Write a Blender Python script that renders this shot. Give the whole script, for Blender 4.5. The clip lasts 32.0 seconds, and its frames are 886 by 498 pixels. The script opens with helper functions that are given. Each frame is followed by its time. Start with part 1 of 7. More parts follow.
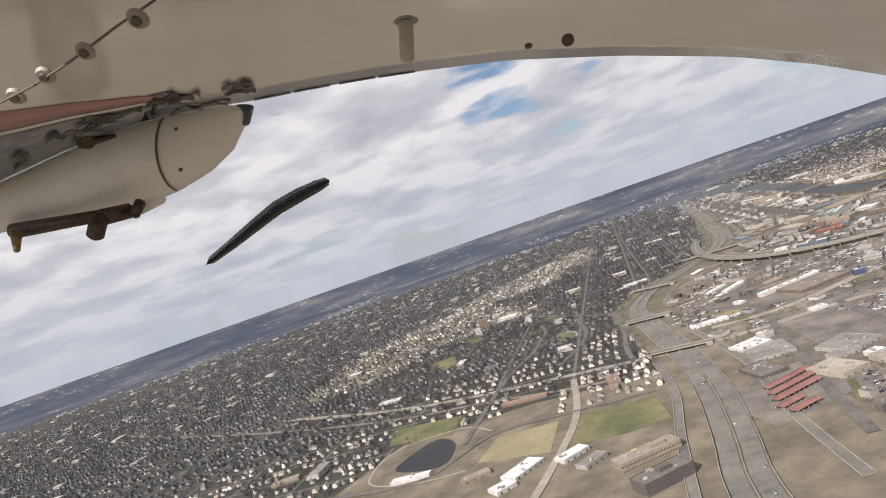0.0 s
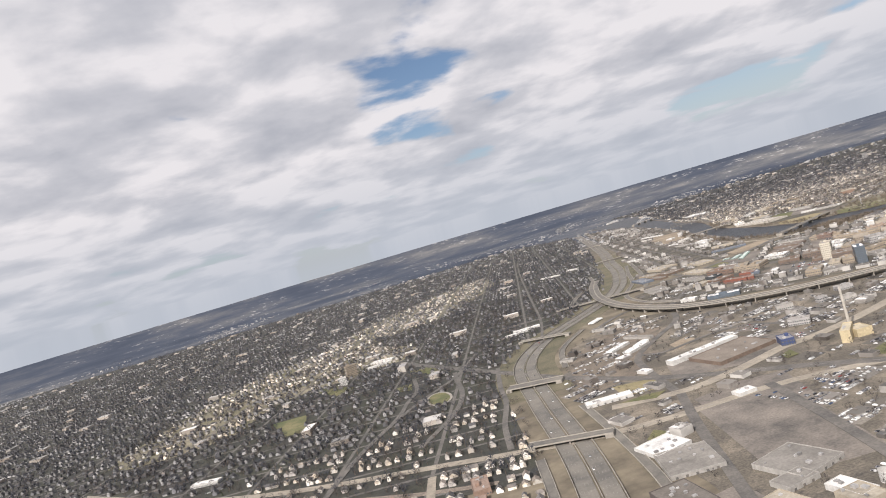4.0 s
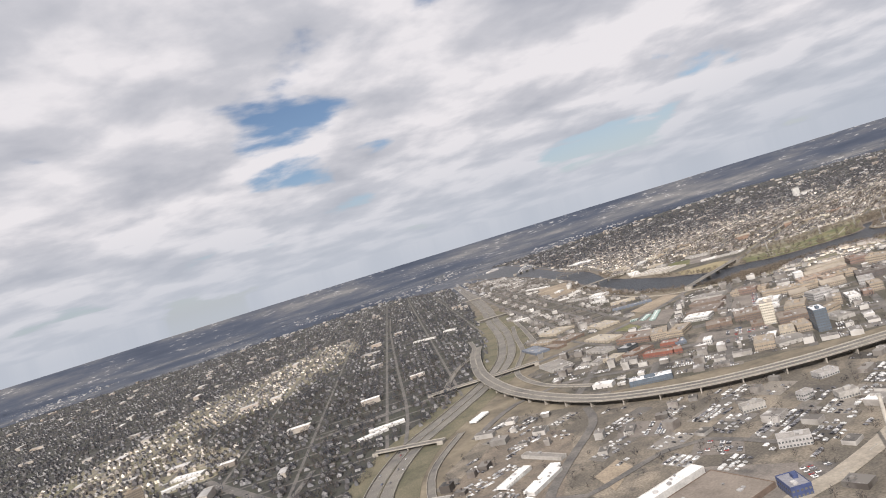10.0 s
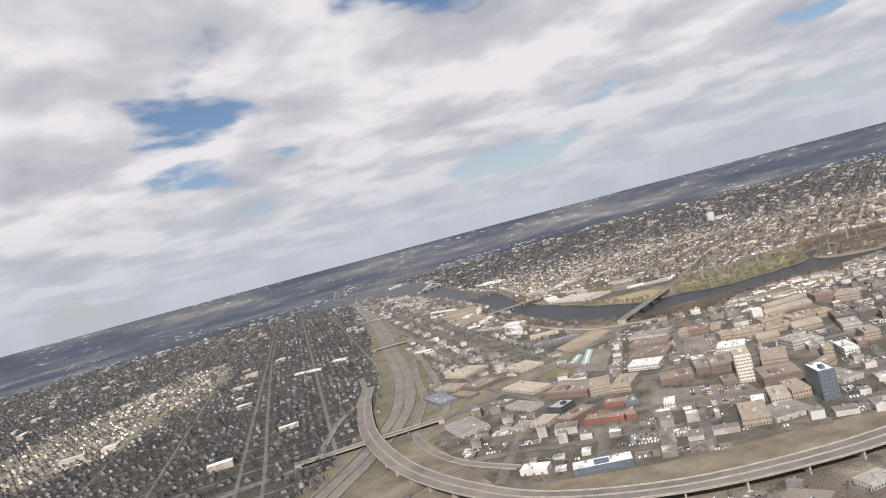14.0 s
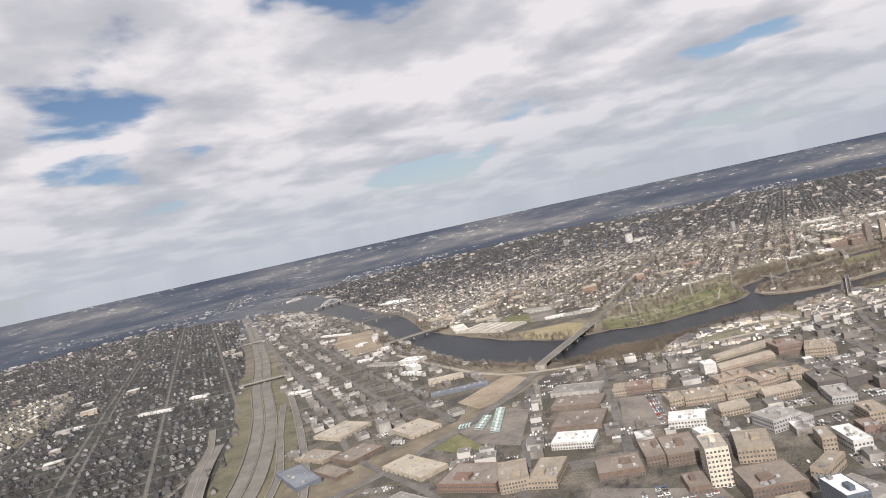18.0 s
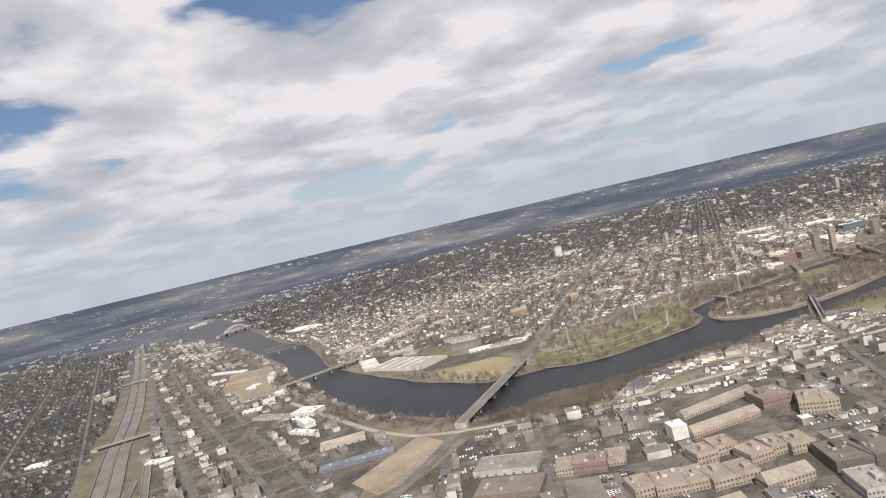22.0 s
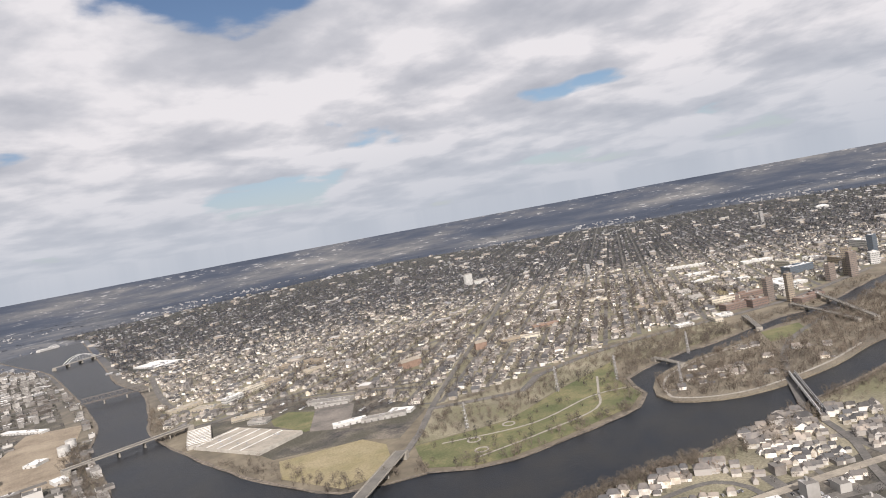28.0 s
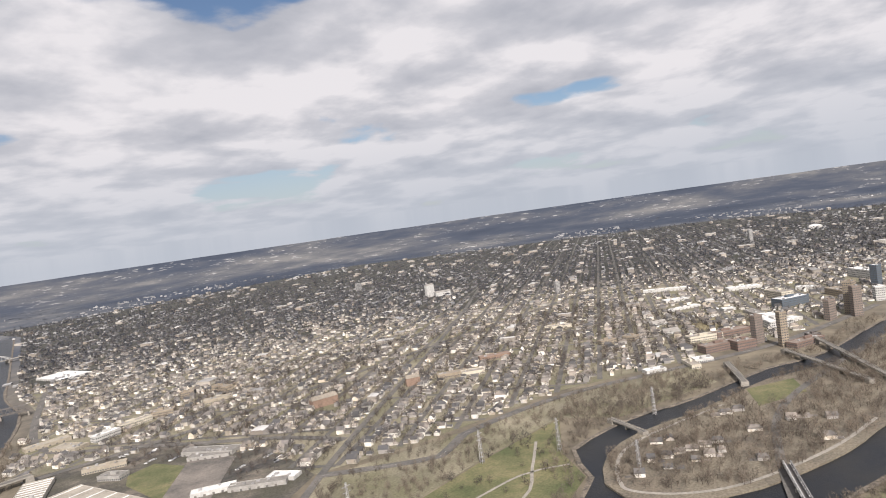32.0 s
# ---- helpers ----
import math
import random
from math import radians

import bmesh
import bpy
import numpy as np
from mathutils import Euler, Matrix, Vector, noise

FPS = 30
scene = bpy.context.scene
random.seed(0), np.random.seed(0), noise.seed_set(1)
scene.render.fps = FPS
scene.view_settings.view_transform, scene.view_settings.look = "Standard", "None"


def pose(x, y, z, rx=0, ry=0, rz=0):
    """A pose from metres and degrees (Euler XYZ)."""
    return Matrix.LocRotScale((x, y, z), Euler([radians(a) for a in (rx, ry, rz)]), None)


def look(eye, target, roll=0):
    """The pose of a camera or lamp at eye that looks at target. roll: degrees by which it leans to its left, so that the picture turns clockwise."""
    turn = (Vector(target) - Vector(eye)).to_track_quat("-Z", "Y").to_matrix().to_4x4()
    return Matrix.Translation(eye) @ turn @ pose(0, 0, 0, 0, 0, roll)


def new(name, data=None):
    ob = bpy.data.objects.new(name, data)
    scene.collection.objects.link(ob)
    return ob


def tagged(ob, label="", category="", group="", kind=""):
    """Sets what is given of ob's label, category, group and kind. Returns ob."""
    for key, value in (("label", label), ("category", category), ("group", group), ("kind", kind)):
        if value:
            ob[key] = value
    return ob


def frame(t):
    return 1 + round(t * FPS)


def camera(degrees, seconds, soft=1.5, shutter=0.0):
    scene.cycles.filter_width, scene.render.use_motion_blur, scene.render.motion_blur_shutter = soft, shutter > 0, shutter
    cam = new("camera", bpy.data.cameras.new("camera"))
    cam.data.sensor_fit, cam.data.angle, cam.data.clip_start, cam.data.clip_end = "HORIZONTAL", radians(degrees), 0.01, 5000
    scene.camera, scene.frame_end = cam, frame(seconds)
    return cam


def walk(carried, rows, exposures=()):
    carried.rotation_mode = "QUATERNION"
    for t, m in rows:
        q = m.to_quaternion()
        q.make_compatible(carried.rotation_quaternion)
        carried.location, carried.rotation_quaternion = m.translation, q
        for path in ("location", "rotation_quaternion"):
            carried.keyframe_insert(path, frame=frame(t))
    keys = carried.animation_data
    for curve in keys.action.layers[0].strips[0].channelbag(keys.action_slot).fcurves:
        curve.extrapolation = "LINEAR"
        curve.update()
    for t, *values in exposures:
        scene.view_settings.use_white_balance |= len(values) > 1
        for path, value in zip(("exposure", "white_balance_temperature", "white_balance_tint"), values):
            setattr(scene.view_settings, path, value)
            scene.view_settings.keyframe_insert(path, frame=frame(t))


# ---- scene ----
cam = camera(67.0, 32.0, soft=1.05)
PATH = [
    (0, 0.00, 0.00, 137.12, 0.06, -0.37, -19.28),
    (1, 12.93, 34.70, 137.09, -1.80, -0.35, -18.91),
    (2, 25.97, 69.29, 137.06, -4.00, -0.58, -18.28),
    (3, 39.09, 103.53, 137.03, -6.10, -1.12, -17.10),
    (3.5, 45.63, 120.49, 137.01, -7.17, -1.22, -16.69),
    (5.5, 71.25, 186.55, 136.71, -10.13, -0.76, -16.38),
    (6, 77.63, 202.77, 136.68, -10.75, -0.68, -16.33),
    (7, 90.40, 235.06, 136.56, -12.45, -0.20, -17.11),
    (8, 103.25, 267.70, 136.44, -14.48, -0.13, -17.26),
    (9, 116.33, 301.20, 136.33, -16.59, -0.20, -17.22),
    (10, 130.06, 335.56, 136.22, -18.93, -0.25, -17.10),
    (11, 144.84, 370.60, 136.10, -21.15, -0.74, -16.61),
    (12, 160.91, 405.98, 135.98, -23.11, -1.14, -15.96),
    (13, 178.55, 441.06, 135.87, -25.05, -1.29, -15.63),
    (13.5, 187.85, 458.28, 135.83, -25.99, -1.38, -15.29),
    (15.5, 230.24, 522.47, 135.35, -29.90, -1.40, -13.55),
    (16, 241.57, 536.36, 135.31, -30.89, -1.52, -13.10),
    (17, 264.59, 562.57, 135.15, -32.81, -1.78, -12.43),
    (18, 287.81, 586.54, 134.98, -34.22, -2.26, -12.43),
    (19, 310.62, 608.93, 134.81, -35.56, -2.31, -13.21),
    (20, 332.84, 630.19, 134.62, -37.07, -2.38, -13.63),
    (21, 354.53, 650.70, 134.44, -38.60, -2.44, -13.38),
    (22, 375.93, 670.50, 134.28, -40.40, -2.59, -13.21),
    (23, 397.22, 689.47, 134.12, -41.99, -2.69, -12.60),
    (24, 418.70, 707.63, 133.99, -43.48, -2.84, -12.26),
    (25, 440.88, 725.10, 133.88, -44.54, -2.82, -11.88),
    (25.5, 452.41, 733.66, 133.85, -45.01, -2.87, -11.65),
    (27.5, 503.84, 765.30, 133.51, -47.18, -2.83, -10.98),
    (28, 517.48, 771.65, 133.49, -47.61, -2.69, -10.56),
    (29, 545.26, 783.15, 133.44, -48.29, -2.41, -10.06),
    (30, 573.56, 792.54, 133.40, -48.58, -2.13, -9.69),
    (31, 602.03, 800.28, 133.37, -48.39, -2.72, -8.81),
    (32, 630.52, 807.33, 133.35, -48.55, -2.82, -8.11),
]


def flown(x, y, z, yaw, pitch, roll):
    a, p = radians(yaw), radians(pitch)
    ahead = Vector((-math.sin(a) * math.cos(p), math.cos(a) * math.cos(p), math.sin(p)))
    eye = Vector((x, y, z))
    return look(eye, eye + ahead, roll)


walk(cam, [(t, flown(*row)) for t, *row in PATH])

from mathutils import geometry

UNIT = 0.53  # shrinks the place to about half true size to slow the camera; all places below are in map units, scaled in the last lines

# ---- light ----
SUN_AWAY, SUN_UP = 222.0, 38.0  # compass turn of the sun clockwise from +y, and its height
world = bpy.data.worlds.new("sky")
scene.world = world
world.use_nodes = True
wn, wl = world.node_tree.nodes, world.node_tree.links
wn.clear()


def wnode(kind, **kw):
    n = wn.new(kind)
    for k, v in kw.items():
        n.inputs[k].default_value = v
    return n


def wmath(op, a, b=None, clamp=False):
    n = wn.new("ShaderNodeMath")
    n.operation, n.use_clamp = op, clamp
    for i, v in enumerate((a, b)):
        if v is None:
            continue
        if isinstance(v, (int, float)):
            n.inputs[i].default_value = v
        else:
            wl.new(v, n.inputs[i])
    return n.outputs[0]


geo = wn.new("ShaderNodeTexCoord")
sep = wn.new("ShaderNodeSeparateXYZ")
wl.new(geo.outputs["Generated"], sep.inputs[0])
up = wmath("MAXIMUM", sep.outputs[2], 0.015)
flat = wn.new("ShaderNodeCombineXYZ")
wl.new(sep.outputs[0], flat.inputs[0]), wl.new(sep.outputs[1], flat.inputs[1]), wl.new(up, flat.inputs[2])
sky = wn.new("ShaderNodeTexSky")
sky.sky_type, sky.sun_disc = "NISHITA", False
sky.sun_elevation, sky.sun_rotation = radians(SUN_UP), radians(SUN_AWAY)
sky.air_density, sky.dust_density, sky.ozone_density = 1.0, 0.6, 2.0
wl.new(flat.outputs[0], sky.inputs[0])
# a broken cloud deck on a level plane
low = wmath("ADD", up, 0.17)
cx, cy = wmath("DIVIDE", sep.outputs[0], low), wmath("DIVIDE", sep.outputs[1], low)
deck = wn.new("ShaderNodeCombineXYZ")
wl.new(cx, deck.inputs[0]), wl.new(cy, deck.inputs[1])
big = wnode("ShaderNodeTexNoise", Scale=1.05, Detail=8.0, Roughness=0.50, Distortion=0.2)
wl.new(deck.outputs[0], big.inputs["Vector"])
# one wide gap of clear sky to the north
gapx, gapy = wmath("MULTIPLY", wmath("SUBTRACT", cx, 0.36), 2.2), wmath("SUBTRACT", cy, 2.66)
gap = wn.new("ShaderNodeMapRange")
gap.interpolation_type = "SMOOTHSTEP"
gap.inputs[1].default_value, gap.inputs[2].default_value = 0.0, 0.85
gap.inputs[3].default_value, gap.inputs[4].default_value = 0.20, 0.0
wl.new(wmath("SQRT", wmath("ADD", wmath("MULTIPLY", gapx, gapx), wmath("MULTIPLY", gapy, gapy))), gap.inputs[0])
thick = wmath("SUBTRACT", big.outputs[0], gap.outputs[0])
cover = wn.new("ShaderNodeMapRange")
cover.interpolation_type = "SMOOTHSTEP"
cover.inputs[1].default_value, cover.inputs[2].default_value = 0.35, 0.41
wl.new(thick, cover.inputs[0])
fine = wnode("ShaderNodeTexNoise", Scale=2.1, Detail=7.0, Roughness=0.52, Distortion=0.1)
wl.new(deck.outputs[0], fine.inputs["Vector"])
tone = wn.new("ShaderNodeValToRGB")
tone.color_ramp.elements[0].position, tone.color_ramp.elements[0].color = 0.32, (0.61, 0.63, 0.67, 1)
tone.color_ramp.elements[1].position, tone.color_ramp.elements[1].color = 0.58, (1.10, 1.07, 1.05, 1)
mid_tone = tone.color_ramp.elements.new(0.46)
mid_tone.color = (0.79, 0.795, 0.815, 1)
wl.new(fine.outputs[0], tone.inputs[0])
skyb = wn.new("ShaderNodeVectorMath")
skyb.operation = "SCALE"
skyb.inputs[3].default_value = 0.11
wl.new(sky.outputs[0], skyb.inputs[0])
mixc = wn.new("ShaderNodeMix")
mixc.data_type = "RGBA"
wl.new(cover.outputs[0], mixc.inputs[0]), wl.new(skyb.outputs[0], mixc.inputs[6]), wl.new(tone.outputs[0], mixc.inputs[7])
# pale air low over the horizon
near = wn.new("ShaderNodeMapRange")
near.inputs[1].default_value, near.inputs[2].default_value = 0.0, 0.16
near.inputs[3].default_value, near.inputs[4].default_value = 0.85, 0.0
wl.new(sep.outputs[2], near.inputs[0])
mixh = wn.new("ShaderNodeMix")
mixh.data_type = "RGBA"
mixh.inputs[7].default_value = (0.66, 0.72, 0.78, 1)
wl.new(near.outputs[0], mixh.inputs[0]), wl.new(mixc.outputs[2], mixh.inputs[6])
bg = wnode("ShaderNodeBackground", Strength=0.62)
wout = wn.new("ShaderNodeOutputWorld")
wl.new(mixh.outputs[2], bg.inputs[0]), wl.new(bg.outputs[0], wout.inputs[0])

sun = new("sun", bpy.data.lights.new("sun", "SUN"))
sun.data.energy, sun.data.angle, sun.data.color = 5.0, radians(0.6), (1.0, 0.935, 0.84)
_a = radians(SUN_AWAY)
_s = Vector((math.sin(_a) * math.cos(radians(SUN_UP)), math.cos(_a) * math.cos(radians(SUN_UP)), math.sin(radians(SUN_UP))))
sun.matrix_world = look(_s * 3000, (0, 0, 0))
scene.view_settings.exposure = 0.27
scene.view_settings.use_white_balance = True
scene.view_settings.white_balance_temperature, scene.view_settings.white_balance_tint = 6330, 14.5

# ---- materials ----


def material(name, colour, rough=0.85, spots=(), size=6.0, vary=0.0, island=False, metal=0.0, bump=0.0, spread=(0.35, 0.65), fine=0.0):
    """Colour with a second tone in patches of that size in map units, fine grain, and a change from piece to piece."""
    m = bpy.data.materials.new(name)
    m.use_nodes = True
    n, l = m.node_tree.nodes, m.node_tree.links
    b = n["Principled BSDF"]
    b.inputs["Roughness"].default_value, b.inputs["Metallic"].default_value = rough, metal
    out = None
    pos = n.new("ShaderNodeNewGeometry")
    plan = n.new("ShaderNodeVectorMath")
    plan.operation = "SCALE"
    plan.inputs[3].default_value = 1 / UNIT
    l.new(pos.outputs["Position"], plan.inputs[0])
    base = n.new("ShaderNodeRGB")
    base.outputs[0].default_value = (*colour, 1)
    out = base.outputs[0]
    for i, tint in enumerate(spots):
        t = n.new("ShaderNodeTexNoise")
        t.inputs["Scale"].default_value, t.inputs["Detail"].default_value = 1.0 / (size * (1 + 2.7 * i)), 6.0
        t.inputs["Roughness"].default_value = 0.62
        l.new(plan.outputs[0], t.inputs["Vector"])
        r = n.new("ShaderNodeMapRange")
        r.inputs[1].default_value, r.inputs[2].default_value = spread
        l.new(t.outputs[0], r.inputs[0])
        mx = n.new("ShaderNodeMix")
        mx.data_type = "RGBA"
        mx.inputs[7].default_value = (*tint, 1)
        l.new(r.outputs[0], mx.inputs[0]), l.new(out, mx.inputs[6])
        out = mx.outputs[2]
    if fine:
        t = n.new("ShaderNodeTexNoise")
        t.inputs["Scale"].default_value, t.inputs["Detail"].default_value = 0.45, 5.0
        l.new(plan.outputs[0], t.inputs["Vector"])
        r = n.new("ShaderNodeMapRange")
        r.inputs[1].default_value, r.inputs[2].default_value = 0.3, 0.7
        r.inputs[3].default_value, r.inputs[4].default_value = 1 - fine, 1 + fine
        l.new(t.outputs[0], r.inputs[0])
        mu = n.new("ShaderNodeVectorMath")
        mu.operation = "SCALE"
        l.new(out, mu.inputs[0]), l.new(r.outputs[0], mu.inputs[3])
        out = mu.outputs[0]
    if vary:
        if island:
            rnd = pos.outputs["Random Per Island"]
        else:
            rnd = n.new("ShaderNodeObjectInfo").outputs["Random"]
        r = n.new("ShaderNodeMapRange")
        r.inputs[3].default_value, r.inputs[4].default_value = 1 - vary, 1 + vary
        l.new(rnd, r.inputs[0])
        mu = n.new("ShaderNodeVectorMath")
        mu.operation = "SCALE"
        l.new(out, mu.inputs[0]), l.new(r.outputs[0], mu.inputs[3])
        out = mu.outputs[0]
    l.new(out, b.inputs["Base Color"])
    if bump:
        t = n.new("ShaderNodeTexNoise")
        t.inputs["Scale"].default_value, t.inputs["Detail"].default_value = 0.8, 4.0
        l.new(plan.outputs[0], t.inputs["Vector"])
        bp = n.new("ShaderNodeBump")
        bp.inputs["Strength"].default_value, bp.inputs["Distance"].default_value = 0.6, bump
        l.new(t.outputs[0], bp.inputs["Height"]), l.new(bp.outputs[0], b.inputs["Normal"])
    return m


M = {
    "ground": material("dormant_ground", (0.165, 0.135, 0.10), 0.95, [(0.085, 0.075, 0.062), (0.20, 0.175, 0.13)], 28, fine=0.35),
    "grass": material("spring_grass", (0.135, 0.135, 0.06), 0.95, [(0.205, 0.175, 0.095), (0.075, 0.088, 0.036)], 14, fine=0.25),
    "drygrass": material("dry_grass", (0.225, 0.188, 0.098), 0.95, [(0.165, 0.150, 0.078), (0.28, 0.235, 0.145)], 16, fine=0.2),
    "dirt": material("bare_dirt", (0.225, 0.18, 0.13), 0.95, [(0.145, 0.115, 0.085), (0.30, 0.25, 0.185)], 18, fine=0.25),
    "asphalt": material("worn_asphalt", (0.105, 0.099, 0.094), 0.9, [(0.066, 0.064, 0.061), (0.15, 0.138, 0.124)], 8, fine=0.2),
    "lot": material("parking_asphalt", (0.135, 0.121, 0.108), 0.9, [(0.07, 0.066, 0.062), (0.21, 0.185, 0.16)], 12, fine=0.2),
    "concrete": material("pale_concrete", (0.33, 0.305, 0.265), 0.85, [(0.235, 0.217, 0.19)], 9, fine=0.15),
    "freeway": material("freeway_concrete", (0.138, 0.130, 0.116), 0.85, [(0.088, 0.084, 0.079), (0.188, 0.174, 0.150)], 12, fine=0.12),
    "paint": material("road_paint", (0.34, 0.33, 0.30), 0.7, [(0.20, 0.19, 0.175)], 5),
    "water": material("river_water", (0.015, 0.018, 0.024), 0.30, [(0.028, 0.028, 0.028)], 60, bump=0.25),
    "bank": material("riprap_bank", (0.19, 0.16, 0.125), 0.95, [(0.085, 0.074, 0.062)], 7, fine=0.4),
    "bark": material("bare_branches", (0.080, 0.062, 0.050), 0.95, [(0.12, 0.09, 0.07)], 30, vary=0.35, island=True),
    # dark tone paints in cloud shade, chosen for the west side
    "twig": material("bare_twigs", (0.034, 0.033, 0.036), 0.95, [(0.066, 0.054, 0.044), (0.026, 0.026, 0.029)], 70, vary=0.4, island=True),
    "pine": material("conifer_needles", (0.030, 0.042, 0.026), 0.95, [(0.045, 0.055, 0.03)], 10, vary=0.3, island=True),
    "hwall": material("house_siding", (0.72, 0.69, 0.63), 0.8, [(0.44, 0.38, 0.30), (0.34, 0.32, 0.30)], 16, vary=0.45, island=True, spread=(0.47, 0.56)),
    "hroof": material("house_shingles", (0.135, 0.124, 0.116), 0.9, [(0.26, 0.225, 0.19), (0.075, 0.074, 0.076)], 17, vary=0.4, island=True, spread=(0.42, 0.58)),
    "glass": material("window_glass", (0.075, 0.08, 0.088), 0.15, [(0.13, 0.13, 0.13)], 7),
    "steel": material("painted_steel", (0.085, 0.085, 0.088), 0.6, [(0.16, 0.14, 0.12)], 5),
    "whitesteel": material("white_steel", (0.74, 0.74, 0.72), 0.5, [(0.60, 0.60, 0.58)], 6),
    "unit": material("roof_unit_metal", (0.36, 0.35, 0.34), 0.5, [(0.22, 0.215, 0.21)], 3, vary=0.4),
    "tyre": material("tyre_rubber", (0.02, 0.02, 0.02), 0.9),
    "buspaint": material("bus_teal", (0.20, 0.31, 0.28), 0.5, [(0.38, 0.44, 0.41)], 6),
    "track": material("rail_ballast", (0.17, 0.14, 0.115), 0.95, [(0.24, 0.20, 0.165)], 9, fine=0.3),
}
M["water"].node_tree.nodes["Principled BSDF"].inputs["Specular IOR Level"].default_value = 0.08
M["city"] = material("city_ground", (0.074, 0.067, 0.061), 0.95, [(0.034, 0.033, 0.033), (0.165, 0.143, 0.115), (0.066, 0.062, 0.046)], 10, fine=0.35, spread=(0.42, 0.6))
M["yard"] = material("tan_yards", (0.190, 0.168, 0.130), 0.95, [(0.100, 0.091, 0.073), (0.33, 0.29, 0.215), (0.142, 0.135, 0.080)], 19, fine=0.3)
# next three are darker copies with cloud shade painted into their colour
M["shaded_leaf_litter"] = material("shaded_leaf_litter", (0.036, 0.036, 0.037), 0.95, [(0.070, 0.062, 0.050), (0.022, 0.024, 0.028), (0.044, 0.046, 0.032)], 15, fine=0.35)
M["wsiding"] = material("shaded_siding", (0.122, 0.123, 0.130), 0.8, [(0.074, 0.072, 0.074), (0.29, 0.286, 0.283)], 17, vary=0.5, island=True, spread=(0.47, 0.57))
M["wshingle"] = material("shaded_shingles", (0.066, 0.064, 0.067), 0.9, [(0.120, 0.105, 0.094), (0.040, 0.040, 0.045)], 17, vary=0.4, island=True, spread=(0.42, 0.58))
# dark and blue tones paint cloud shade and haze into far crowns
M["canopy"] = material("shaded_haze_canopy", (0.033, 0.038, 0.051), 0.95, [(0.055, 0.053, 0.057), (0.025, 0.030, 0.043)], 90, vary=0.35, island=True)
M["mud"] = material("trampled_mud", (0.125, 0.106, 0.087), 0.95, [(0.075, 0.066, 0.058), (0.19, 0.158, 0.122)], 9, fine=0.35)
M["verge"] = material("dull_verge_grass", (0.105, 0.098, 0.062), 0.95, [(0.062, 0.063, 0.040), (0.15, 0.132, 0.088)], 16, fine=0.3)
M["pale_street"] = material("pale_concrete_street", (0.27, 0.238, 0.192), 0.9, [(0.19, 0.170, 0.142), (0.33, 0.295, 0.24)], 9, fine=0.15)
M["pale_lots"] = material("pale_gravel_lots", (0.128, 0.112, 0.091), 0.95, [(0.062, 0.057, 0.052), (0.225, 0.193, 0.150), (0.098, 0.087, 0.071)], 13, fine=0.35, spread=(0.42, 0.6))
M["lotmix"] = material("mixed_lot_paving", (0.118, 0.110, 0.101), 0.92, [(0.070, 0.067, 0.064), (0.165, 0.148, 0.124)], 22, vary=0.6, island=True, fine=0.25)
M["lawnmix"] = material("mixed_back_yards", (0.150, 0.136, 0.098), 0.95, [(0.095, 0.100, 0.052), (0.215, 0.185, 0.135)], 24, vary=0.45, island=True, fine=0.3)
M["tshore"] = material("tan_scrub_twigs", (0.150, 0.122, 0.094), 0.95, [(0.205, 0.168, 0.128), (0.092, 0.078, 0.064)], 26, vary=0.4, island=True)
# lighter, warmer copy of the twigs for the sunlit side
M["twarm"] = material("sunlit_twigs", (0.080, 0.068, 0.060), 0.95, [(0.125, 0.100, 0.080), (0.050, 0.046, 0.045)], 60, vary=0.4, island=True)
WALLS = {
    "white": (0.55, 0.54, 0.515), "greywhite": (0.36, 0.345, 0.32), "dark": (0.11, 0.095, 0.09), "beige": (0.38, 0.335, 0.265),
    "yellow": (0.50, 0.42, 0.27), "blue": (0.05, 0.07, 0.16), "orange": (0.27, 0.185, 0.14), "brown": (0.165, 0.122, 0.096),
    "tan": (0.32, 0.265, 0.20), "bluegrey": (0.13, 0.15, 0.185), "brick": (0.19, 0.125, 0.095), "blackglass": (0.05, 0.055, 0.06),
    "red": (0.22, 0.085, 0.06), "redbrick": (0.20, 0.14, 0.115), "ribbed": (0.46, 0.43, 0.38), "brownroof": (0.18, 0.14, 0.115), "pink": (0.34, 0.265, 0.21),
    "grey": (0.37, 0.36, 0.35), "cream": (0.60, 0.55, 0.45), "blueglass": (0.10, 0.125, 0.155), "darkbrown": (0.23, 0.185, 0.155),
}
ROOFS = {
    "white": (0.66, 0.65, 0.63), "greywhite": (0.205, 0.192, 0.174), "dark": (0.14, 0.125, 0.11), "beige": (0.33, 0.295, 0.24),
    "yellow": (0.44, 0.39, 0.29), "blue": (0.20, 0.20, 0.22), "orange": (0.25, 0.185, 0.15), "brown": (0.185, 0.158, 0.132),
    "tan": (0.245, 0.215, 0.175), "bluegrey": (0.155, 0.168, 0.19), "brick": (0.20, 0.172, 0.148), "blackglass": (0.30, 0.30, 0.30),
    "red": (0.22, 0.165, 0.135), "redbrick": (0.215, 0.175, 0.148), "ribbed": (0.31, 0.28, 0.235), "brownroof": (0.165, 0.138, 0.117), "pink": (0.26, 0.22, 0.18),
    "grey": (0.26, 0.245, 0.225), "cream": (0.30, 0.27, 0.23), "blueglass": (0.60, 0.60, 0.60), "darkbrown": (0.20, 0.17, 0.148),
}
MW = {k: material("wall_" + k, c, 0.8, [tuple(v * 0.72 for v in c)], 7, fine=0.12) for k, c in WALLS.items()}
MR = {k: material("roof_" + k, c, 0.9, [tuple(v * 0.68 for v in c), tuple(min(0.8, v * 1.2) for v in c)], 9, fine=0.15) for k, c in ROOFS.items()}

# ---- builders ----
rng = np.random.default_rng(7)


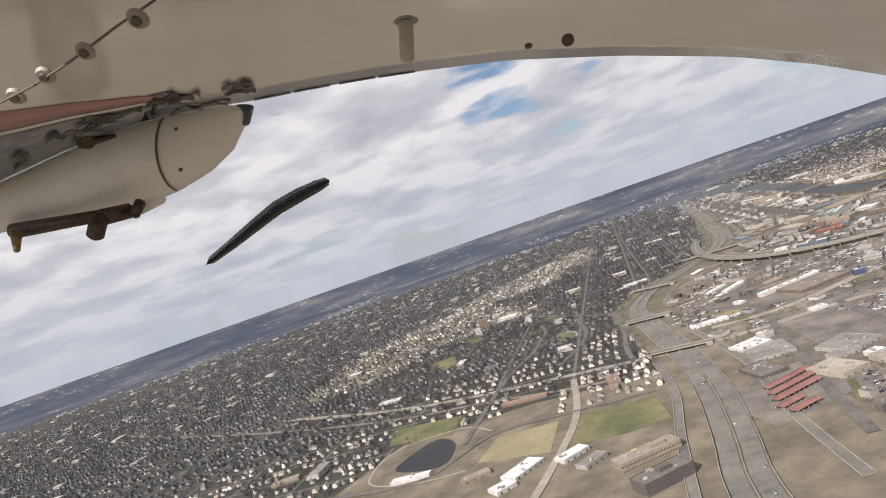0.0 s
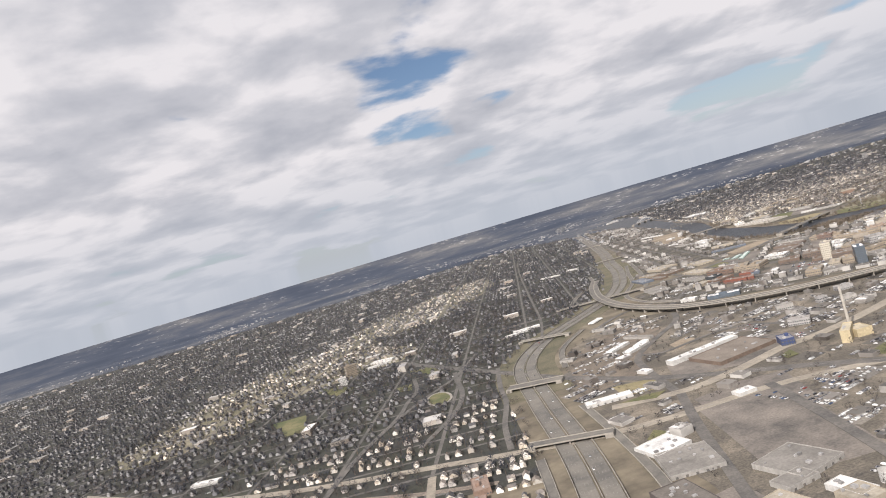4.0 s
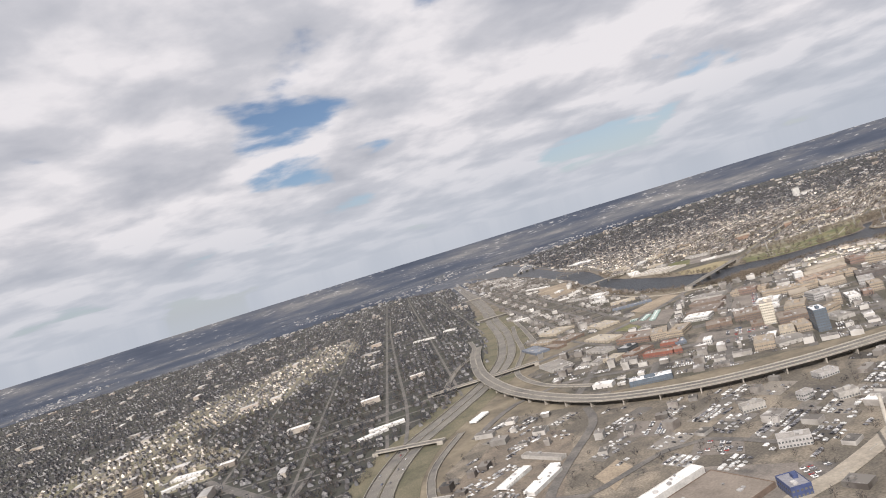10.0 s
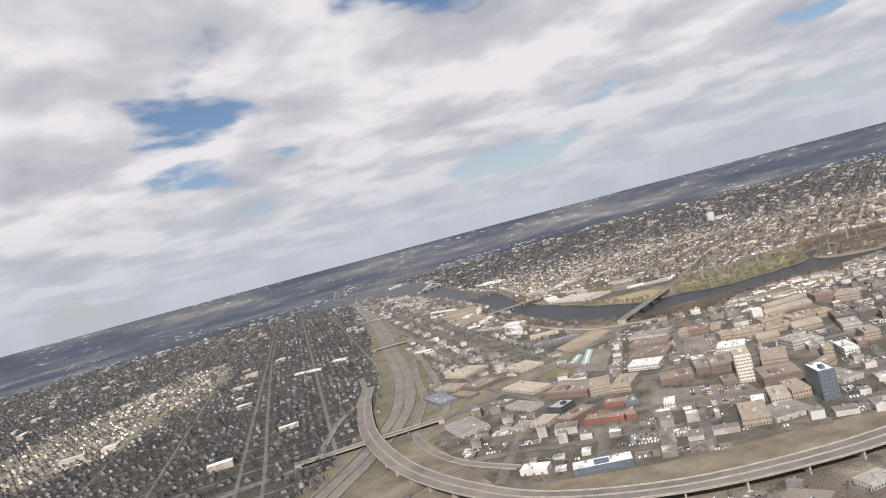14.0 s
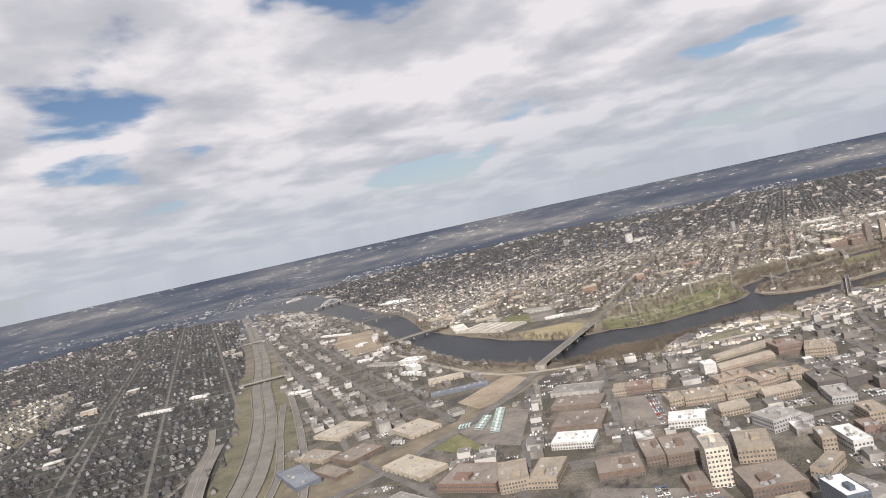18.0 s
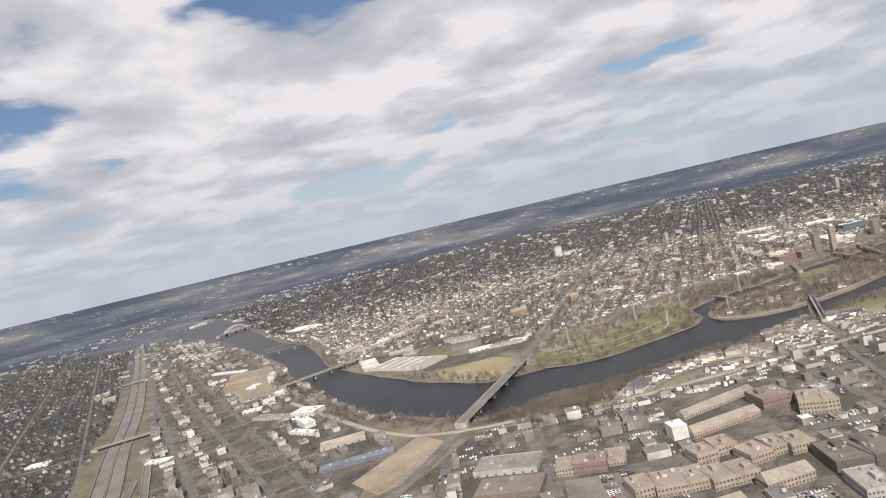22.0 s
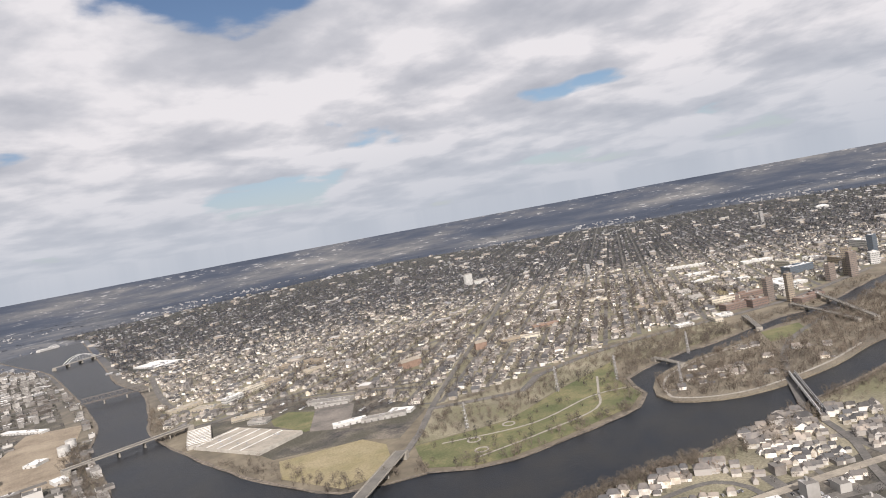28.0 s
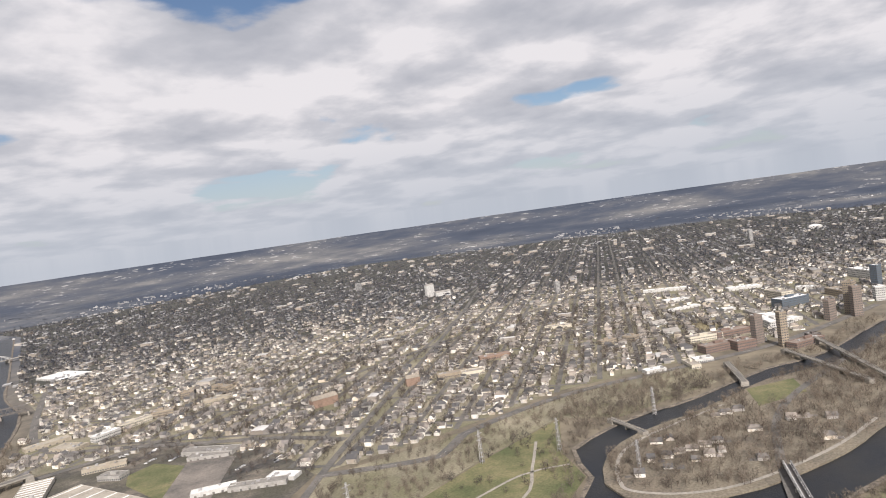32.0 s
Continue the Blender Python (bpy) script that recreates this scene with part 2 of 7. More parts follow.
def mesh_of(name, verts, faces, mat):
    me = bpy.data.meshes.new(name)
    me.from_pydata([tuple(v) for v in verts], [], faces)
    me.materials.append(mat)
    return me


def sub_mesh(name, v, tris, mat):
    """A mesh of those triangles alone, without the corners they leave unused."""
    tris = np.array(tris, int)
    used, back = np.unique(tris, return_inverse=True)
    return mesh_of(name, [tuple(map(float, p)) for p in v[used]], [tuple(map(int, q)) for q in back.reshape(tris.shape)], mat)


def part(name, data, mat, parent, label="", loc=None):
    """Links a bmesh or a mesh as one part under a thing."""
    if isinstance(data, bmesh.types.BMesh):
        me = bpy.data.meshes.new(name)
        data.to_mesh(me)
        data.free()
        me.materials.append(mat)
        data = me
    ob = new(name, data)
    ob.parent = parent
    if loc is not None:
        ob.matrix_basis = loc
    if label:
        tagged(ob, label)
    return ob


def thing(name, m, label, category, group="", kind=""):
    ob = new(name)
    ob.matrix_basis = m
    return tagged(ob, label, category, group, kind)


def setting(name, data, mat, label, category, kind="structure"):
    ob = part(name, data, mat, None)
    return tagged(ob, label, category, kind=kind)


def tri_mesh(name, verts, tris, mats, index=None):
    """A large mesh of triangles from arrays."""
    me = bpy.data.meshes.new(name)
    me.vertices.add(len(verts)), me.loops.add(3 * len(tris)), me.polygons.add(len(tris))
    me.vertices.foreach_set("co", np.ascontiguousarray(verts, np.float32).ravel())
    me.loops.foreach_set("vertex_index", np.ascontiguousarray(tris, np.int32).ravel())
    me.polygons.foreach_set("loop_start", np.arange(0, 3 * len(tris), 3, dtype=np.int32))
    for m in mats:
        me.materials.append(m)
    if index is not None:
        me.polygons.foreach_set("material_index", np.ascontiguousarray(index, np.int32))
    me.update(calc_edges=True)
    me.shade_flat()
    return me


def scatter(name, shapes, places, mats, label, category):
    """Joins many small shapes, each a (verts, tris, material index) set, at rows of x, y, z, turn, width, height."""
    V, T, I, n = [], [], [], 0
    places = places[np.isfinite(places).all(1)]
    pick = rng.integers(0, len(shapes), len(places))
    for k, (v, t, i) in enumerate(shapes):
        rows = places[pick == k]
        if not len(rows):
            continue
        c, s = np.cos(rows[:, 3]), np.sin(rows[:, 3])
        x = v[None, :, 0] * rows[:, 4, None]
        y = v[None, :, 1] * rows[:, 4, None]
        pts = np.stack([rows[:, 0, None] + c[:, None] * x - s[:, None] * y, rows[:, 1, None] + s[:, None] * x + c[:, None] * y, rows[:, 2, None] + v[None, :, 2] * rows[:, 5, None]], -1)
        V.append(pts.reshape(-1, 3))
        T.append((t[None] + (np.arange(len(rows)) * len(v))[:, None, None] + n).reshape(-1, 3))
        I.append(np.tile(i, len(rows)))
        n += len(rows) * len(v)
    ob = new(name, tri_mesh(name, np.concatenate(V), np.concatenate(T), mats, np.concatenate(I)))
    return tagged(ob, label, category, kind="stuff")


def box_bm(w, d, h, z=0.0, bm=None, at=(0, 0), bevel=0.0):
    bm = bm or bmesh.new()
    made = bmesh.ops.create_cube(bm, size=1.0, matrix=Matrix.Translation((at[0], at[1], z + h / 2)) @ Matrix.Diagonal((w, d, h, 1)))
    if bevel:
        es = {e for v in made["verts"] for e in v.link_edges}
        bmesh.ops.bevel(bm, geom=list(es), offset=bevel, segments=1, affect="EDGES")
    return bm


def curve(points, step=25.0):
    """Points along a smooth line through the given ones."""
    p = [Vector(q) if len(q) == 3 else Vector((*q, 0)) for q in points]
    out = []
    for i in range(len(p) - 1):
        a, b, c, d = p[max(i - 1, 0)], p[i], p[i + 1], p[min(i + 2, len(p) - 1)]
        n = max(1, int((c - b).length / step))
        for k in range(n):
            t = k / n
            out.append(0.5 * ((2 * b) + (c - a) * t + (2 * a - 5 * b + 4 * c - d) * t * t + (3 * b - a - 3 * c + d) * t ** 3))
    return out + [p[-1]]


def normals(line):
    out = []
    for i in range(len(line)):
        d = line[min(i + 1, len(line) - 1)] - line[max(i - 1, 0)]
        d.z = 0
        d.normalize()
        out.append(Vector((-d.y, d.x, 0)))
    return out


def ribbon(line, width, z, thick=0.25, shift=0.0, bm=None):
    """A strip with thickness along a line; a point's own z is added to z."""
    bm = bm or bmesh.new()
    rows = []
    for p, n in zip(line, normals(line)):
        q = p + n * shift
        rows.append([bm.verts.new((q.x + n.x * s * width / 2, q.y + n.y * s * width / 2, q.z + z + dz)) for s, dz in ((1, -thick), (1, 0), (-1, 0), (-1, -thick))])
    for a, b in zip(rows, rows[1:]):
        for i in range(3):
            bm.faces.new((a[i], b[i], b[i + 1], a[i + 1]))
    bm.faces.new(rows[0]), bm.faces.new(rows[-1][::-1])
    bmesh.ops.recalc_face_normals(bm, faces=bm.faces)
    return bm


def slab(points, z, thick=0.2):
    """A level sheet with edges, of any outline."""
    got = geometry.delaunay_2d_cdt([Vector(p) for p in points], [], [list(range(len(points)))], 1, 0.01)
    bm = bmesh.new()
    vs = [bm.verts.new((p.x, p.y, z)) for p in got[0]]
    for f in got[2]:
        a, b, c = (got[0][i] for i in f[:3])
        flip = (b - a).cross(c - a) < 0
        bm.faces.new([vs[i] for i in (f[::-1] if flip else f)])
    rim = [e for e in bm.edges if len(e.link_faces) == 1]
    made = bmesh.ops.extrude_edge_only(bm, edges=rim)
    for v in made["geom"]:
        if isinstance(v, bmesh.types.BMVert):
            v.co.z -= thick
    return bm


def smooth_loop(points, step=20.0):
    p = [Vector((*q, 0)) for q in points]
    n, out = len(p), []
    for i in range(n):
        a, b, c, d = p[i - 1], p[i], p[(i + 1) % n], p[(i + 2) % n]
        k = max(1, int((c - b).length / step))
        for j in range(k):
            t = j / k
            q = 0.5 * ((2 * b) + (c - a) * t + (2 * a - 5 * b + 4 * c - d) * t * t + (3 * b - a - 3 * c + d) * t ** 3)
            out.append((q.x, q.y))
    return out


def inside(pts, poly):
    x, y = pts[:, 0], pts[:, 1]
    hit = np.zeros(len(pts), bool)
    for (x0, y0), (x1, y1) in zip(poly, poly[1:] + poly[:1]):
        if y0 == y1:
            continue
        c = ((y0 > y) != (y1 > y)) & (x < (x1 - x0) * (y - y0) / (y1 - y0) + x0)
        hit ^= c
    return hit


def far_from(pts, line, gap):
    ok = np.ones(len(pts), bool)
    L = np.array([(p[0], p[1]) for p in line], float)
    for a, b in zip(L, L[1:]):
        d = b - a
        t = np.clip(((pts - a) @ d) / max(d @ d, 1e-6), 0, 1)
        ok &= np.hypot(*(pts - a - t[:, None] * d).T) > gap
    return ok


# ---- ground sheet, its rim raised to fit the camera's horizon line ----
CX, CY, FLAT, RIM, EDGE = 600.0, 760.0, 6000.0, 8000.0, 183.0


def ground_height(x, y):
    r = np.hypot(np.asarray(x) - CX, np.asarray(y) - CY)
    t = np.clip((r - FLAT) / (RIM - FLAT), 0, 1)
    return EDGE * t ** 1.6


radii = [0, 500, 1200, 2000, 3000, 4000, 5000, FLAT] + [FLAT + (RIM - FLAT) * k / 14 for k in range(1, 15)]
SEG = 144
gv, gf = [(CX, CY, 0.0)], []
for r in radii[1:]:
    for k in range(SEG):
        x, y = CX + r * math.sin(2 * math.pi * k / SEG), CY + r * math.cos(2 * math.pi * k / SEG)
        gv.append((x, y, float(ground_height(x, y)) + (3.0 * noise.noise((x * 0.004, y * 0.004, 0)) if r > RIM - 150 else 0)))
gf += [(0, 1 + k, 1 + (k + 1) % SEG) for k in range(SEG)]
for i in range(len(radii) - 2):
    a, b = 1 + i * SEG, 1 + (i + 1) * SEG
    gf += [(a + k, b + k, b + (k + 1) % SEG, a + (k + 1) % SEG) for k in range(SEG)]


def ground_material():
    """Dormant ground near by; far out, bands of wood, fields and roofs with haze painted in as blue."""
    m = bpy.data.materials.new("land")
    m.use_nodes = True
    n, l = m.node_tree.nodes, m.node_tree.links
    b = n["Principled BSDF"]
    b.inputs["Roughness"].default_value = 1.0
    b.inputs["Specular IOR Level"].default_value = 0.0
    # pale blue sheen stands in for haze over the distant land
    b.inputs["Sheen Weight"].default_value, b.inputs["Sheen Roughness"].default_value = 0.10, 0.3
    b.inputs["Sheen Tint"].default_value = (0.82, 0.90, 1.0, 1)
    g = n.new("ShaderNodeNewGeometry")
    off = n.new("ShaderNodeVectorMath")
    off.operation = "SUBTRACT"
    off.inputs[1].default_value = (CX, CY, 0)
    plan = n.new("ShaderNodeVectorMath")
    plan.operation = "SCALE"
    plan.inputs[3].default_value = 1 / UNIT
    l.new(g.outputs["Position"], plan.inputs[0])
    l.new(plan.outputs[0], off.inputs[0])
    sp_flat = n.new("ShaderNodeVectorMath")
    sp_flat.operation = "MULTIPLY"
    sp_flat.inputs[1].default_value = (1, 1, 0)
    l.new(off.outputs[0], sp_flat.inputs[0])

    def calc(op, a, b2=0.0):
        q = n.new("ShaderNodeMath")
        q.operation = op
        for i, v in enumerate((a, b2)):
            if isinstance(v, (int, float)):
                q.inputs[i].default_value = v
            else:
                l.new(v, q.inputs[i])
        return q.outputs[0]

    reach = n.new("ShaderNodeVectorMath")
    reach.operation = "LENGTH"
    l.new(sp_flat.outputs[0], reach.inputs[0])
    r = reach.outputs["Value"]

    def tex(vec, scale, detail=6.0, rough=0.6):
        t = n.new("ShaderNodeTexNoise")
        t.inputs["Scale"].default_value, t.inputs["Detail"].default_value, t.inputs["Roughness"].default_value = scale, detail, rough
        l.new(vec, t.inputs["Vector"])
        return t.outputs[0]

    def ramp(v, stops):
        r = n.new("ShaderNodeValToRGB")
        e = r.color_ramp.elements
        e[0].position, e[0].color = stops[0][0], (*stops[0][1], 1)
        e[1].position, e[1].color = stops[-1][0], (*stops[-1][1], 1)
        for p, c in stops[1:-1]:
            k = e.new(p)
            k.color = (*c, 1)
        l.new(v, r.inputs[0])
        return r.outputs[0]

    def blend(f, a, b2):
        x = n.new("ShaderNodeMix")
        x.data_type = "RGBA"
        l.new(f, x.inputs[0]), l.new(a, x.inputs[6]), l.new(b2, x.inputs[7])
        return x.outputs[2]

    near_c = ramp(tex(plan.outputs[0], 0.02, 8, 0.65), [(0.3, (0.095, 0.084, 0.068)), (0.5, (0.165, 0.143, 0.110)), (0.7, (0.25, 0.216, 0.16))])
    # far tones are shifted to blue to paint in distance haze
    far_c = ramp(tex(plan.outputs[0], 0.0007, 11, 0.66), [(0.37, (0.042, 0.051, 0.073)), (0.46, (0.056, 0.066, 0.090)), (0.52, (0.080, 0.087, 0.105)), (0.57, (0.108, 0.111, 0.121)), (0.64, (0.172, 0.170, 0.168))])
    speck = n.new("ShaderNodeMapRange")
    speck.inputs[1].default_value, speck.inputs[2].default_value = 0.60, 0.68
    l.new(tex(plan.outputs[0], 0.012, 3, 0.6), speck.inputs[0])
    zone = n.new("ShaderNodeMapRange")
    zone.inputs[1].default_value, zone.inputs[2].default_value = 0.46, 0.58
    l.new(tex(plan.outputs[0], 0.0014, 3, 0.5), zone.inputs[0])
    white = n.new("ShaderNodeRGB")
    white.outputs[0].default_value = (0.36, 0.355, 0.35, 1)
    far_c = blend(calc("MULTIPLY", speck.outputs[0], zone.outputs[0]), far_c, white.outputs[0])
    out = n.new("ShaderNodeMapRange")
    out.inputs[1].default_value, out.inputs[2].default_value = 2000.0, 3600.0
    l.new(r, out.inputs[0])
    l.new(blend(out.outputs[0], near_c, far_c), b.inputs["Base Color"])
    return m


ground = setting("ground", mesh_of("ground", gv, gf, ground_material()), M["ground"], "dormant brown city ground with haze painted towards the horizon", "ground")

# ---- water ----
WEST_BANK = [(1725, 4700), (1670, 4150), (1640, 3800), (1560, 3405), (1412, 2783), (1318, 2547), (1274, 2371), (1234, 2227), (1212, 2097), (1218, 2010), (1228, 1930), (1248, 1882), (1298, 1852), (1353, 1813), (1426, 1775), (1474, 1754), (1535, 1716), (1599, 1689), (1690, 1661), (1765, 1629), (1839, 1607), (2050, 1540), (2300, 1470), (2700, 1380)]
EAST_BANK = [(2060, 4700), (1716, 3539), (1605, 3169), (1558, 2913), (1457, 2654), (1404, 2533), (1372, 2360), (1351, 2146), (1362, 2005), (1396, 1968), (1430, 1946), (1453, 1904), (1484, 1876), (1552, 1850), (1651, 1821), (1700, 1836), (1752, 1884), (1852, 1872), (1938, 1832), (2076, 1792), (2160, 1745), (2352, 1709), (2700, 1620)]
west, east = curve(WEST_BANK, 30), curve(EAST_BANK, 30)
river_poly = [(p.x, p.y) for p in west] + [(p.x, p.y) for p in reversed(east)]
setting("water_river", slab(river_poly, 0.30), M["water"], "dark slow river with a faint ripple between wooded banks", "water")
ISLAND = [(1750, 1846), (1690, 1818), (1672, 1790), (1686, 1742), (1729, 1700), (1825, 1657), (1917, 1636), (2050, 1588), (2300, 1520), (2650, 1440), (2680, 1590), (2352, 1676), (2150, 1708), (2066, 1752), (2028, 1777), (1930, 1802), (1880, 1817), (1814, 1843)]
island = smooth_loop(ISLAND, 25)
setting("ground_island", slab(island, 2.0, 1.8), M["ground"], "low wooded island with brown banks in the river", "island")
setting("path_island", ribbon(curve([(1925, 1806), (1814, 1843), (1750, 1846), (1690, 1818), (1672, 1790), (1686, 1742), (1729, 1700), (1825, 1657), (1917, 1636)], 10), 3.6, 2.12, 0.1, 13.0), M["concrete"], "pale path along the bank of the island", "path")
setting("water_upper", slab([(1834, 5545), (1951, 5779), (2120, 6250), (2240, 6560), (2150, 6600), (1960, 6105), (1860, 5800)], 0.30), M["water"], "far pale reach of the river among dark woods", "water")
POND = smooth_loop([(-156, 881), (-101, 947), (-72, 901), (-85, 832), (-122, 838)], 12)
setting("water_pond", slab(POND, 0.30), M["water"], "small dark pond among paths and dry grass", "water")
for nm, ln in (("bank_west", west), ("bank_east", east)):
    bm = ribbon(ln, 4.5, 1.1, 1.3)
    for v in bm.verts:
        v.co.x += rng.uniform(-1.5, 1.5)
        v.co.y += rng.uniform(-1.5, 1.5)
        v.co.z += rng.uniform(-0.4, 0.4)
    setting(nm, bm, M["bank"], "rough brown riverbank of stones and earth", "riverbank")

# ---- open ground ----
for nm, pts, z, mt, lb, ct in (
    ("field_dry", [(-46, 793), (-15, 862), (66, 843), (38, 746)], 0.30, "drygrass", "wide dry yellow-green vacant field", "field"),
    ("field_green", [(55, 749), (95, 835), (184, 813), (173, 721), (115, 724)], 0.30, "grass", "vacant green field with worn earth patches", "field"),
    ("field_park", [(-175, 1000), (-171, 1081), (-56, 1030), (-76, 945)], 0.30, "grass", "dark green park lawn beside a railway", "lawn"),
    ("field_school", [(-129, 1591), (-60, 1576), (-54, 1440), (-89, 1452)], 0.30, "grass", "dull green school lawn", "lawn"),
    ("field_factory", [(1371, 2012), (1425, 1990), (1480, 2062), (1484, 2110), (1398, 2165), (1364, 2110)], 0.30, "drygrass", "wide tan dry-grass field beside the river", "field"),
    ("field_ball", [(1505, 2344), (1541, 2351), (1560, 2271), (1523, 2215), (1484, 2229), (1488, 2311)], 0.30, "grass", "green running field with rounded corners", "sports field"),
    ("park_river", [(1485, 2019), (1582, 1956), (1701, 1958), (1832, 1950), (1740, 1890), (1700, 1842), (1655, 1832), (1552, 1860), (1490, 1885), (1460, 1910), (1440, 1960)], 0.30, "grass", "grassy riverside park with winding paths", "park"),
    ("field_island", [(1982, 1787), (2036, 1750), (1988, 1724), (1926, 1757)], 2.25, "grass", "green playing field on the island", "sports field"),
    ("grass_yard", [(921, 1790), (971, 1804), (960, 1740), (954, 1711), (929, 1734)], 0.30, "grass", "green lawn wedge beside the bus yard", "lawn"),
    ("yard_brown", [(1049, 1898), (1173, 1935), (1170, 1884), (1100, 1830), (1042, 1839)], 0.30, "dirt", "brown earth yard enclosed by a track curve", "yard"),
    ("yard_bus", [(974, 1794), (1060, 1793), (1065, 1762), (976, 1679), (958, 1734)], 0.34, "lot", "asphalt bus parking yard", "parking lot"),
    ("lot_north", [(1060, 1605), (1134, 1674), (1168, 1632), (1085, 1560)], 0.34, "lot", "asphalt parking lot full of cars", "parking lot"),
    ("lot_middle", [(871, 1484), (933, 1535), (983, 1440), (956, 1396), (895, 1436)], 0.34, "lot", "asphalt parking lot with rows of cars", "parking lot"),
    ("lot_market", [(413, 950), (500, 895), (462, 730), (372, 742)], 0.34, "lot", "wide bare asphalt lot beside warehouses", "parking lot"),
    ("lot_shed", [(470, 1120), (590, 1150), (640, 1080), (560, 1010), (450, 1060)], 0.34, "lot", "wide grey-brown asphalt yard behind a shed", "yard"),
    ("lot_factory", [(1572, 2321), (1600, 2262), (1512, 2168), (1486, 2222)], 0.34, "lot", "asphalt lot beside the sports field", "parking lot"),
    ("terminal_yard", [(1250, 2420), (1295, 2560), (1395, 2790), (1320, 2860), (1230, 2700), (1190, 2500)], 0.30, "dirt", "sandy gravel terminal yard by the river", "yard"),
    ("market_yard", [(225, 740), (345, 760), (355, 640), (235, 610)], 0.30, "lot", "asphalt market yard under red roofs", "yard"),
    ("rail_yard", [(330, 1100), (430, 1130), (580, 1350), (560, 1480), (400, 1330)], 0.30, "mud", "brown rail yard earth with sheds", "yard"),
):
    setting(nm, slab(pts, z), M[mt], lb, ct)
for nm, pts, z, mt, lb, ct in (
    ("park_upper", [(1600, 2095), (1720, 2048), (1915, 1985), (2080, 1890), (2010, 1830), (1860, 1885), (1832, 1953), (1701, 1961), (1582, 1959), (1487, 2022)], 0.16, "yard", "tan grassy slope above the riverside park", "park"),
    ("ground_shore", [(1232, 1900), (1300, 1846), (1440, 1770), (1600, 1684), (1770, 1622), (2050, 1532), (1960, 1420), (1560, 1600), (1300, 1745)], 0.14, "yard", "tan shore strip between parkway and river", "ground"),
    ("lot_olson", [(424, 968), (486, 976), (534, 962), (503, 863), (483, 850), (414, 900)], 0.40, "lot", "bare dark asphalt lot with a few cars", "parking lot"),
    ("lot_square", [(531, 910), (578, 933), (560, 883), (522, 850)], 0.40, "lot", "asphalt parking lot full of cars", "parking lot"),
    ("yard_mound", [(372, 1269), (468, 1376), (519, 1301), (462, 1216), (416, 1189)], 0.40, "mud", "churned brown earth yard with parked trailers", "yard"),
    ("lot_viaduct", [(596, 1285), (630, 1325), (659, 1265), (631, 1233)], 0.40, "lot", "asphalt parking lot full of cars", "parking lot"),
    ("lot_flats", [(604, 1172), (630, 1196), (658, 1160), (634, 1133)], 0.40, "lot", "asphalt parking lot full of cars", "parking lot"),
    ("lot_office", [(600, 1066), (645, 1076), (655, 1054), (612, 1038)], 0.40, "lot", "asphalt parking lot beside a blue office", "parking lot"),
    ("yard_sandy", [(526, 1220), (563, 1235), (562, 1206), (521, 1175)], 0.40, "dirt", "sandy bare lot behind a freight shed", "yard"),
    ("lot_store", [(384, 1112), (438, 1089), (422, 1044), (380, 1058)], 0.40, "drygrass", "pale tan gravel lot round a white store", "lot"),
    ("verge_round", [(566, 1010), (586, 1020), (580, 995), (564, 994)], 0.98, "grass", "small green traffic island", "verge"),
    ("verge_corner", [(362, 1038), (399, 1036), (420, 1028), (400, 1013)], 0.98, "grass", "green verge triangle at a street corner", "verge"),
    ("verge_market", [(333, 660), (342, 661), (319, 606), (309, 604)], 0.40, "grass", "narrow green strip beside a car lot", "verge"),
    ("lot_cars_market", [(347, 666), (373, 670), (343, 608), (325, 609)], 0.40, "lot", "crowded asphalt car lot by the market", "parking lot"),
    ("lot_dirt_square", [(2330, 1994), (2396, 1961), (2325, 1917), (2291, 1962)], 0.40, "drygrass", "pale tan cleared building lot", "lot"),
    ("lawn_court", [(119, 1549), (149, 1550), (144, 1489), (123, 1509)], 0.40, "grass", "green lawn between curving streets", "lawn"),
    ("lawn_avenue", [(157, 1674), (207, 1658), (226, 1600), (193, 1576)], 0.40, "grass", "dull green lawn beside an avenue", "lawn"),
    ("lawn_slope", [(-52, 1790), (-14, 1802), (37, 1696), (-3, 1668)], 0.40, "grass", "pale green lawn among apartment houses", "lawn"),
    ("verge_ramp", [(335, 905), (352, 925), (366, 896), (350, 880)], 0.40, "grass", "green verge beside the freeway ramp", "verge"),
    ("verge_plant", [(612, 925), (650, 940), (665, 900), (630, 885)], 0.40, "grass", "green lawn beside the energy plant", "lawn"),
):
    setting(nm, slab(pts, z), M[mt], lb, ct)
oval = [(178 + 20 * math.cos(2 * math.pi * k / 40), 1360 + 43 * math.sin(2 * math.pi * k / 40)) for k in range(40)]
setting("lawn_oval", slab(oval, 0.34), M["grass"], "oval green lawn ringed by a path", "lawn")
setting("path_oval", ribbon([Vector((*p, 0)) for p in oval + oval[:1]], 4, 0.44), M["concrete"], "pale path round the oval lawn", "path")

# ---- roads ----
FREEWAY = curve([(130, 300), (164, 508), (200, 626), (240, 770), (272, 940), (298, 1150), (336, 1380), (420, 1540), (520, 1640), (625, 1745), (715, 1860), (788, 2000), (872, 2210), (960, 2480), (1067, 2780), (1192, 3180), (1358, 3740), (1545, 4400)], 30)
VIADUCT = curve([(1500, 1000, 9), (1200, 1098, 9), (960, 1202, 9), (840, 1248, 9), (738, 1310, 9), (664, 1396, 9), (634, 1482, 9), (621, 1585, 9), (628, 1690, 8), (655, 1830, 6), (715, 2010, 3), (775, 2150, 0.2)], 20)
CROSS = curve([(-447, 1491), (-200, 1240), (-35, 1122), (138, 1035), (276, 968), (384, 940), (520, 925), (700, 850)], 30)
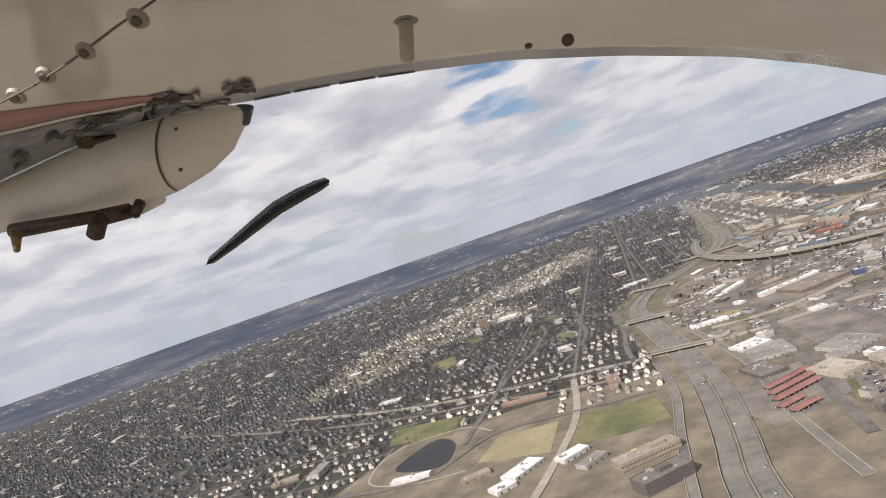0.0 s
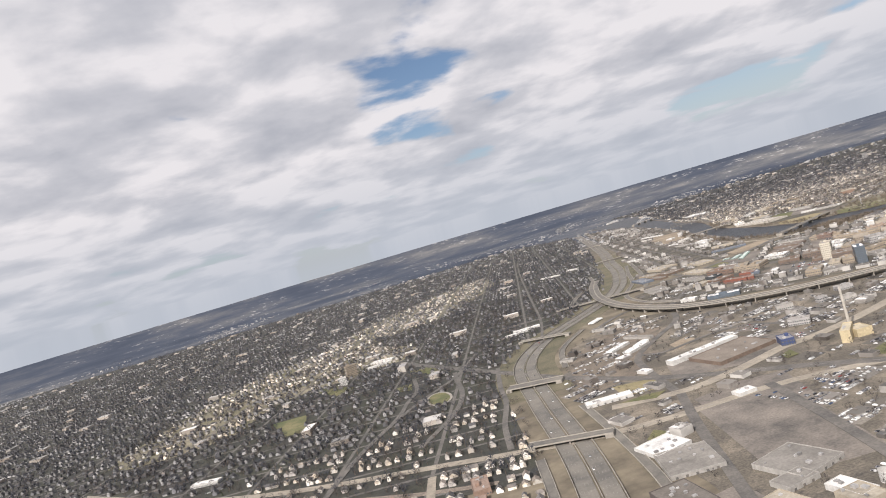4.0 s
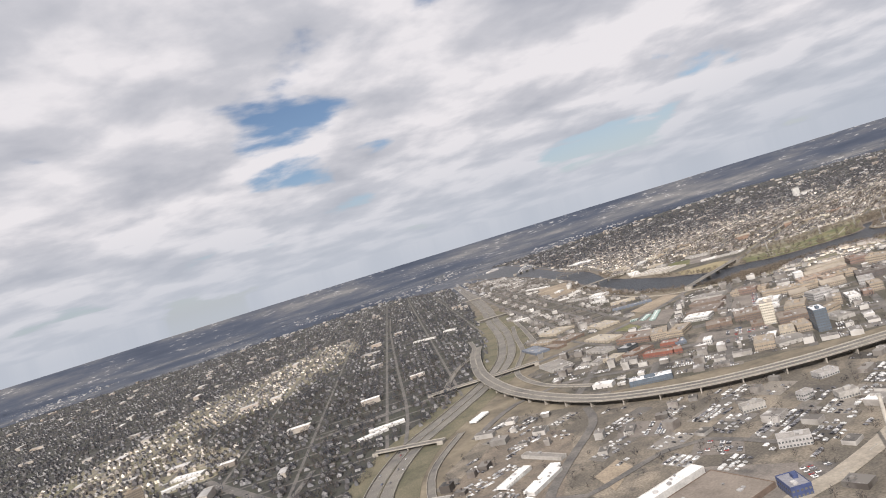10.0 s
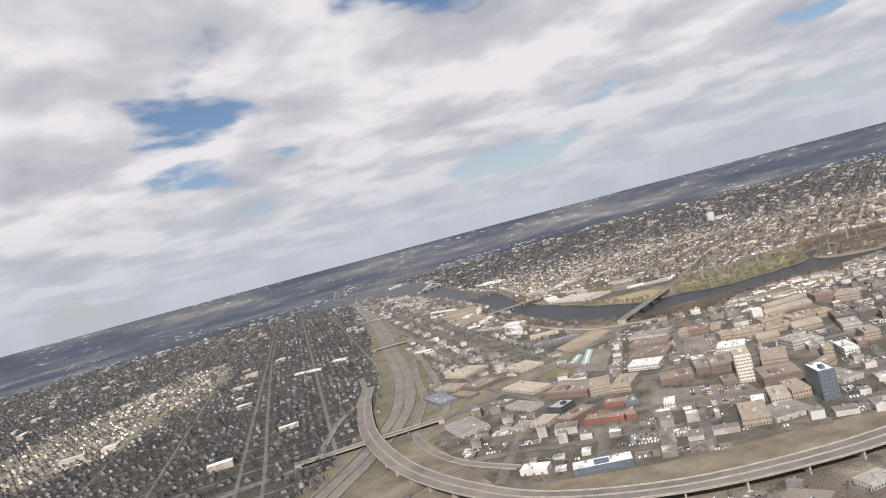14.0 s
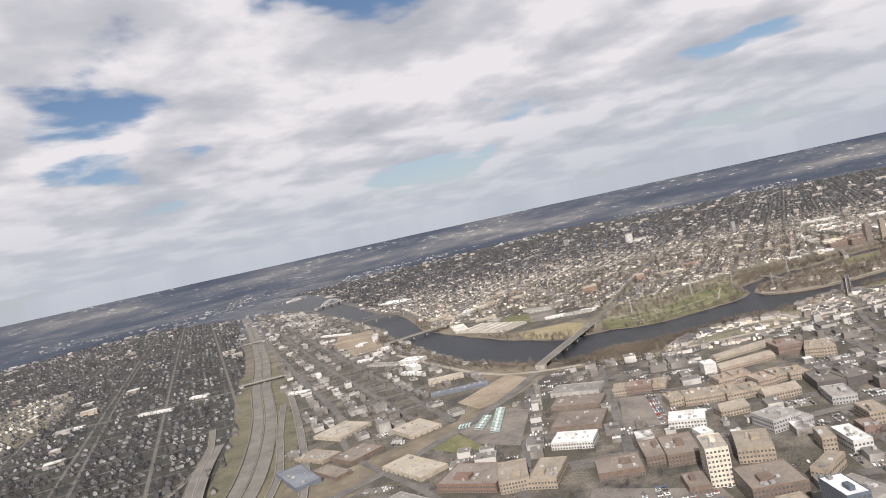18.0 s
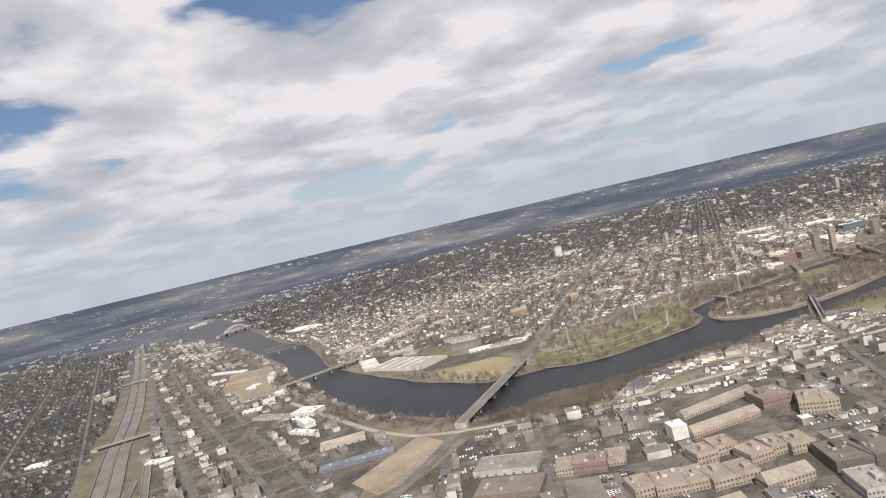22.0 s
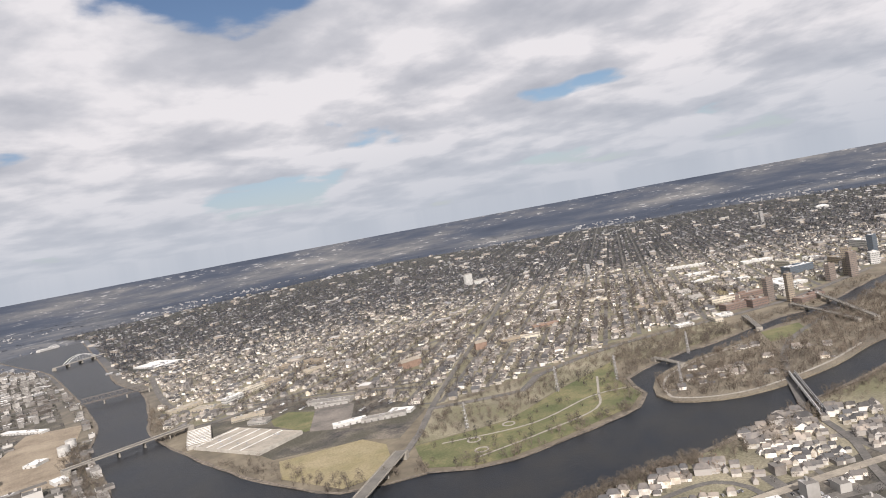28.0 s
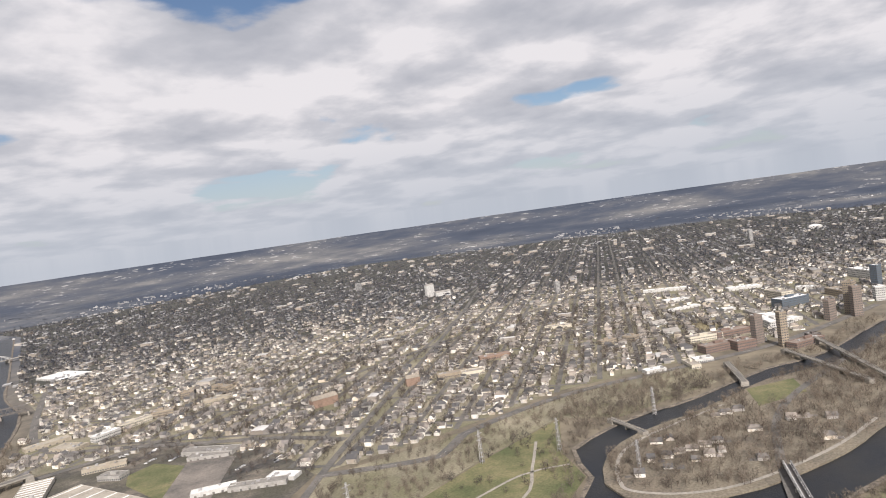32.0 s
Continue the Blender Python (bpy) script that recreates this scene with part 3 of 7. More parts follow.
CROSS2 = curve([(143, 1829), (230, 1580), (305, 1376), (367, 1215), (448, 1073), (560, 950), (640, 860), (760, 780)], 30)
RAILWAY = curve([(-1300, 2360), (-901, 1876), (-443, 1392), (-175, 1152), (-26, 1062), (99, 974), (180, 930)], 40)
ROADS = {
    "road_cross": (CROSS, 14, "worn street crossing over the freeway"),
    "road_olson": (CROSS2, 16, "wide avenue crossing over the freeway"),
    "road_lyndale": (curve([(400, 1500), (482, 1757), (607, 2299), (803, 3137), (960, 3750)], 40), 6, "long straight neighbourhood avenue"),
    "road_second": (curve([(832, 1540), (850, 1676), (866, 1880), (947, 2086), (1014, 2377), (1171, 2990), (1370, 3700)], 40), 8.5, "long straight industrial street"),
    "road_plymouth_west": (curve([(330, 1830), (570, 1799), (701, 1764), (850, 1770), (990, 1800), (1110, 1845), (1220, 1900)], 30), 15, "avenue leading to the river bridge"),
    "road_plymouth_east": (curve([(1437, 2000), (1520, 2045), (1600, 2100), (1770, 2205), (1954, 2310), (2134, 2415), (2500, 2640), (2900, 2900)], 40), 9, "straight avenue climbing from the bridge"),
    "road_broadway_west": (curve([(560, 2750), (800, 2610), (940, 2540), (1100, 2500), (1240, 2480)], 40), 14, "avenue leading to the far bridge"),
    "road_broadway_east": (curve([(1430, 2470), (1600, 2440), (1900, 2430), (2400, 2420), (2900, 2400)], 40), 13, "straight avenue east of the river"),
    "road_marshall": (curve([(1660, 3100), (1500, 2640), (1560, 2461), (1663, 2262), (1690, 2165)], 40), 12, "street beside the factory"),
    "road_main": (curve([(1600, 2100), (1690, 2010), (1751, 2029), (1915, 1991), (2103, 1876), (2244, 1802), (2500, 1730)], 30), 13, "riverside street past the park"),
    "road_washington": (curve([(829, 1548), (900, 1475), (990, 1380), (1100, 1290), (1250, 1170)], 30), 15, "broad street between brick lofts"),
    "road_north": (curve([(960, 1830), (991, 1969), (1041, 2186), (1127, 2564), (1348, 3421), (1500, 4000)], 40), 8.5, "long straight avenue through works"),
    "road_rail": (curve([(1645, 1632), (1600, 1600), (1529, 1567), (1430, 1500)], 25), 7, "narrow track bed between lofts"),
    "road_first": (curve([(900, 1640), (1000, 1560), (1090, 1490), (1230, 1400), (1400, 1270)], 30), 12, "street between brick lofts"),
    "road_river": (curve([(1215, 2350), (1165, 2003), (1195, 1890), (1250, 1830), (1300, 1765), (1400, 1690), (1520, 1610), (1650, 1520)], 30), 9, "parkway along the river bank"),
    "road_fifth": (curve([(760, 1500), (700, 1560), (600, 1560), (500, 1480)], 30), 11, "street under the viaduct"),
    "road_yard": (curve([(427, 1017), (452, 1160), (473, 1216), (529, 1277), (611, 1357), (640, 1420)], 20), 11, "curving street past trailer yards"),
    "road_boulevard": (curve([(351, 1033), (435, 1005), (518, 1016), (591, 1039), (639, 1040), (739, 1062), (900, 1120)], 25), 17, "wide pale boulevard past the energy plant"),
    "road_freight": (curve([(473, 1216), (500, 1190), (600, 1205), (640, 1190), (665, 1120)], 25), 8, "narrow street behind a freight shed"),
    "road_court": (curve([(157, 1575), (151, 1469), (128, 1405), (107, 1331), (60, 1230)], 20), 8, "curving street in a new neighbourhood"),
    "road_crescent": (curve([(232, 1520), (224, 1447), (215, 1340), (184, 1238), (120, 1130)], 20), 9, "curving street in a new neighbourhood"),
    "road_frontage": (curve([(300, 1440), (271, 1296), (258, 1206), (230, 1100), (215, 1010)], 20), 8, "frontage street along the freeway"),
    "road_market": (curve([(425, 1000), (386, 890), (350, 774), (303, 623), (280, 540)], 30), 11, "street beside the market sheds"),
    "road_market_two": (curve([(500, 940), (470, 800), (440, 680), (400, 540)], 30), 11, "street between warehouses"),
    "road_beech": (curve([(120, 1010), (86, 831), (15, 663), (-40, 560)], 30), 10, "street between vacant fields"),
    "road_park": (curve([(-260, 860), (-120, 800), (-20, 880), (80, 860), (190, 830)], 25), 7, "park road along vacant fields"),
    "road_wedge": (curve([(-60, 880), (32, 1170), (131, 1356), (227, 1481), (300, 1640)], 30), 9, "curving neighbourhood street"),
    "road_island": (curve([(1660, 1650), (1800, 1705), (1930, 1735), (2090, 1720), (2250, 1690)], 30), 8, "street across the island"),
}
PALE_ROADS = ("road_cross", "road_boulevard", "road_river", "road_beech")
for nm, (ln, w, lb) in ROADS.items():
    zed = 2.5 if nm == "road_island" else 0.5 + 0.014 * list(ROADS).index(nm)
    setting(nm, ribbon(ln, w, zed, 0.3), M["pale_street" if nm in PALE_ROADS else "asphalt"], lb, "road")
    if w > 11:
        bm = bmesh.new()
        for a, b in list(zip(ln, ln[1:]))[::2]:
            ribbon([a, a.lerp(b, 0.5)], 0.5, zed + 0.06, 0.05, 0.0, bm)
        tagged(part("lane_marking", bm, M["paint"], bpy.data.objects[nm]), kind="stuff")
setting("verge_freeway", ribbon([p for p in FREEWAY if 1150 < p.y < 2700], 104, 0.24, 0.2), M["verge"], "dull olive grass verge along the sunken freeway", "verge")
for side, sh in (("left", 10.2), ("right", -10.2)):
    setting("freeway_" + side, ribbon(FREEWAY, 16.5, 0.6, 0.4, sh), M["freeway"], "wide worn concrete freeway carriageway", "freeway")
    bm = bmesh.new()
    for k in range(-2, 3):
        ln = [p + n * (sh + 3.2 * k) for p, n in zip(FREEWAY, normals(FREEWAY))]
        for a, b in zip(ln, ln[1:]):
            for q in range(2):
                ribbon([a.lerp(b, q / 2), a.lerp(b, q / 2 + 0.14)], 0.2, 0.66, 0.05, 0.0, bm)
    setting("freeway_lines_" + side, bm, M["paint"], "dashed white lane lines on the freeway", "lane lines", "stuff")
    setting("freeway_wall_" + side, ribbon(FREEWAY, 0.6, 2.2, 2.0, sh * 1.95), M["concrete"], "pale concrete freeway side wall", "wall")
setting("freeway_median", ribbon(FREEWAY, 0.7, 1.4, 1.1), M["concrete"], "concrete median barrier", "barrier")
RAMPS = [
    curve([(236, 480), (262, 640), (300, 790), (318, 930), (330, 1080)], 25), curve([(120, 520), (160, 660), (205, 800), (232, 950)], 25),
    curve([(560, 1790), (650, 1960), (740, 2080), (800, 2260)], 25), curve([(700, 1500), (672, 1600), (690, 1740), (780, 1900), (850, 2080), (925, 2260)], 25),
    curve([(760, 1780), (815, 1900), (895, 2120), (965, 2330)], 25), curve([(380, 1290), (420, 1420), (500, 1530)], 25),
]
for ln in RAMPS:
    for sh in (-4.9, 4.9):
        tagged(part("ramp_wall", ribbon(ln, 0.7, 1.7, 1.3, sh), M["concrete"], None), "pale low concrete ramp wall", "wall", kind="structure")
    tagged(part("freeway_ramp", ribbon(ln, 9, 0.75, 0.4), M["freeway"], None), "curved single-lane concrete freeway ramp", "ramp", kind="structure")
setting("railway", ribbon(RAILWAY, 9, 0.45, 0.3), M["track"], "gravel railway bed through the neighbourhood", "railway")
for sh in (-0.75, 0.75):
    setting("rail_line", ribbon(RAILWAY, 0.2, 0.62, 0.18, sh), M["steel"], "steel rail on gravel", "rail")
for ln in (curve([(-60, 780), (-130, 800), (-190, 860), (-160, 960), (-60, 960), (-20, 900)], 12), curve([(1500, 1990), (1580, 1920), (1680, 1900), (1720, 1870)], 15), curve([(1480, 1920), (1560, 1890), (1640, 1870), (1700, 1900), (1760, 1935)], 15)):
    tagged(part("footpath", ribbon(ln, 3.0, 0.35, 0.1), M["concrete"], None), "pale winding footpath through grass", "path", kind="structure")

# ---- bridges ----


def bridge(label, a, b, width, deck, piers, mat="concrete", rail=True):
    a, b = Vector(a), Vector(b)
    d = b - a
    L, ang = d.length, math.atan2(d.y, d.x)
    th = thing("bridge", Matrix.Translation((*((a + b) / 2), 0)) @ Matrix.Rotation(ang, 4, "Z"), label, "bridge")
    part("deck", box_bm(L, width, 0.8, deck - 0.8, bevel=0.12), M[mat], th)
    part("roadway", box_bm(L - 0.4, width - 3.0, 0.12, deck + 0.004), M["freeway"], th, "worn grey concrete roadway")
    for s in (-1, 1):
        part("girder", box_bm(L, 0.6, 1.0, deck - 1.8, at=(0, s * width * 0.33)), M["concrete"], th)
        if rail:
            part("parapet", box_bm(L, 0.4, 0.8, deck + 0.004, at=(0, s * (width / 2 - 0.35))), M["concrete"], th, "pale concrete parapet")
    for k in range(piers):
        x = -L / 2 + L * (k + 1) / (piers + 1)
        bm = box_bm(2.0, width * 0.75, deck - 1.8, 0, at=(x, 0), bevel=0.25)
        part("pier", bm, M["concrete"], th, "concrete pier")
    for s in (-1, 1):
        part("abutment", box_bm(9, width + 1, max(deck - 0.4, 0.6), 0, at=(s * (L / 2 - 4), 0)), M["concrete"], th)
    return th


bridge("long pale concrete girder bridge over the river", (1205, 1890), (1455, 2009), 15, 8, 4)
bridge("pale concrete girder bridge farther up the river", (1258, 2472), (1440, 2462), 14, 9, 4)
bridge("concrete street overpass above the freeway", (232, 992), (318, 950), 16, 4.6, 1)
bridge("concrete avenue overpass above the freeway", (276, 1262), (352, 1222), 24, 4.6, 1)
bridge("short concrete overpass above the freeway", (385, 1590), (470, 1520), 13, 4.6, 1)
bridge("long concrete overpass above the freeway", (540, 1812), (740, 1752), 15, 5, 3)
bridge("dark steel overpass above the freeway", (940, 2556), (1035, 2515), 13, 4.6, 1, "asphalt")
bridge("narrow overpass above the freeway", (1160, 3290), (1240, 3250), 11, 4.6, 1)


def truss_bridge(label, a, b, width, deck, spans, high, mat, arched=False):
    a, b = Vector(a), Vector(b)
    d = b - a
    L, ang = d.length, math.atan2(d.y, d.x)
    th = thing("truss_bridge" if not arched else "arch_bridge", Matrix.Translation((*((a + b) / 2), 0)) @ Matrix.Rotation(ang, 4, "Z"), label, "bridge")
    part("deck", box_bm(L, width, 1.2, deck - 1.2, bevel=0.1), M["concrete" if arched else "steel"], th)
    for k in range(spans + 1):
        part("pier", box_bm(3, width + 2, deck - 1.2, 0, at=(-L / 2 + L * k / spans, 0), bevel=0.3), M["concrete"], th, "stone pier")
    n = 22
    w = 1.6 if arched else 1.0
    for s in (-1, 1):
        y = s * width / 2
        if arched:
            span = L * 0.6
            rib = [Vector((-span / 2 + span * k / n, 0, high * (1 - (2 * k / n - 1) ** 2))) for k in range(n + 1)]
            bm = bmesh.new()
            for p, q in zip(rib, rib[1:]):
                m = Matrix.Translation((*(p + q).xy / 2, (p.z + q.z) / 2 + deck)) @ Matrix.Translation((0, y, 0)) @ Matrix.Rotation(-math.atan2(q.z - p.z, q.x - p.x), 4, "Y")
                bmesh.ops.create_cube(bm, size=1, matrix=m @ Matrix.Diagonal(((q - p).length + 0.5, w, w, 1)))
            part("arch_rib", bm, M[mat], th, "white steel arch rib")
            for p in rib[2:-2:2]:
                part("hanger", box_bm(0.3, 0.3, p.z, deck, at=(p.x, y)), M[mat], th)
        else:
            part("top_chord", box_bm(L * 0.96, w, w, deck + high, at=(0, y)), M[mat], th)
            part("bottom_chord", box_bm(L, w, w, deck, at=(0, y)), M[mat], th)
            bm = bmesh.new()
            for k in range(n):
                p, q = Vector((-L * 0.48 + L * 0.96 * k / n, 0, (k % 2) * high)), Vector((-L * 0.48 + L * 0.96 * (k + 1) / n, 0, ((k + 1) % 2) * high))
                m = Matrix.Translation(((p.x + q.x) / 2, y, deck + (p.z + q.z) / 2)) @ Matrix.Rotation(-math.atan2(q.z - p.z, q.x - p.x), 4, "Y")
                bmesh.ops.create_cube(bm, size=1, matrix=m @ Matrix.Diagonal(((q - p).length, w * 0.7, w * 0.7, 1)))
            part("web_bracing", bm, M[mat], th)
    return th


truss_bridge("white steel arch bridge far up the river", (1665, 3800), (1840, 3850), 18, 10, 4, 19, "whitesteel", True)
truss_bridge("dark steel railway bridge across the river", (1452, 2960), (1572, 2910), 9, 9, 3, 10, "steel")
truss_bridge("dark steel railway truss bridge to the island", (1646, 1632), (1772, 1692), 5.5, 6, 3, 3.2, "unit")
bridge("pale concrete road bridge between island and shore", (1998, 1793), (2084, 1842), 8, 6, 2)
bridge("pale concrete road bridge over the channel", (2040, 1650), (2225, 1765), 7, 8, 4)
bridge("pale concrete ramp bridge beside another bridge", (2030, 1668), (2156, 1790), 7, 7, 3)
bridge("short footbridge over the narrow channel", (1810, 1834), (1838, 1888), 6, 5, 1)

# raised roadway on piers
via = thing("viaduct", Matrix.Identity(4), "long pale concrete elevated roadway on rows of piers", "viaduct")
for sh, nm in ((6.2, "deck"), (-6.2, "deck")):
    part(nm, ribbon(VIADUCT, 11.5, 0.0, 1.2, sh), M["concrete"], via)
    part("roadway", ribbon(VIADUCT, 9.5, 0.06, 0.05, sh), M["freeway"], via, "worn concrete roadway")
for sh in (12.2, 0.0, -12.2):
    part("parapet", ribbon(VIADUCT, 0.5, 1.0, 1.0, sh), M["concrete"], via, "pale concrete parapet")
for p, n in list(zip(VIADUCT, normals(VIADUCT)))[1:-4:2]:
    if p.z > 4:
        m = Matrix.Translation((p.x, p.y, 0)) @ Matrix.Rotation(math.atan2(n.y, n.x), 4, "Z")
        part("pier", box_bm(20, 1.6, p.z - 1.2, 0, bevel=0.2), M["concrete"], via, "", m)

# ---- buildings ----
FOOT = []  # centre, half diagonal of all single buildings


def window_rows(th, w, d, h, style):
    storeys = max(1, int(h // 3.6))
    V, F = [], []
    for s in range(storeys):
        z = 1.1 + s * (h - 0.6) / storeys
        hh = min(1.7, (h / storeys) * 0.52)
        for face in range(4):
            L, off = (w, d / 2) if face % 2 == 0 else (d, w / 2)
            n = max(2, int(L // 2.8))
            c, q = math.cos(face * math.pi / 2), math.sin(face * math.pi / 2)
            for k in range(n):
                x, hw = -L / 2 + L * (k + 0.5) / n, L / n * 0.29
                i = len(V)
                for yy in (-off + 0.1, -off - 0.08):
                    for xx, zz in ((x - hw, z), (x + hw, z), (x + hw, z + hh), (x - hw, z + hh)):
                        V.append((c * xx - q * yy, q * xx + c * yy, zz))
                F += [(i + 4, i + 5, i + 6, i + 7), (i, i + 4, i + 7, i + 3), (i + 5, i + 1, i + 2, i + 6), (i + 7, i + 6, i + 2, i + 3), (i, i + 1, i + 5, i + 4)]
    tagged(part("glazing", mesh_of("glazing", V, F, M["glass"]), M["glass"], th, "rows of small dark window panes"), kind="stuff")


def block(x, y, turn, w, d, h, style, kind, label):
    """A flat-roofed building with parapet, roof plant, windows and dock doors."""
    if kind in ("loft", "apartment") and 800 < x < 1400 and y < 1700:
        w, d = w * 1.13, d * 1.13
    FOOT.append((x, y, math.hypot(w, d) / 2))
    h = (h if kind in ("tower", "church") else max(3.4, 0.5 * h) if kind in ("warehouse", "store", "shed") else max(4.0, 0.58 * h)) + (len(FOOT) * 0.37) % 1.0 * 0.6
    names = {"long_shed": "shed", "plant": "plant_building", "storage": "storage_building", "shop": "shop_building", "tower": "tower_block", "loft": "loft_building", "apartment": "apartment_building", "office": "office_building", "dome": "sports_hall", "rowhouse": "row_house"}
    cats = {"long_shed": "shed", "plant": "plant", "storage": "storage", "loft": "building", "tower": "tower", "dome": "sports hall", "rowhouse": "row house"}
    zg = float(ground_height(x, y))
    if len(label.split()) < 4:
        label += " on a city street"
    th = thing(names.get(kind, kind), pose(x, y, zg - 0.3, 0, 0, turn), label, cats.get(kind, kind))
    part("wall", box_bm(w, d, h, 0, bevel=0.05), MW[style], th)
    bm = bmesh.new()
    if kind in ("rowhouse", "church"):
        v = [bm.verts.new(c) for c in ((-w / 2 - 0.5, -d / 2 - 0.5, h), (w / 2 + 0.5, -d / 2 - 0.5, h), (w / 2 + 0.5, d / 2 + 0.5, h), (-w / 2 - 0.5, d / 2 + 0.5, h), (-w / 2 + 1, 0, h + d * 0.35), (w / 2 - 1, 0, h + d * 0.35))]
        for f in ((0, 1, 5, 4), (2, 3, 4, 5), (1, 2, 5), (3, 0, 4), (3, 2, 1, 0)):
            bm.faces.new([v[i] for i in f])
        part("roof", bm, MR["tan" if style != "white" else "grey"], th)
    elif kind == "dome":
        bmesh.ops.create_uvsphere(bm, u_segments=24, v_segments=12, radius=1, matrix=Matrix.Translation((0, 0, h * 0.8)) @ Matrix.Diagonal((w / 2, d / 2, h * 0.7, 1)))
        part("roof", bm, MR[style], th)
    else:
        part("roof", box_bm(w - 0.6, d - 0.6, 0.2, h + 0.004), MR[style], th, style.replace("greywhite", "grey").replace("brownroof", "brown") + " flat roof")
        for sx, sy, ww, dd in ((0, -1, w + 0.1, 0.35), (0, 1, w + 0.1, 0.35), (-1, 0, 0.35, d - 0.6), (1, 0, 0.35, d - 0.6)):
            part("parapet", box_bm(ww, dd, 0.9, h + 0.004, at=(sx * (w / 2 - 0.15), sy * (d / 2 - 0.15))), MW[style], th)
        if style == "ribbed":
            gap = 9 if w < 100 else 24
            for k in range(int(w // gap)):
                part("roof_rib", box_bm(1.4, d - 1.5, 0.5, h + 0.25, at=(-w / 2 + 5 + gap * k, 0)), MR["white"], th, "white roof rib")
        r = random.Random(int(x * 7 + y))
        for k in range(min(7, 1 + int(w * d / 260))):
            s = r.uniform(1.6, 4.2)
            part("roof_unit", box_bm(s, s * r.uniform(0.6, 1.2), r.uniform(1.0, 2.2), h + 0.21, at=(r.uniform(-0.38, 0.38) * w, r.uniform(-0.38, 0.38) * d), bevel=0.08), M["unit"], th, "metal roof unit")
        if kind in ("tower", "loft", "apartment", "office") and w > 14:
            part("penthouse", box_bm(w * 0.25, d * 0.25, 3.2, h + 0.21, at=(w * r.uniform(-0.2, 0.2), d * r.uniform(-0.2, 0.2)), bevel=0.06), MW[style], th, "roof stair house")
    if kind in ("loft", "apartment", "office", "tower", "school", "rowhouse", "shop") and zg < 1:
        window_rows(th, w, d, h, style)
    elif kind in ("warehouse", "store", "factory") and style != "ribbed":
        for k in range(int(w // 9)):
            part("dock_door", box_bm(2.4, 0.14, 2.2, 0.4, at=(-w / 2 + 5 + 9 * k, -d / 2 - 0.05)), M["steel"], th, "dark dock door")
    return th


block(530, 1129, 10, 114, 14, 10, "white", "long_shed", "white-roofed long freight shed beside a rail yard")
block(548, 1086, 10, 92, 62, 7, "brown", "plant", "wide brown flat-roofed hall beside a freight shed")
block(337, 874, 12, 41, 37, 7, "white", "store", "white flat-roofed store with a raised middle roof")
block(338, 826, -11, 49, 56, 6, "greywhite", "warehouse", "low warehouse with grey roof and white walls")
block(300, 766, 4, 34, 50, 6, "dark", "warehouse", "low warehouse with a dark tar roof")
block(397, 757, 17, 47, 50, 8, "greywhite", "warehouse", "warehouse with grey gravel roof and white walls")
block(345, 693, 14, 34, 50, 10, "beige", "warehouse", "beige warehouse with a pale roof")
block(394, 694, 11, 17, 31, 8, "white", "warehouse", "bright white industrial building by tanks")
block(468, 937, 3, 22, 15, 5, "white", "shed", "small bright white shed on a parking lot")
block(359, 1061, -10, 59, 17, 7, "white", "store", "long low white building beside the freeway")
block(645, 990, -45, 11, 37, 25, "yellow", "plant", "pale yellow boiler house of an energy plant")
block(602, 1048, -21, 16, 25, 15, "blue", "office", "dark blue glass office building")
block(668, 1108, -40, 28, 14, 14, "grey", "apartment", "pale striped apartment building")
block(440, 1125, -69, 19, 12, 6, "white", "shed", "small white building by the road")
block(522, 1320, -67, 59, 10, 5, "greywhite", "shed", "long narrow storage shed with pale roof")
block(476, 1296, 31, 47, 10, 5, "white", "shed", "narrow white storage shed")
block(490, 1256, 32, 57, 10, 5, "white", "shed", "narrow white storage shed")
block(162, 929, -6, 18, 37, 10, "orange", "apartment", "orange brick building among white houses")
block(437, 1724, -9, 61, 15, 7, "white", "store", "long white-roofed store beside the freeway")
block(396, 1322, -42, 24, 15, 6, "greywhite", "warehouse", "small pale warehouse near the freeway")
block(902, 1972, 15, 59, 56, 8, "beige", "warehouse", "sunlit beige warehouse with pale roof")
block(867, 1858, 10, 50, 43, 9, "brown", "warehouse", "brown brick warehouse with flat roof")
block(878, 1743, -86, 74, 37, 8, "beige", "warehouse", "low beige office building with curved drive")
block(739, 1682, -7, 40, 62, 9, "greywhite", "warehouse", "grey-roofed warehouse with cream walls")
block(836, 1908, -74, 54, 31, 7, "tan", "warehouse", "low tan workshop building")
block(821, 1835, -83, 53, 22, 6, "brown", "warehouse", "small brown workshop")
block(791, 1863, -94, 75, 31, 7, "bluegrey", "warehouse", "blue-grey metal workshop")
block(954, 1860, -2, 45, 56, 8, "beige", "warehouse", "beige industrial building with a yard")
block(892, 1648, -62, 56, 43, 14, "brick", "loft", "brown brick loft building")
block(835, 1600, -74, 19, 25, 16, "blackglass", "apartment", "black and white modern apartment building")
block(824, 1556, -79, 21, 43, 14, "brick", "loft", "brown brick loft building with white penthouse")
block(910, 1612, -38, 25, 43, 18, "tan", "loft", "tan loft building with large windows")
block(932, 1587, -57, 24, 43, 16, "tan", "loft", "tan loft building with large windows")
block(833, 1514, -54, 47, 18, 10, "red", "shop", "long red-painted building with green roof units")
block(877, 1543, -50, 29, 18, 9, "red", "shop", "long red building with flat roof")
block(776, 1603, -70, 20, 25, 6, "greywhite", "warehouse", "small grey-roofed warehouse")
block(797, 1585, -69, 24, 31, 10, "beige", "warehouse", "beige warehouse with a roof deck")
block(824, 1670, -82, 51, 25, 8, "greywhite", "warehouse", "grey building beside a curved road")
block(1124, 2034, -32, 59, 25, 8, "beige", "warehouse", "sandy beige warehouse near the river")
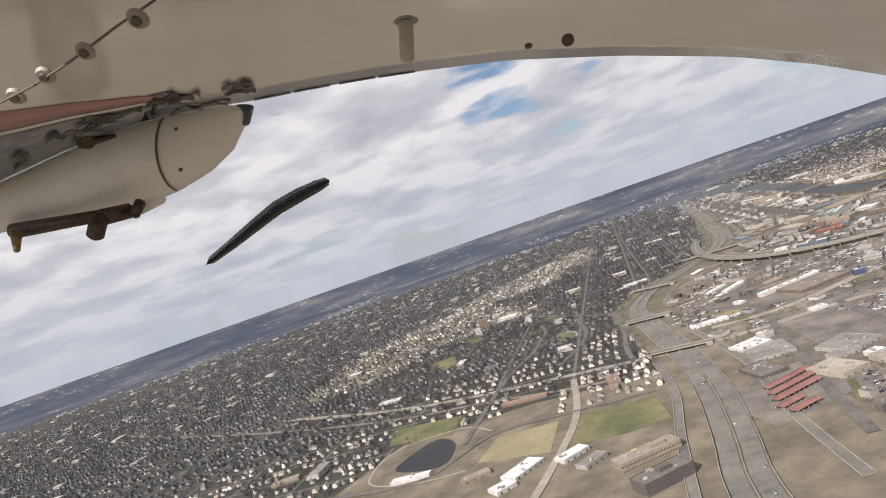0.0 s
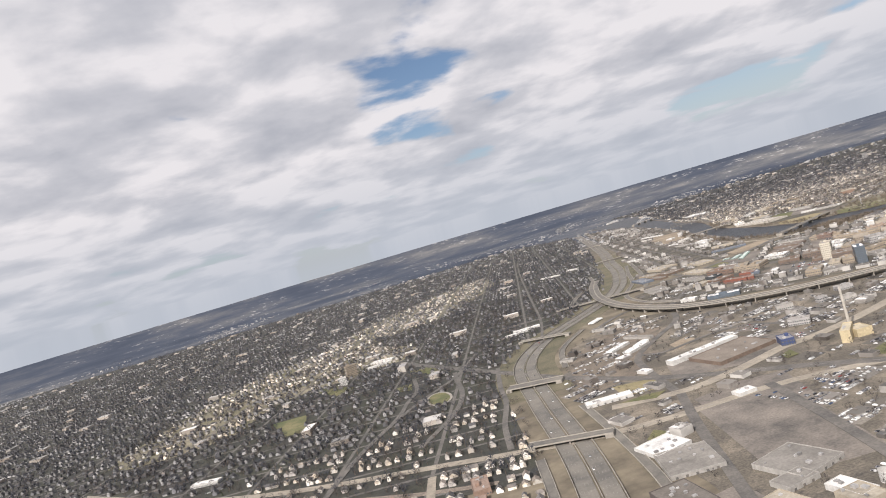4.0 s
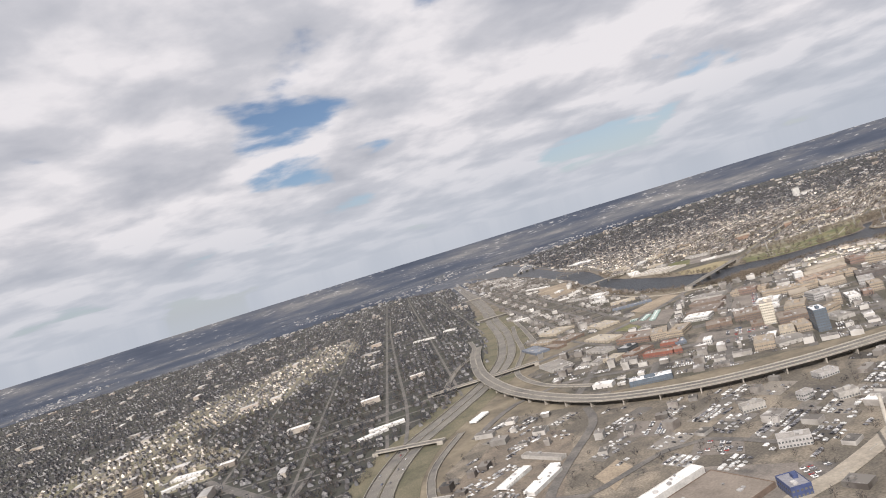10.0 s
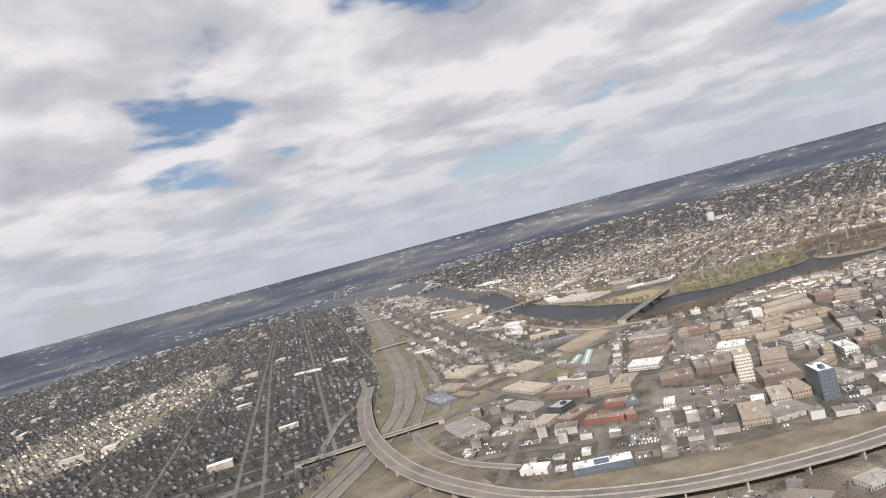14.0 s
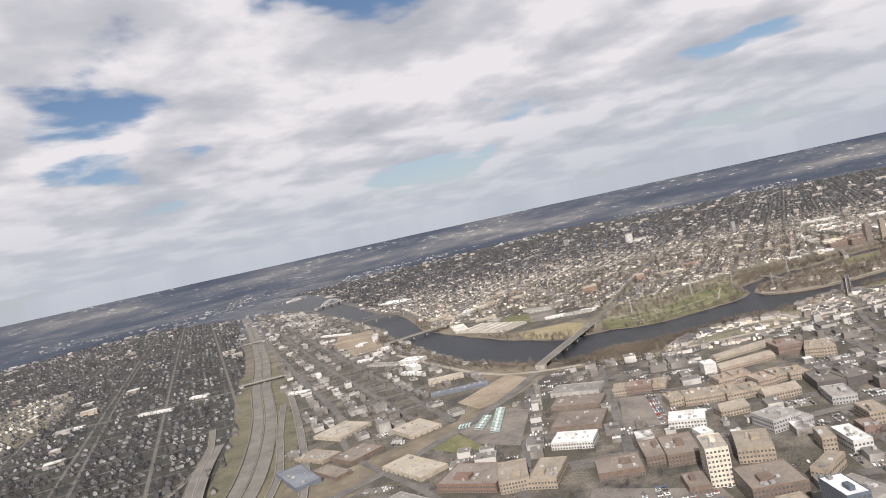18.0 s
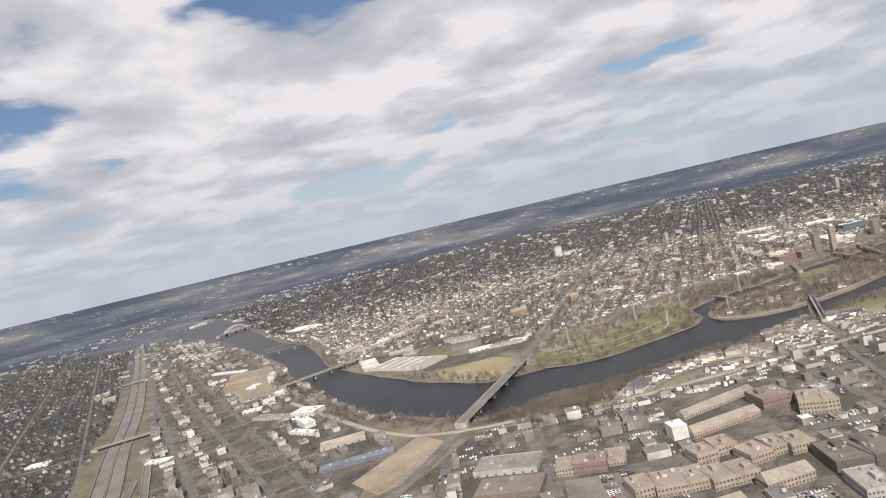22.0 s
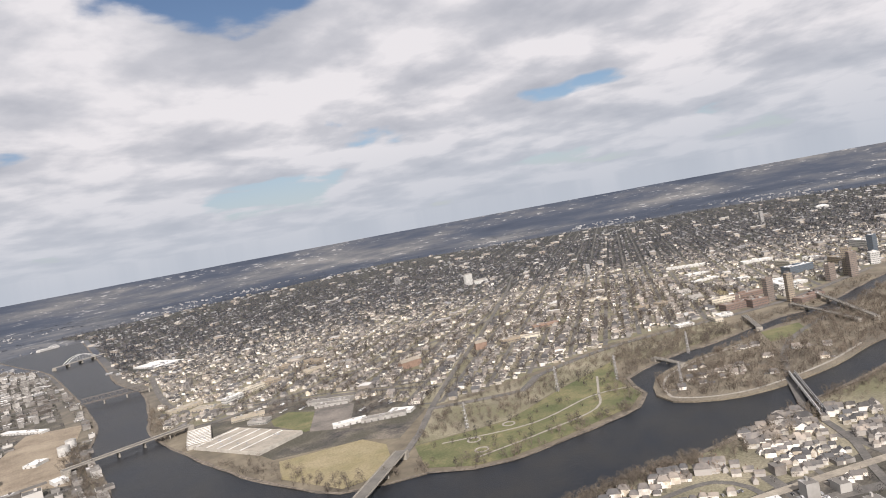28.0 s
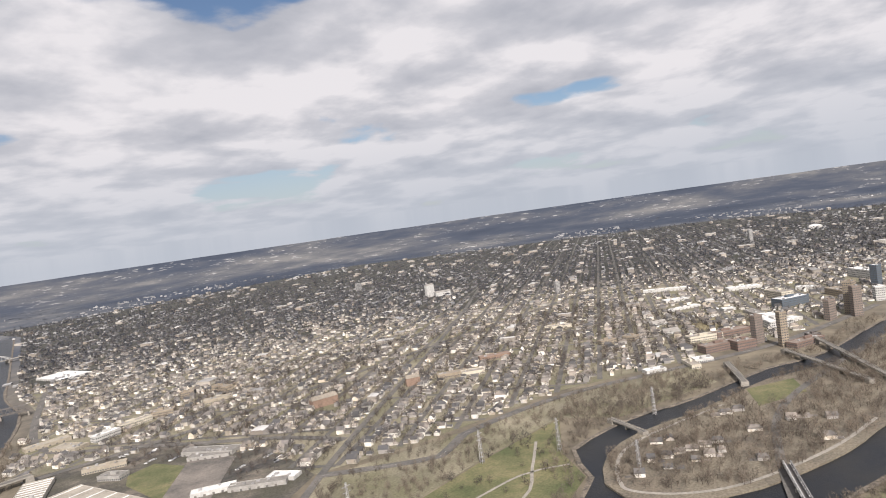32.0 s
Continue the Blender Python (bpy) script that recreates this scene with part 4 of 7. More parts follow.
block(1091, 1950, -33, 89, 18, 5, "bluegrey", "warehouse", "long low blue-grey warehouse")
block(1189, 2242, -70, 47, 31, 12, "white", "store", "bright white industrial hall near the river")
block(1127, 2144, -80, 52, 12, 8, "white", "store", "bright white low hall")
block(1154, 2296, -74, 81, 18, 6, "greywhite", "warehouse", "grey-roofed workshop near the river")
block(1166, 2400, -41, 35, 15, 6, "white", "warehouse", "white-roofed workshop")
block(1328, 2891, -71, 117, 15, 7, "white", "warehouse", "white shed of a gravel terminal")
block(976, 2310, -55, 41, 15, 6, "white", "store", "white-roofed shop on a side street")
block(1755, 3268, -83, 120, 72, 8, "white", "warehouse", "large white-roofed warehouse across the river")
block(1920, 4693, 17, 90, 25, 14, "white", "plant", "bright white plant building across the river")
block(1432, 2290, -83, 140, 74, 7, "ribbed", "factory", "large factory with ribbed light grey roof")
block(1418, 2398, -118, 96, 34, 6, "ribbed", "factory", "sawtooth factory roof of white ribs")
block(1054, 1663, -56, 57, 50, 10, "brownroof", "warehouse", "wide brown-roofed rail warehouse")
block(1102, 1711, -58, 62, 37, 10, "brownroof", "warehouse", "wide brown-roofed rail warehouse")
block(1140, 1749, -59, 64, 37, 10, "greywhite", "warehouse", "wide grey-roofed rail warehouse")
block(1005, 1623, -58, 44, 31, 12, "white", "office", "white office building with teal glass")
block(1152, 1686, -53, 15, 22, 14, "tan", "loft", "tan brick apartment building")
block(1165, 1667, -57, 28, 22, 16, "redbrick", "loft", "red brick apartment building")
block(1186, 1654, -58, 18, 22, 12, "tan", "loft", "tan brick apartment building")
block(1140, 1598, -34, 17, 22, 15, "tan", "apartment", "tan brick apartment house with flat roof")
block(1153, 1580, -46, 22, 25, 15, "tan", "apartment", "tan brick apartment house with flat roof")
block(1167, 1567, -43, 20, 25, 15, "tan", "apartment", "tan brick apartment house with flat roof")
block(1176, 1550, -36, 17, 25, 15, "tan", "apartment", "tan brick apartment house with flat roof")
block(1211, 1582, -32, 17, 20, 15, "pink", "apartment", "pinkish brick apartment house with flat roof")
block(1232, 1575, -37, 18, 20, 15, "pink", "apartment", "pinkish brick apartment house with flat roof")
block(1190, 1537, -36, 17, 22, 15, "tan", "apartment", "tan brick apartment house with flat roof")
block(1225, 1543, -29, 19, 22, 15, "pink", "apartment", "pinkish brick apartment house with flat roof")
block(1245, 1535, -32, 16, 22, 15, "tan", "apartment", "tan brick apartment house with flat roof")
block(1254, 1520, -39, 18, 22, 15, "tan", "apartment", "tan brick apartment house with flat roof")
block(1250, 1627, -37, 15, 18, 22, "white", "storage", "bright white windowless storage tower")
block(1334, 1631, -20, 93, 12, 8, "beige", "rowhouse", "long beige row of townhouses")
block(1285, 1599, -26, 75, 15, 9, "pink", "rowhouse", "long pinkish row of townhouses")
block(1351, 1582, -37, 29, 31, 18, "redbrick", "loft", "red brick loft building with dark roof")
block(1341, 1540, -64, 18, 27, 22, "tan", "loft", "tall tan loft building")
block(1347, 1527, -53, 12, 25, 22, "tan", "loft", "tall tan loft building")
block(1239, 1479, -46, 26, 37, 16, "dark", "apartment", "dark brick apartment block round a court")
block(1256, 1463, -34, 26, 37, 16, "dark", "apartment", "dark brick apartment block round a court")
block(1094, 1549, -55, 32, 25, 14, "white", "loft", "cream loft building with flat roof")
block(1070, 1515, -28, 13, 18, 10, "white", "shop", "low white-roofed building")
block(1117, 1467, -22, 30, 31, 20, "grey", "office", "light grey office block with window rows")
block(1127, 1451, -23, 12, 25, 16, "grey", "office", "light grey office wing")
block(1133, 1523, -32, 30, 17, 12, "tan", "rowhouse", "tan row of flats")
block(1191, 1504, -33, 39, 17, 12, "tan", "rowhouse", "tan row of flats")
block(996, 1451, -44, 18, 31, 32, "cream", "tower", "cream white ten-storey loft tower")
block(993, 1404, -39, 36, 37, 25, "brown", "loft", "large brown brick warehouse loft")
block(1053, 1453, -52, 26, 37, 22, "tan", "loft", "large tan brick loft with roof units")
block(946, 1372, -44, 17, 31, 16, "beige", "loft", "beige brick loft building")
block(968, 1368, -34, 17, 31, 16, "tan", "loft", "tan brick loft building")
block(970, 1337, -33, 16, 31, 30, "blueglass", "tower", "dark blue glass apartment tower with white roof")
block(931, 1386, -50, 13, 25, 8, "white", "shop", "low white-roofed building by a lot")
block(896, 1364, -45, 23, 37, 16, "tan", "loft", "tan brick warehouse loft")
block(977, 1459, -40, 16, 25, 10, "brown", "loft", "brown brick warehouse")
block(1024, 1508, -42, 27, 43, 18, "brown", "loft", "brown brick warehouse loft")
block(1011, 1529, -40, 17, 37, 14, "brown", "loft", "brown brick warehouse loft")
block(892, 1471, -47, 11, 18, 14, "white", "loft", "white painted brick building")
block(852, 1494, -32, 12, 25, 10, "red", "shop", "red painted warehouse")
block(886, 1531, -28, 17, 25, 9, "bluegrey", "shop", "blue-grey painted warehouse")
block(1041, 1384, -86, 11, 31, 18, "tan", "loft", "tan brick loft building")
block(1089, 1409, -48, 10, 22, 20, "tan", "loft", "tan brick loft building")
block(1099, 1392, -38, 14, 31, 18, "white", "loft", "loft building with white roof")
block(1158, 1400, -41, 16, 25, 20, "tan", "loft", "tan brick loft building")
block(1132, 1394, -43, 12, 18, 12, "redbrick", "loft", "red brick loft building")
block(1201, 1449, -47, 20, 31, 14, "grey", "loft", "grey-roofed loft building")
block(917, 1346, -22, 39, 37, 8, "greywhite", "warehouse", "low grey-roofed building by the viaduct")
block(973, 1537, -41, 36, 31, 12, "brown", "loft", "row of brown brick warehouses")
block(1020, 1352, -18, 25, 37, 9, "greywhite", "warehouse", "grey-roofed building beside the viaduct")
block(774, 2585, -43, 77, 12, 6, "white", "store", "long white-roofed store row")
block(867, 2606, -46, 43, 17, 7, "white", "store", "white-roofed store near the freeway")
block(640, 2693, -29, 28, 17, 7, "white", "store", "bright white-roofed store among houses")
block(2215, 1839, -28, 15, 10, 41, "darkbrown", "tower", "brown high-rise apartment tower")
block(2380, 1776, -24, 17, 10, 32, "darkbrown", "tower", "brown high-rise apartment tower")
block(2168, 1881, -34, 57, 20, 18, "redbrick", "apartment", "red brick apartment building by the river")
block(2753, 2986, -11, 29, 12, 38, "white", "church", "white church tower with low wings")
block(2769, 2947, -26, 51, 14, 12, "white", "church", "white church nave")
block(2724, 2492, -23, 13, 9, 33, "grey", "tower", "grey high-rise apartment tower")
block(2965, 3569, 8, 29, 9, 30, "grey", "tower", "grey high-rise apartment tower")
block(3709, 2284, -37, 14, 9, 48, "grey", "tower", "distant grey high-rise tower")
block(4087, 2158, -59, 48, 25, 18, "white", "dome", "white-domed sports hall")
block(1744, 2553, -26, 46, 16, 12, "beige", "school", "long beige school complex")
block(1565, 2555, 9, 39, 14, 15, "white", "apartment", "white apartment blocks")
block(1741, 2649, -14, 21, 12, 20, "tan", "apartment", "tan apartment tower")
block(1588, 2299, -50, 52, 25, 7, "greywhite", "warehouse", "grey-roofed warehouse with white walls")
block(1963, 2224, -39, 49, 14, 10, "tan", "school", "tan brick school")
block(2075, 2224, -38, 54, 14, 10, "orange", "school", "orange brick school")
block(2192, 2073, -30, 29, 12, 12, "tan", "apartment", "tan apartment building")
block(1906, 2256, -35, 22, 12, 12, "orange", "church", "orange brick church")
block(1785, 2323, -16, 40, 14, 12, "orange", "church", "tan brick church with steep roof")
block(2267, 1895, -36, 61, 18, 14, "redbrick", "apartment", "red brick flats")
block(2214, 1776, -25, 57, 18, 12, "redbrick", "apartment", "red brick flats by the park field")
block(57, 713, 28, 36, 18, 8, "white", "store", "white-roofed works building beside a vacant field")
block(71, 677, 35, 32, 16, 8, "greywhite", "warehouse", "grey-roofed works building beside a vacant field")
block(2, 720, 40, 47, 24, 7, "white", "warehouse", "white-roofed warehouse with a yard")
block(-24, 688, 26, 25, 20, 7, "white", "warehouse", "white-roofed warehouse")
block(119, 641, 12, 65, 22, 15, "tan", "apartment", "tan apartment block round a court")
block(114, 648, 3, 23, 12, 12, "yellow", "apartment", "pale yellow apartment wing")
block(115, 581, 17, 51, 24, 18, "dark", "apartment", "dark brick apartment building beside the freeway")
block(-130, 815, -16, 53, 12, 6, "white", "shed", "row of pale sheds")
block(-50, 747, 12, 34, 14, 7, "tan", "warehouse", "tan works building")
block(-336, 994, 2, 43, 16, 8, "tan", "school", "tan school building with flat roof")
block(154, 894, -13, 13, 20, 8, "orange", "apartment", "orange brick building among houses")
block(391, 681, 7, 23, 25, 10, "beige", "warehouse", "beige warehouse with pale roof")
block(376, 732, 11, 31, 20, 7, "greywhite", "warehouse", "grey warehouse with white walls")
block(14, 1762, 2, 16, 10, 18, "white", "tower", "white high-rise slab among houses")
block(-195, 1306, -22, 48, 14, 7, "white", "school", "white-roofed school beside the railway")
block(39, 985, -18, 71, 10, 7, "orange", "shop", "long orange brick shop row")
block(408, 1703, 10, 51, 14, 7, "white", "store", "white-roofed store beside the freeway")
block(99, 1870, 14, 58, 14, 8, "white", "store", "white-roofed store among houses")
block(662, 992, -9, 19, 25, 16, "yellow", "plant", "pale yellow energy plant building")
block(776, 1143, -23, 20, 12, 12, "greywhite", "office", "pale grey office beside the viaduct")
block(820, 1205, -12, 24, 14, 10, "grey", "office", "light grey office beside the viaduct")
block(716, 1206, -24, 24, 12, 12, "greywhite", "apartment", "pale grey row of flats")
block(758, 1176, -1, 14, 10, 14, "grey", "apartment", "pale grey apartment slab")
block(704, 1474, -51, 29, 16, 10, "white", "warehouse", "white warehouse beside the viaduct")
block(743, 1416, -36, 57, 20, 12, "blueglass", "office", "dark office block with white edge")
block(1525, 2183, -34, 46, 14, 8, "white", "store", "white-roofed works building by the field")
block(1555, 2146, -47, 61, 14, 8, "greywhite", "warehouse", "grey-roofed works building")
block(1503, 2403, -32, 51, 12, 10, "beige", "apartment", "beige apartment blocks")
block(1594, 2310, -64, 73, 20, 9, "greywhite", "warehouse", "grey flat-roofed warehouse")
block(1618, 2577, 2, 49, 14, 14, "cream", "apartment", "cream apartment complex")
block(1510, 2627, -5, 61, 20, 9, "beige", "warehouse", "beige warehouse")
block(2542, 1731, -59, 18, 14, 24, "white", "tower", "white office tower")
block(2712, 2189, -66, 100, 18, 12, "white", "store", "large white-roofed building")
block(2231, 1925, -43, 55, 18, 14, "cream", "apartment", "cream brick flats")
block(2199, 1800, -130, 9, 11, 49, "tan", "tower", "tall tan high-rise apartment tower by the river")
block(2409, 1744, -139, 11, 14, 48, "darkbrown", "tower", "dark brown high-rise tower near the riverside")
block(2435, 1756, -10, 18, 15, 52, "tan", "tower", "tan high-rise tower near the riverside")
block(2512, 1867, -33, 60, 27, 26, "blueglass", "office", "long blue glass office block")
block(2585, 1905, -131, 55, 25, 26, "cream", "office", "cream office block with brown side")
block(2181, 1851, -37, 31, 22, 22, "redbrick", "apartment", "red brick apartment block by the river road")
block(2346, 1856, -141, 75, 37, 20, "white", "office", "white-roofed office block with dark sides")
block(2699, 1758, -114, 14, 15, 40, "blueglass", "tower", "blue glass tower in the distance")
block(2808, 1795, -137, 71, 25, 30, "white", "office", "white office block in the distance")
block(2597, 1796, -135, 72, 27, 20, "tan", "office", "tan office block with flat roof")
block(2709, 2010, -53, 70, 27, 10, "white", "store", "row of bright white-roofed buildings")
block(2576, 2110, -44, 50, 25, 9, "white", "store", "bright white-roofed low building")
block(2486, 2059, -31, 74, 17, 7, "white", "store", "long white-roofed low building")
block(2077, 1887, -137, 36, 13, 9, "cream", "apartment", "white apartment row by the river road")
block(2104, 1882, -49, 26, 17, 9, "white", "apartment", "white apartment row by the river road")
block(2041, 1925, -38, 29, 15, 8, "white", "store", "long low white building by the river road")
block(2370, 1833, -26, 34, 20, 9, "white", "store", "white-roofed building with flat roof")
block(2246, 1773, -42, 16, 15, 14, "dark", "apartment", "dark apartment house by the river")
block(2683, 1879, -93, 35, 20, 10, "white", "warehouse", "white-roofed warehouse among trees")
block(2434, 1908, -140, 46, 20, 8, "greywhite", "warehouse", "grey-roofed low building")
block(2470, 1965, -49, 23, 17, 8, "white", "store", "white-roofed shop building")
block(2272, 1996, -44, 29, 15, 7, "white", "rowhouse", "white row of flats with low roof")
block(2338, 2046, -33, 28, 15, 7, "white", "rowhouse", "white row of flats with low roof")
block(2312, 2241, -58, 52, 15, 9, "cream", "warehouse", "long cream warehouse row among houses")
block(1979, 2195, -45, 36, 17, 10, "cream", "school", "long cream brick school building")
block(2218, 2043, -95, 23, 17, 14, "tan", "apartment", "tan apartment block among houses")
block(1493, 2355, -64, 32, 17, 9, "greywhite", "office", "small grey office with flat roof")
block(1791, 2618, -87, 43, 15, 16, "tan", "apartment", "tan apartment block among trees")
block(1666, 2582, -37, 34, 20, 14, "tan", "apartment", "tan brick apartment complex with flat roofs")
block(1518, 2564, -68, 49, 25, 8, "beige", "warehouse", "beige warehouse on the river bank")
block(1582, 2139, -67, 34, 17, 7, "white", "store", "white-roofed low store by a lot")
block(1263, 2603, -56, 22, 27, 8, "white", "warehouse", "white-roofed workshop by a street")
block(1247, 2452, -2, 18, 22, 9, "white", "store", "bright white hall with bluish side")
block(1151, 2180, -101, 40, 17, 14, "white", "plant", "bright white silo hall near the river")
block(112, 1918, -28, 60, 22, 7, "white", "store", "white-roofed store among houses and lawns")
block(34, 1850, 20, 26, 12, 26, "tan", "tower", "tan high-rise apartment slab among lawns")


# red-roofed market sheds: open halls on posts
FADED_RED = material("faded_red_metal", (0.205, 0.092, 0.080), 0.75, [(0.165, 0.075, 0.066), (0.25, 0.135, 0.118)], 5, fine=0.15)
for x, y, turn, L in ((301, 716, 19, 62), (296, 697, 19, 62), (291, 678, 19, 62), (270, 652, 19, 30), (275, 634, 19, 34)):
    th = thing("market_shed", pose(x, y, 0.2, 0, 0, turn), "long open market shed with a red gabled roof", "market shed", "market sheds")
    bm = bmesh.new()
    v = [bm.verts.new(c) for c in ((-L / 2, -6.5, 2.6), (L / 2, -6.5, 2.6), (L / 2, 6.5, 2.6), (-L / 2, 6.5, 2.6), (-L / 2, 0, 4.6), (L / 2, 0, 4.6))]
    for f in ((0, 1, 5, 4), (2, 3, 4, 5), (1, 2, 5), (3, 0, 4), (3, 2, 1, 0)):
        bm.faces.new([v[i] for i in f])
    part("roof", bm, FADED_RED, th, "faded red metal roof")
    part("ridge_vent", box_bm(L * 0.96, 0.8, 0.5, 4.5), FADED_RED, th)
    for k in range(int(L // 7) + 1):
        for s in (-1, 1):
            part("post", box_bm(0.35, 0.35, 2.7, 0, at=(-L / 2 + 1 + 7 * k, s * 5.6)), M["whitesteel"], th)
    FOOT.append((x, y, 20))
# chimney of the energy plant, tanks of the terminal
for x, y, r, h, mt, nm, lb, ct in ((664, 1008, 1.9, 58, "ribbed", "chimney_stack", "tall pale concrete chimney stack of a plant", "chimney"), (1302, 2600, 9, 14, "white", "storage_tank", "white cylindrical storage tank on sandy ground", "tank"), (1325, 2640, 8, 12, "white", "storage_tank", "white cylindrical storage tank on sandy ground", "tank"), (420, 690, 5, 9, "white", "storage_tank", "small white tank beside a warehouse", "tank")):
    th = thing(nm, pose(x, y, 0), lb, ct)
    bm = bmesh.new()
    bmesh.ops.create_cone(bm, cap_ends=True, segments=24, radius1=r, radius2=r * (0.7 if h > 40 else 1), depth=h, matrix=Matrix.Translation((0, 0, h / 2)))
    part("shell", bm, MW[mt], th)
    bm = bmesh.new()
    bmesh.ops.create_cone(bm, cap_ends=True, segments=24, radius1=r * (0.76 if h > 40 else 1.03), radius2=r * (0.76 if h > 40 else 0.3), depth=1.6, matrix=Matrix.Translation((0, 0, h + 0.8)))
    part("cap", bm, MW["greywhite"], th)
    FOOT.append((x, y, r))

# ---- light aircraft that carries the camera, hung and shaped to fit the starting view ----
plane = tagged(new("aircraft"), "white light aircraft with red stripe and oil-stained belly", "aircraft")
plane.matrix_basis = flown(*PATH[0][1:])
FOCUS = 784 / math.tan(radians(67.0) / 2)


def ahead_of(px, py, d):
    """A point at a pixel position and depth from the starting camera: right, up, back."""
    return Vector(((px - 784) / FOCUS * d, (441 - py) / FOCUS * d, -d))


def skin(grid, name, mat, label="", smooth=True, thick=0.004):
    bm = bmesh.new()
    vs = [[bm.verts.new(p) for p in row] for row in grid]
    for a, b in zip(vs, vs[1:]):
        for i in range(len(a) - 1):
            f = bm.faces.new((a[i], b[i], b[i + 1], a[i + 1]))
            f.smooth = smooth
    bmesh.ops.recalc_face_normals(bm, faces=bm.faces)
    if thick:
        bmesh.ops.solidify(bm, geom=bm.faces[:], thickness=thick)
    return part(name, bm, mat, plane, label)


A_WHITE = material("aircraft_white_paint", (0.84, 0.84, 0.85), 0.18, [(0.80, 0.79, 0.78), (0.70, 0.685, 0.665)], 0.35, fine=0.0)
A_WHITE.node_tree.nodes["Principled BSDF"].inputs["Coat Weight"].default_value = 1.0
A_WHITE.node_tree.nodes["Principled BSDF"].inputs["Coat IOR"].default_value = 1.8
A_WHITE.node_tree.nodes["Principled BSDF"].inputs["Coat Roughness"].default_value = 0.12
A_SCREW = material("screw_steel", (0.40, 0.37, 0.34), 0.5, [(0.30, 0.27, 0.24)], 0.05)
A_TUBE = material("drain_tube_paint", (0.50, 0.47, 0.43), 0.35, [(0.40, 0.37, 0.33)], 0.06)
A_COWL = material("aircraft_cowl_paint", (0.83, 0.82, 0.79), 0.2, [(0.76, 0.74, 0.70)], 0.3)
A_RED = material("aircraft_red_stripe", (0.46, 0.25, 0.28), 0.25, [(0.50, 0.28, 0.29)], 0.2)
A_REFLECT = material("aircraft_reflection_band", (0.20, 0.21, 0.27), 0.2, [(0.36, 0.36, 0.38)], 0.15)
A_OIL = material("oil_film", (0.045, 0.042, 0.045), 0.3, [(0.20, 0.19, 0.19)], 0.06, spread=(0.5, 0.6))
A_DARK = material("exhaust_steel", (0.06, 0.05, 0.045), 0.5, [(0.13, 0.09, 0.06)], 0.05, metal=0.6)
A_BRASS = material("drain_brass", (0.30, 0.22, 0.10), 0.5, [(0.20, 0.14, 0.06)], 0.05)
A_SEAM = material("panel_seam", (0.12, 0.10, 0.085), 0.7)

EDGE_LINE = [(-160, 395), (0, 318), (120, 262), (250, 214), (345, 192), (440, 177), (540, 157), (640, 139), (740, 124), (900, 104), (1100, 96), (1300, 98), (1450, 112), (1580, 133), (1760, 175)]


def edge_at(px):
    for (xa, ya), (xb, yb) in zip(EDGE_LINE, EDGE_LINE[1:]):
        if xa <= px <= xb:
            t = (px - xa) / (xb - xa)
            return ya + (yb - ya) * t
    return EDGE_LINE[-1][1]


def belly(px, t, lift=0.0):
    """Belly skin: t runs from the far lower edge (0) to behind the mount (1)."""
    y0 = edge_at(px)
    d = 1.75 - 1.25 * t
    y = y0 + (-260 - y0) * t ** 1.15
    return ahead_of(px, y, d) + Vector((0, 0.02 * math.sin(t * 3.0) - lift, 0))


cols = [-160 + 40 * k for k in range(49)]
skin([[belly(x, t / 14) for t in range(15)] for x in cols], "belly_skin", A_WHITE, "glossy off-white belly skin mirroring the ground")
skin([[belly(x, 0.0, 0.0) + Vector((0, k * 0.05, -k * 0.10)) for k in range(5)] for x in cols], "belly_edge", A_WHITE)
# red stripe, and a blue band that paints in a reflection, towards the nose
skin([[belly(x, t, 0.006) for t in (0.24 + 0.0 * x - (x + 160) * 0.00035, 0.32 - (x + 160) * 0.00048)] for x in range(-160, 345, 24)], "stripe", A_RED, "dark red painted stripe", thick=0.001)
skin([[belly(x, t, 0.007) for t in (0.235 - (x + 160) * 0.00034, 0.225 - (x + 160) * 0.00034)] for x in range(-160, 345, 24)], "stripe_border", A_COWL, "white pinstripe", thick=0.001)
# reflection on the belly, painted as a fixed blue-grey band
skin([[belly(x, t, 0.006) for t in (0.01, 0.12, 0.22 - (x + 160) * 0.00034)] for x in range(-160, 300, 24)], "blue_band", A_REFLECT, "blue-grey painted band", thick=0.001)
rr = random.Random(5)
for k in range(26):
    x = rr.uniform(20, 420)
    t = rr.uniform(0.005, 0.09)
    w = rr.uniform(14, 60)
    skin([[belly(x + q * w / 4, t + 0.012 * math.sin(q * 0.9) + o, 0.010) for o in (0, rr.uniform(0.008, 0.028))] for q in range(5)], "oil_streak", A_OIL, "black streak of oil", thick=0.001)
for x0 in (450, 520, 600, 670):
    skin([[belly(x0 + q * 16, 0.004 + o, 0.006) for o in (0, 0.012)] for q in range(5)], "oil_streak", A_OIL, "black streak of oil", thick=0.001)
seam = [(275, 0), (205, 48), (130, 105), (62, 150), (0, 182)]
for (xa, ya), (xb, yb) in zip(seam, seam[1:]):
    a, b = ahead_of(xa, ya, 1.02), ahead_of(xb, yb, 1.10)
    m = Matrix.Translation((a + b) / 2) @ (b - a).to_track_quat("X", "Z").to_matrix().to_4x4()
    part("panel_seam", box_bm((b - a).length, 0.003, 0.003, -0.0015), A_SEAM, plane, "dark panel seam", m)


def facing(px, py, d):
    """A frame at a point whose z looks down and back to the mount."""
    p = ahead_of(px, py, d)
    return Matrix.Translation(p) @ Vector((0, -0.75, 0.66)).to_track_quat("Z", "Y").to_matrix().to_4x4()


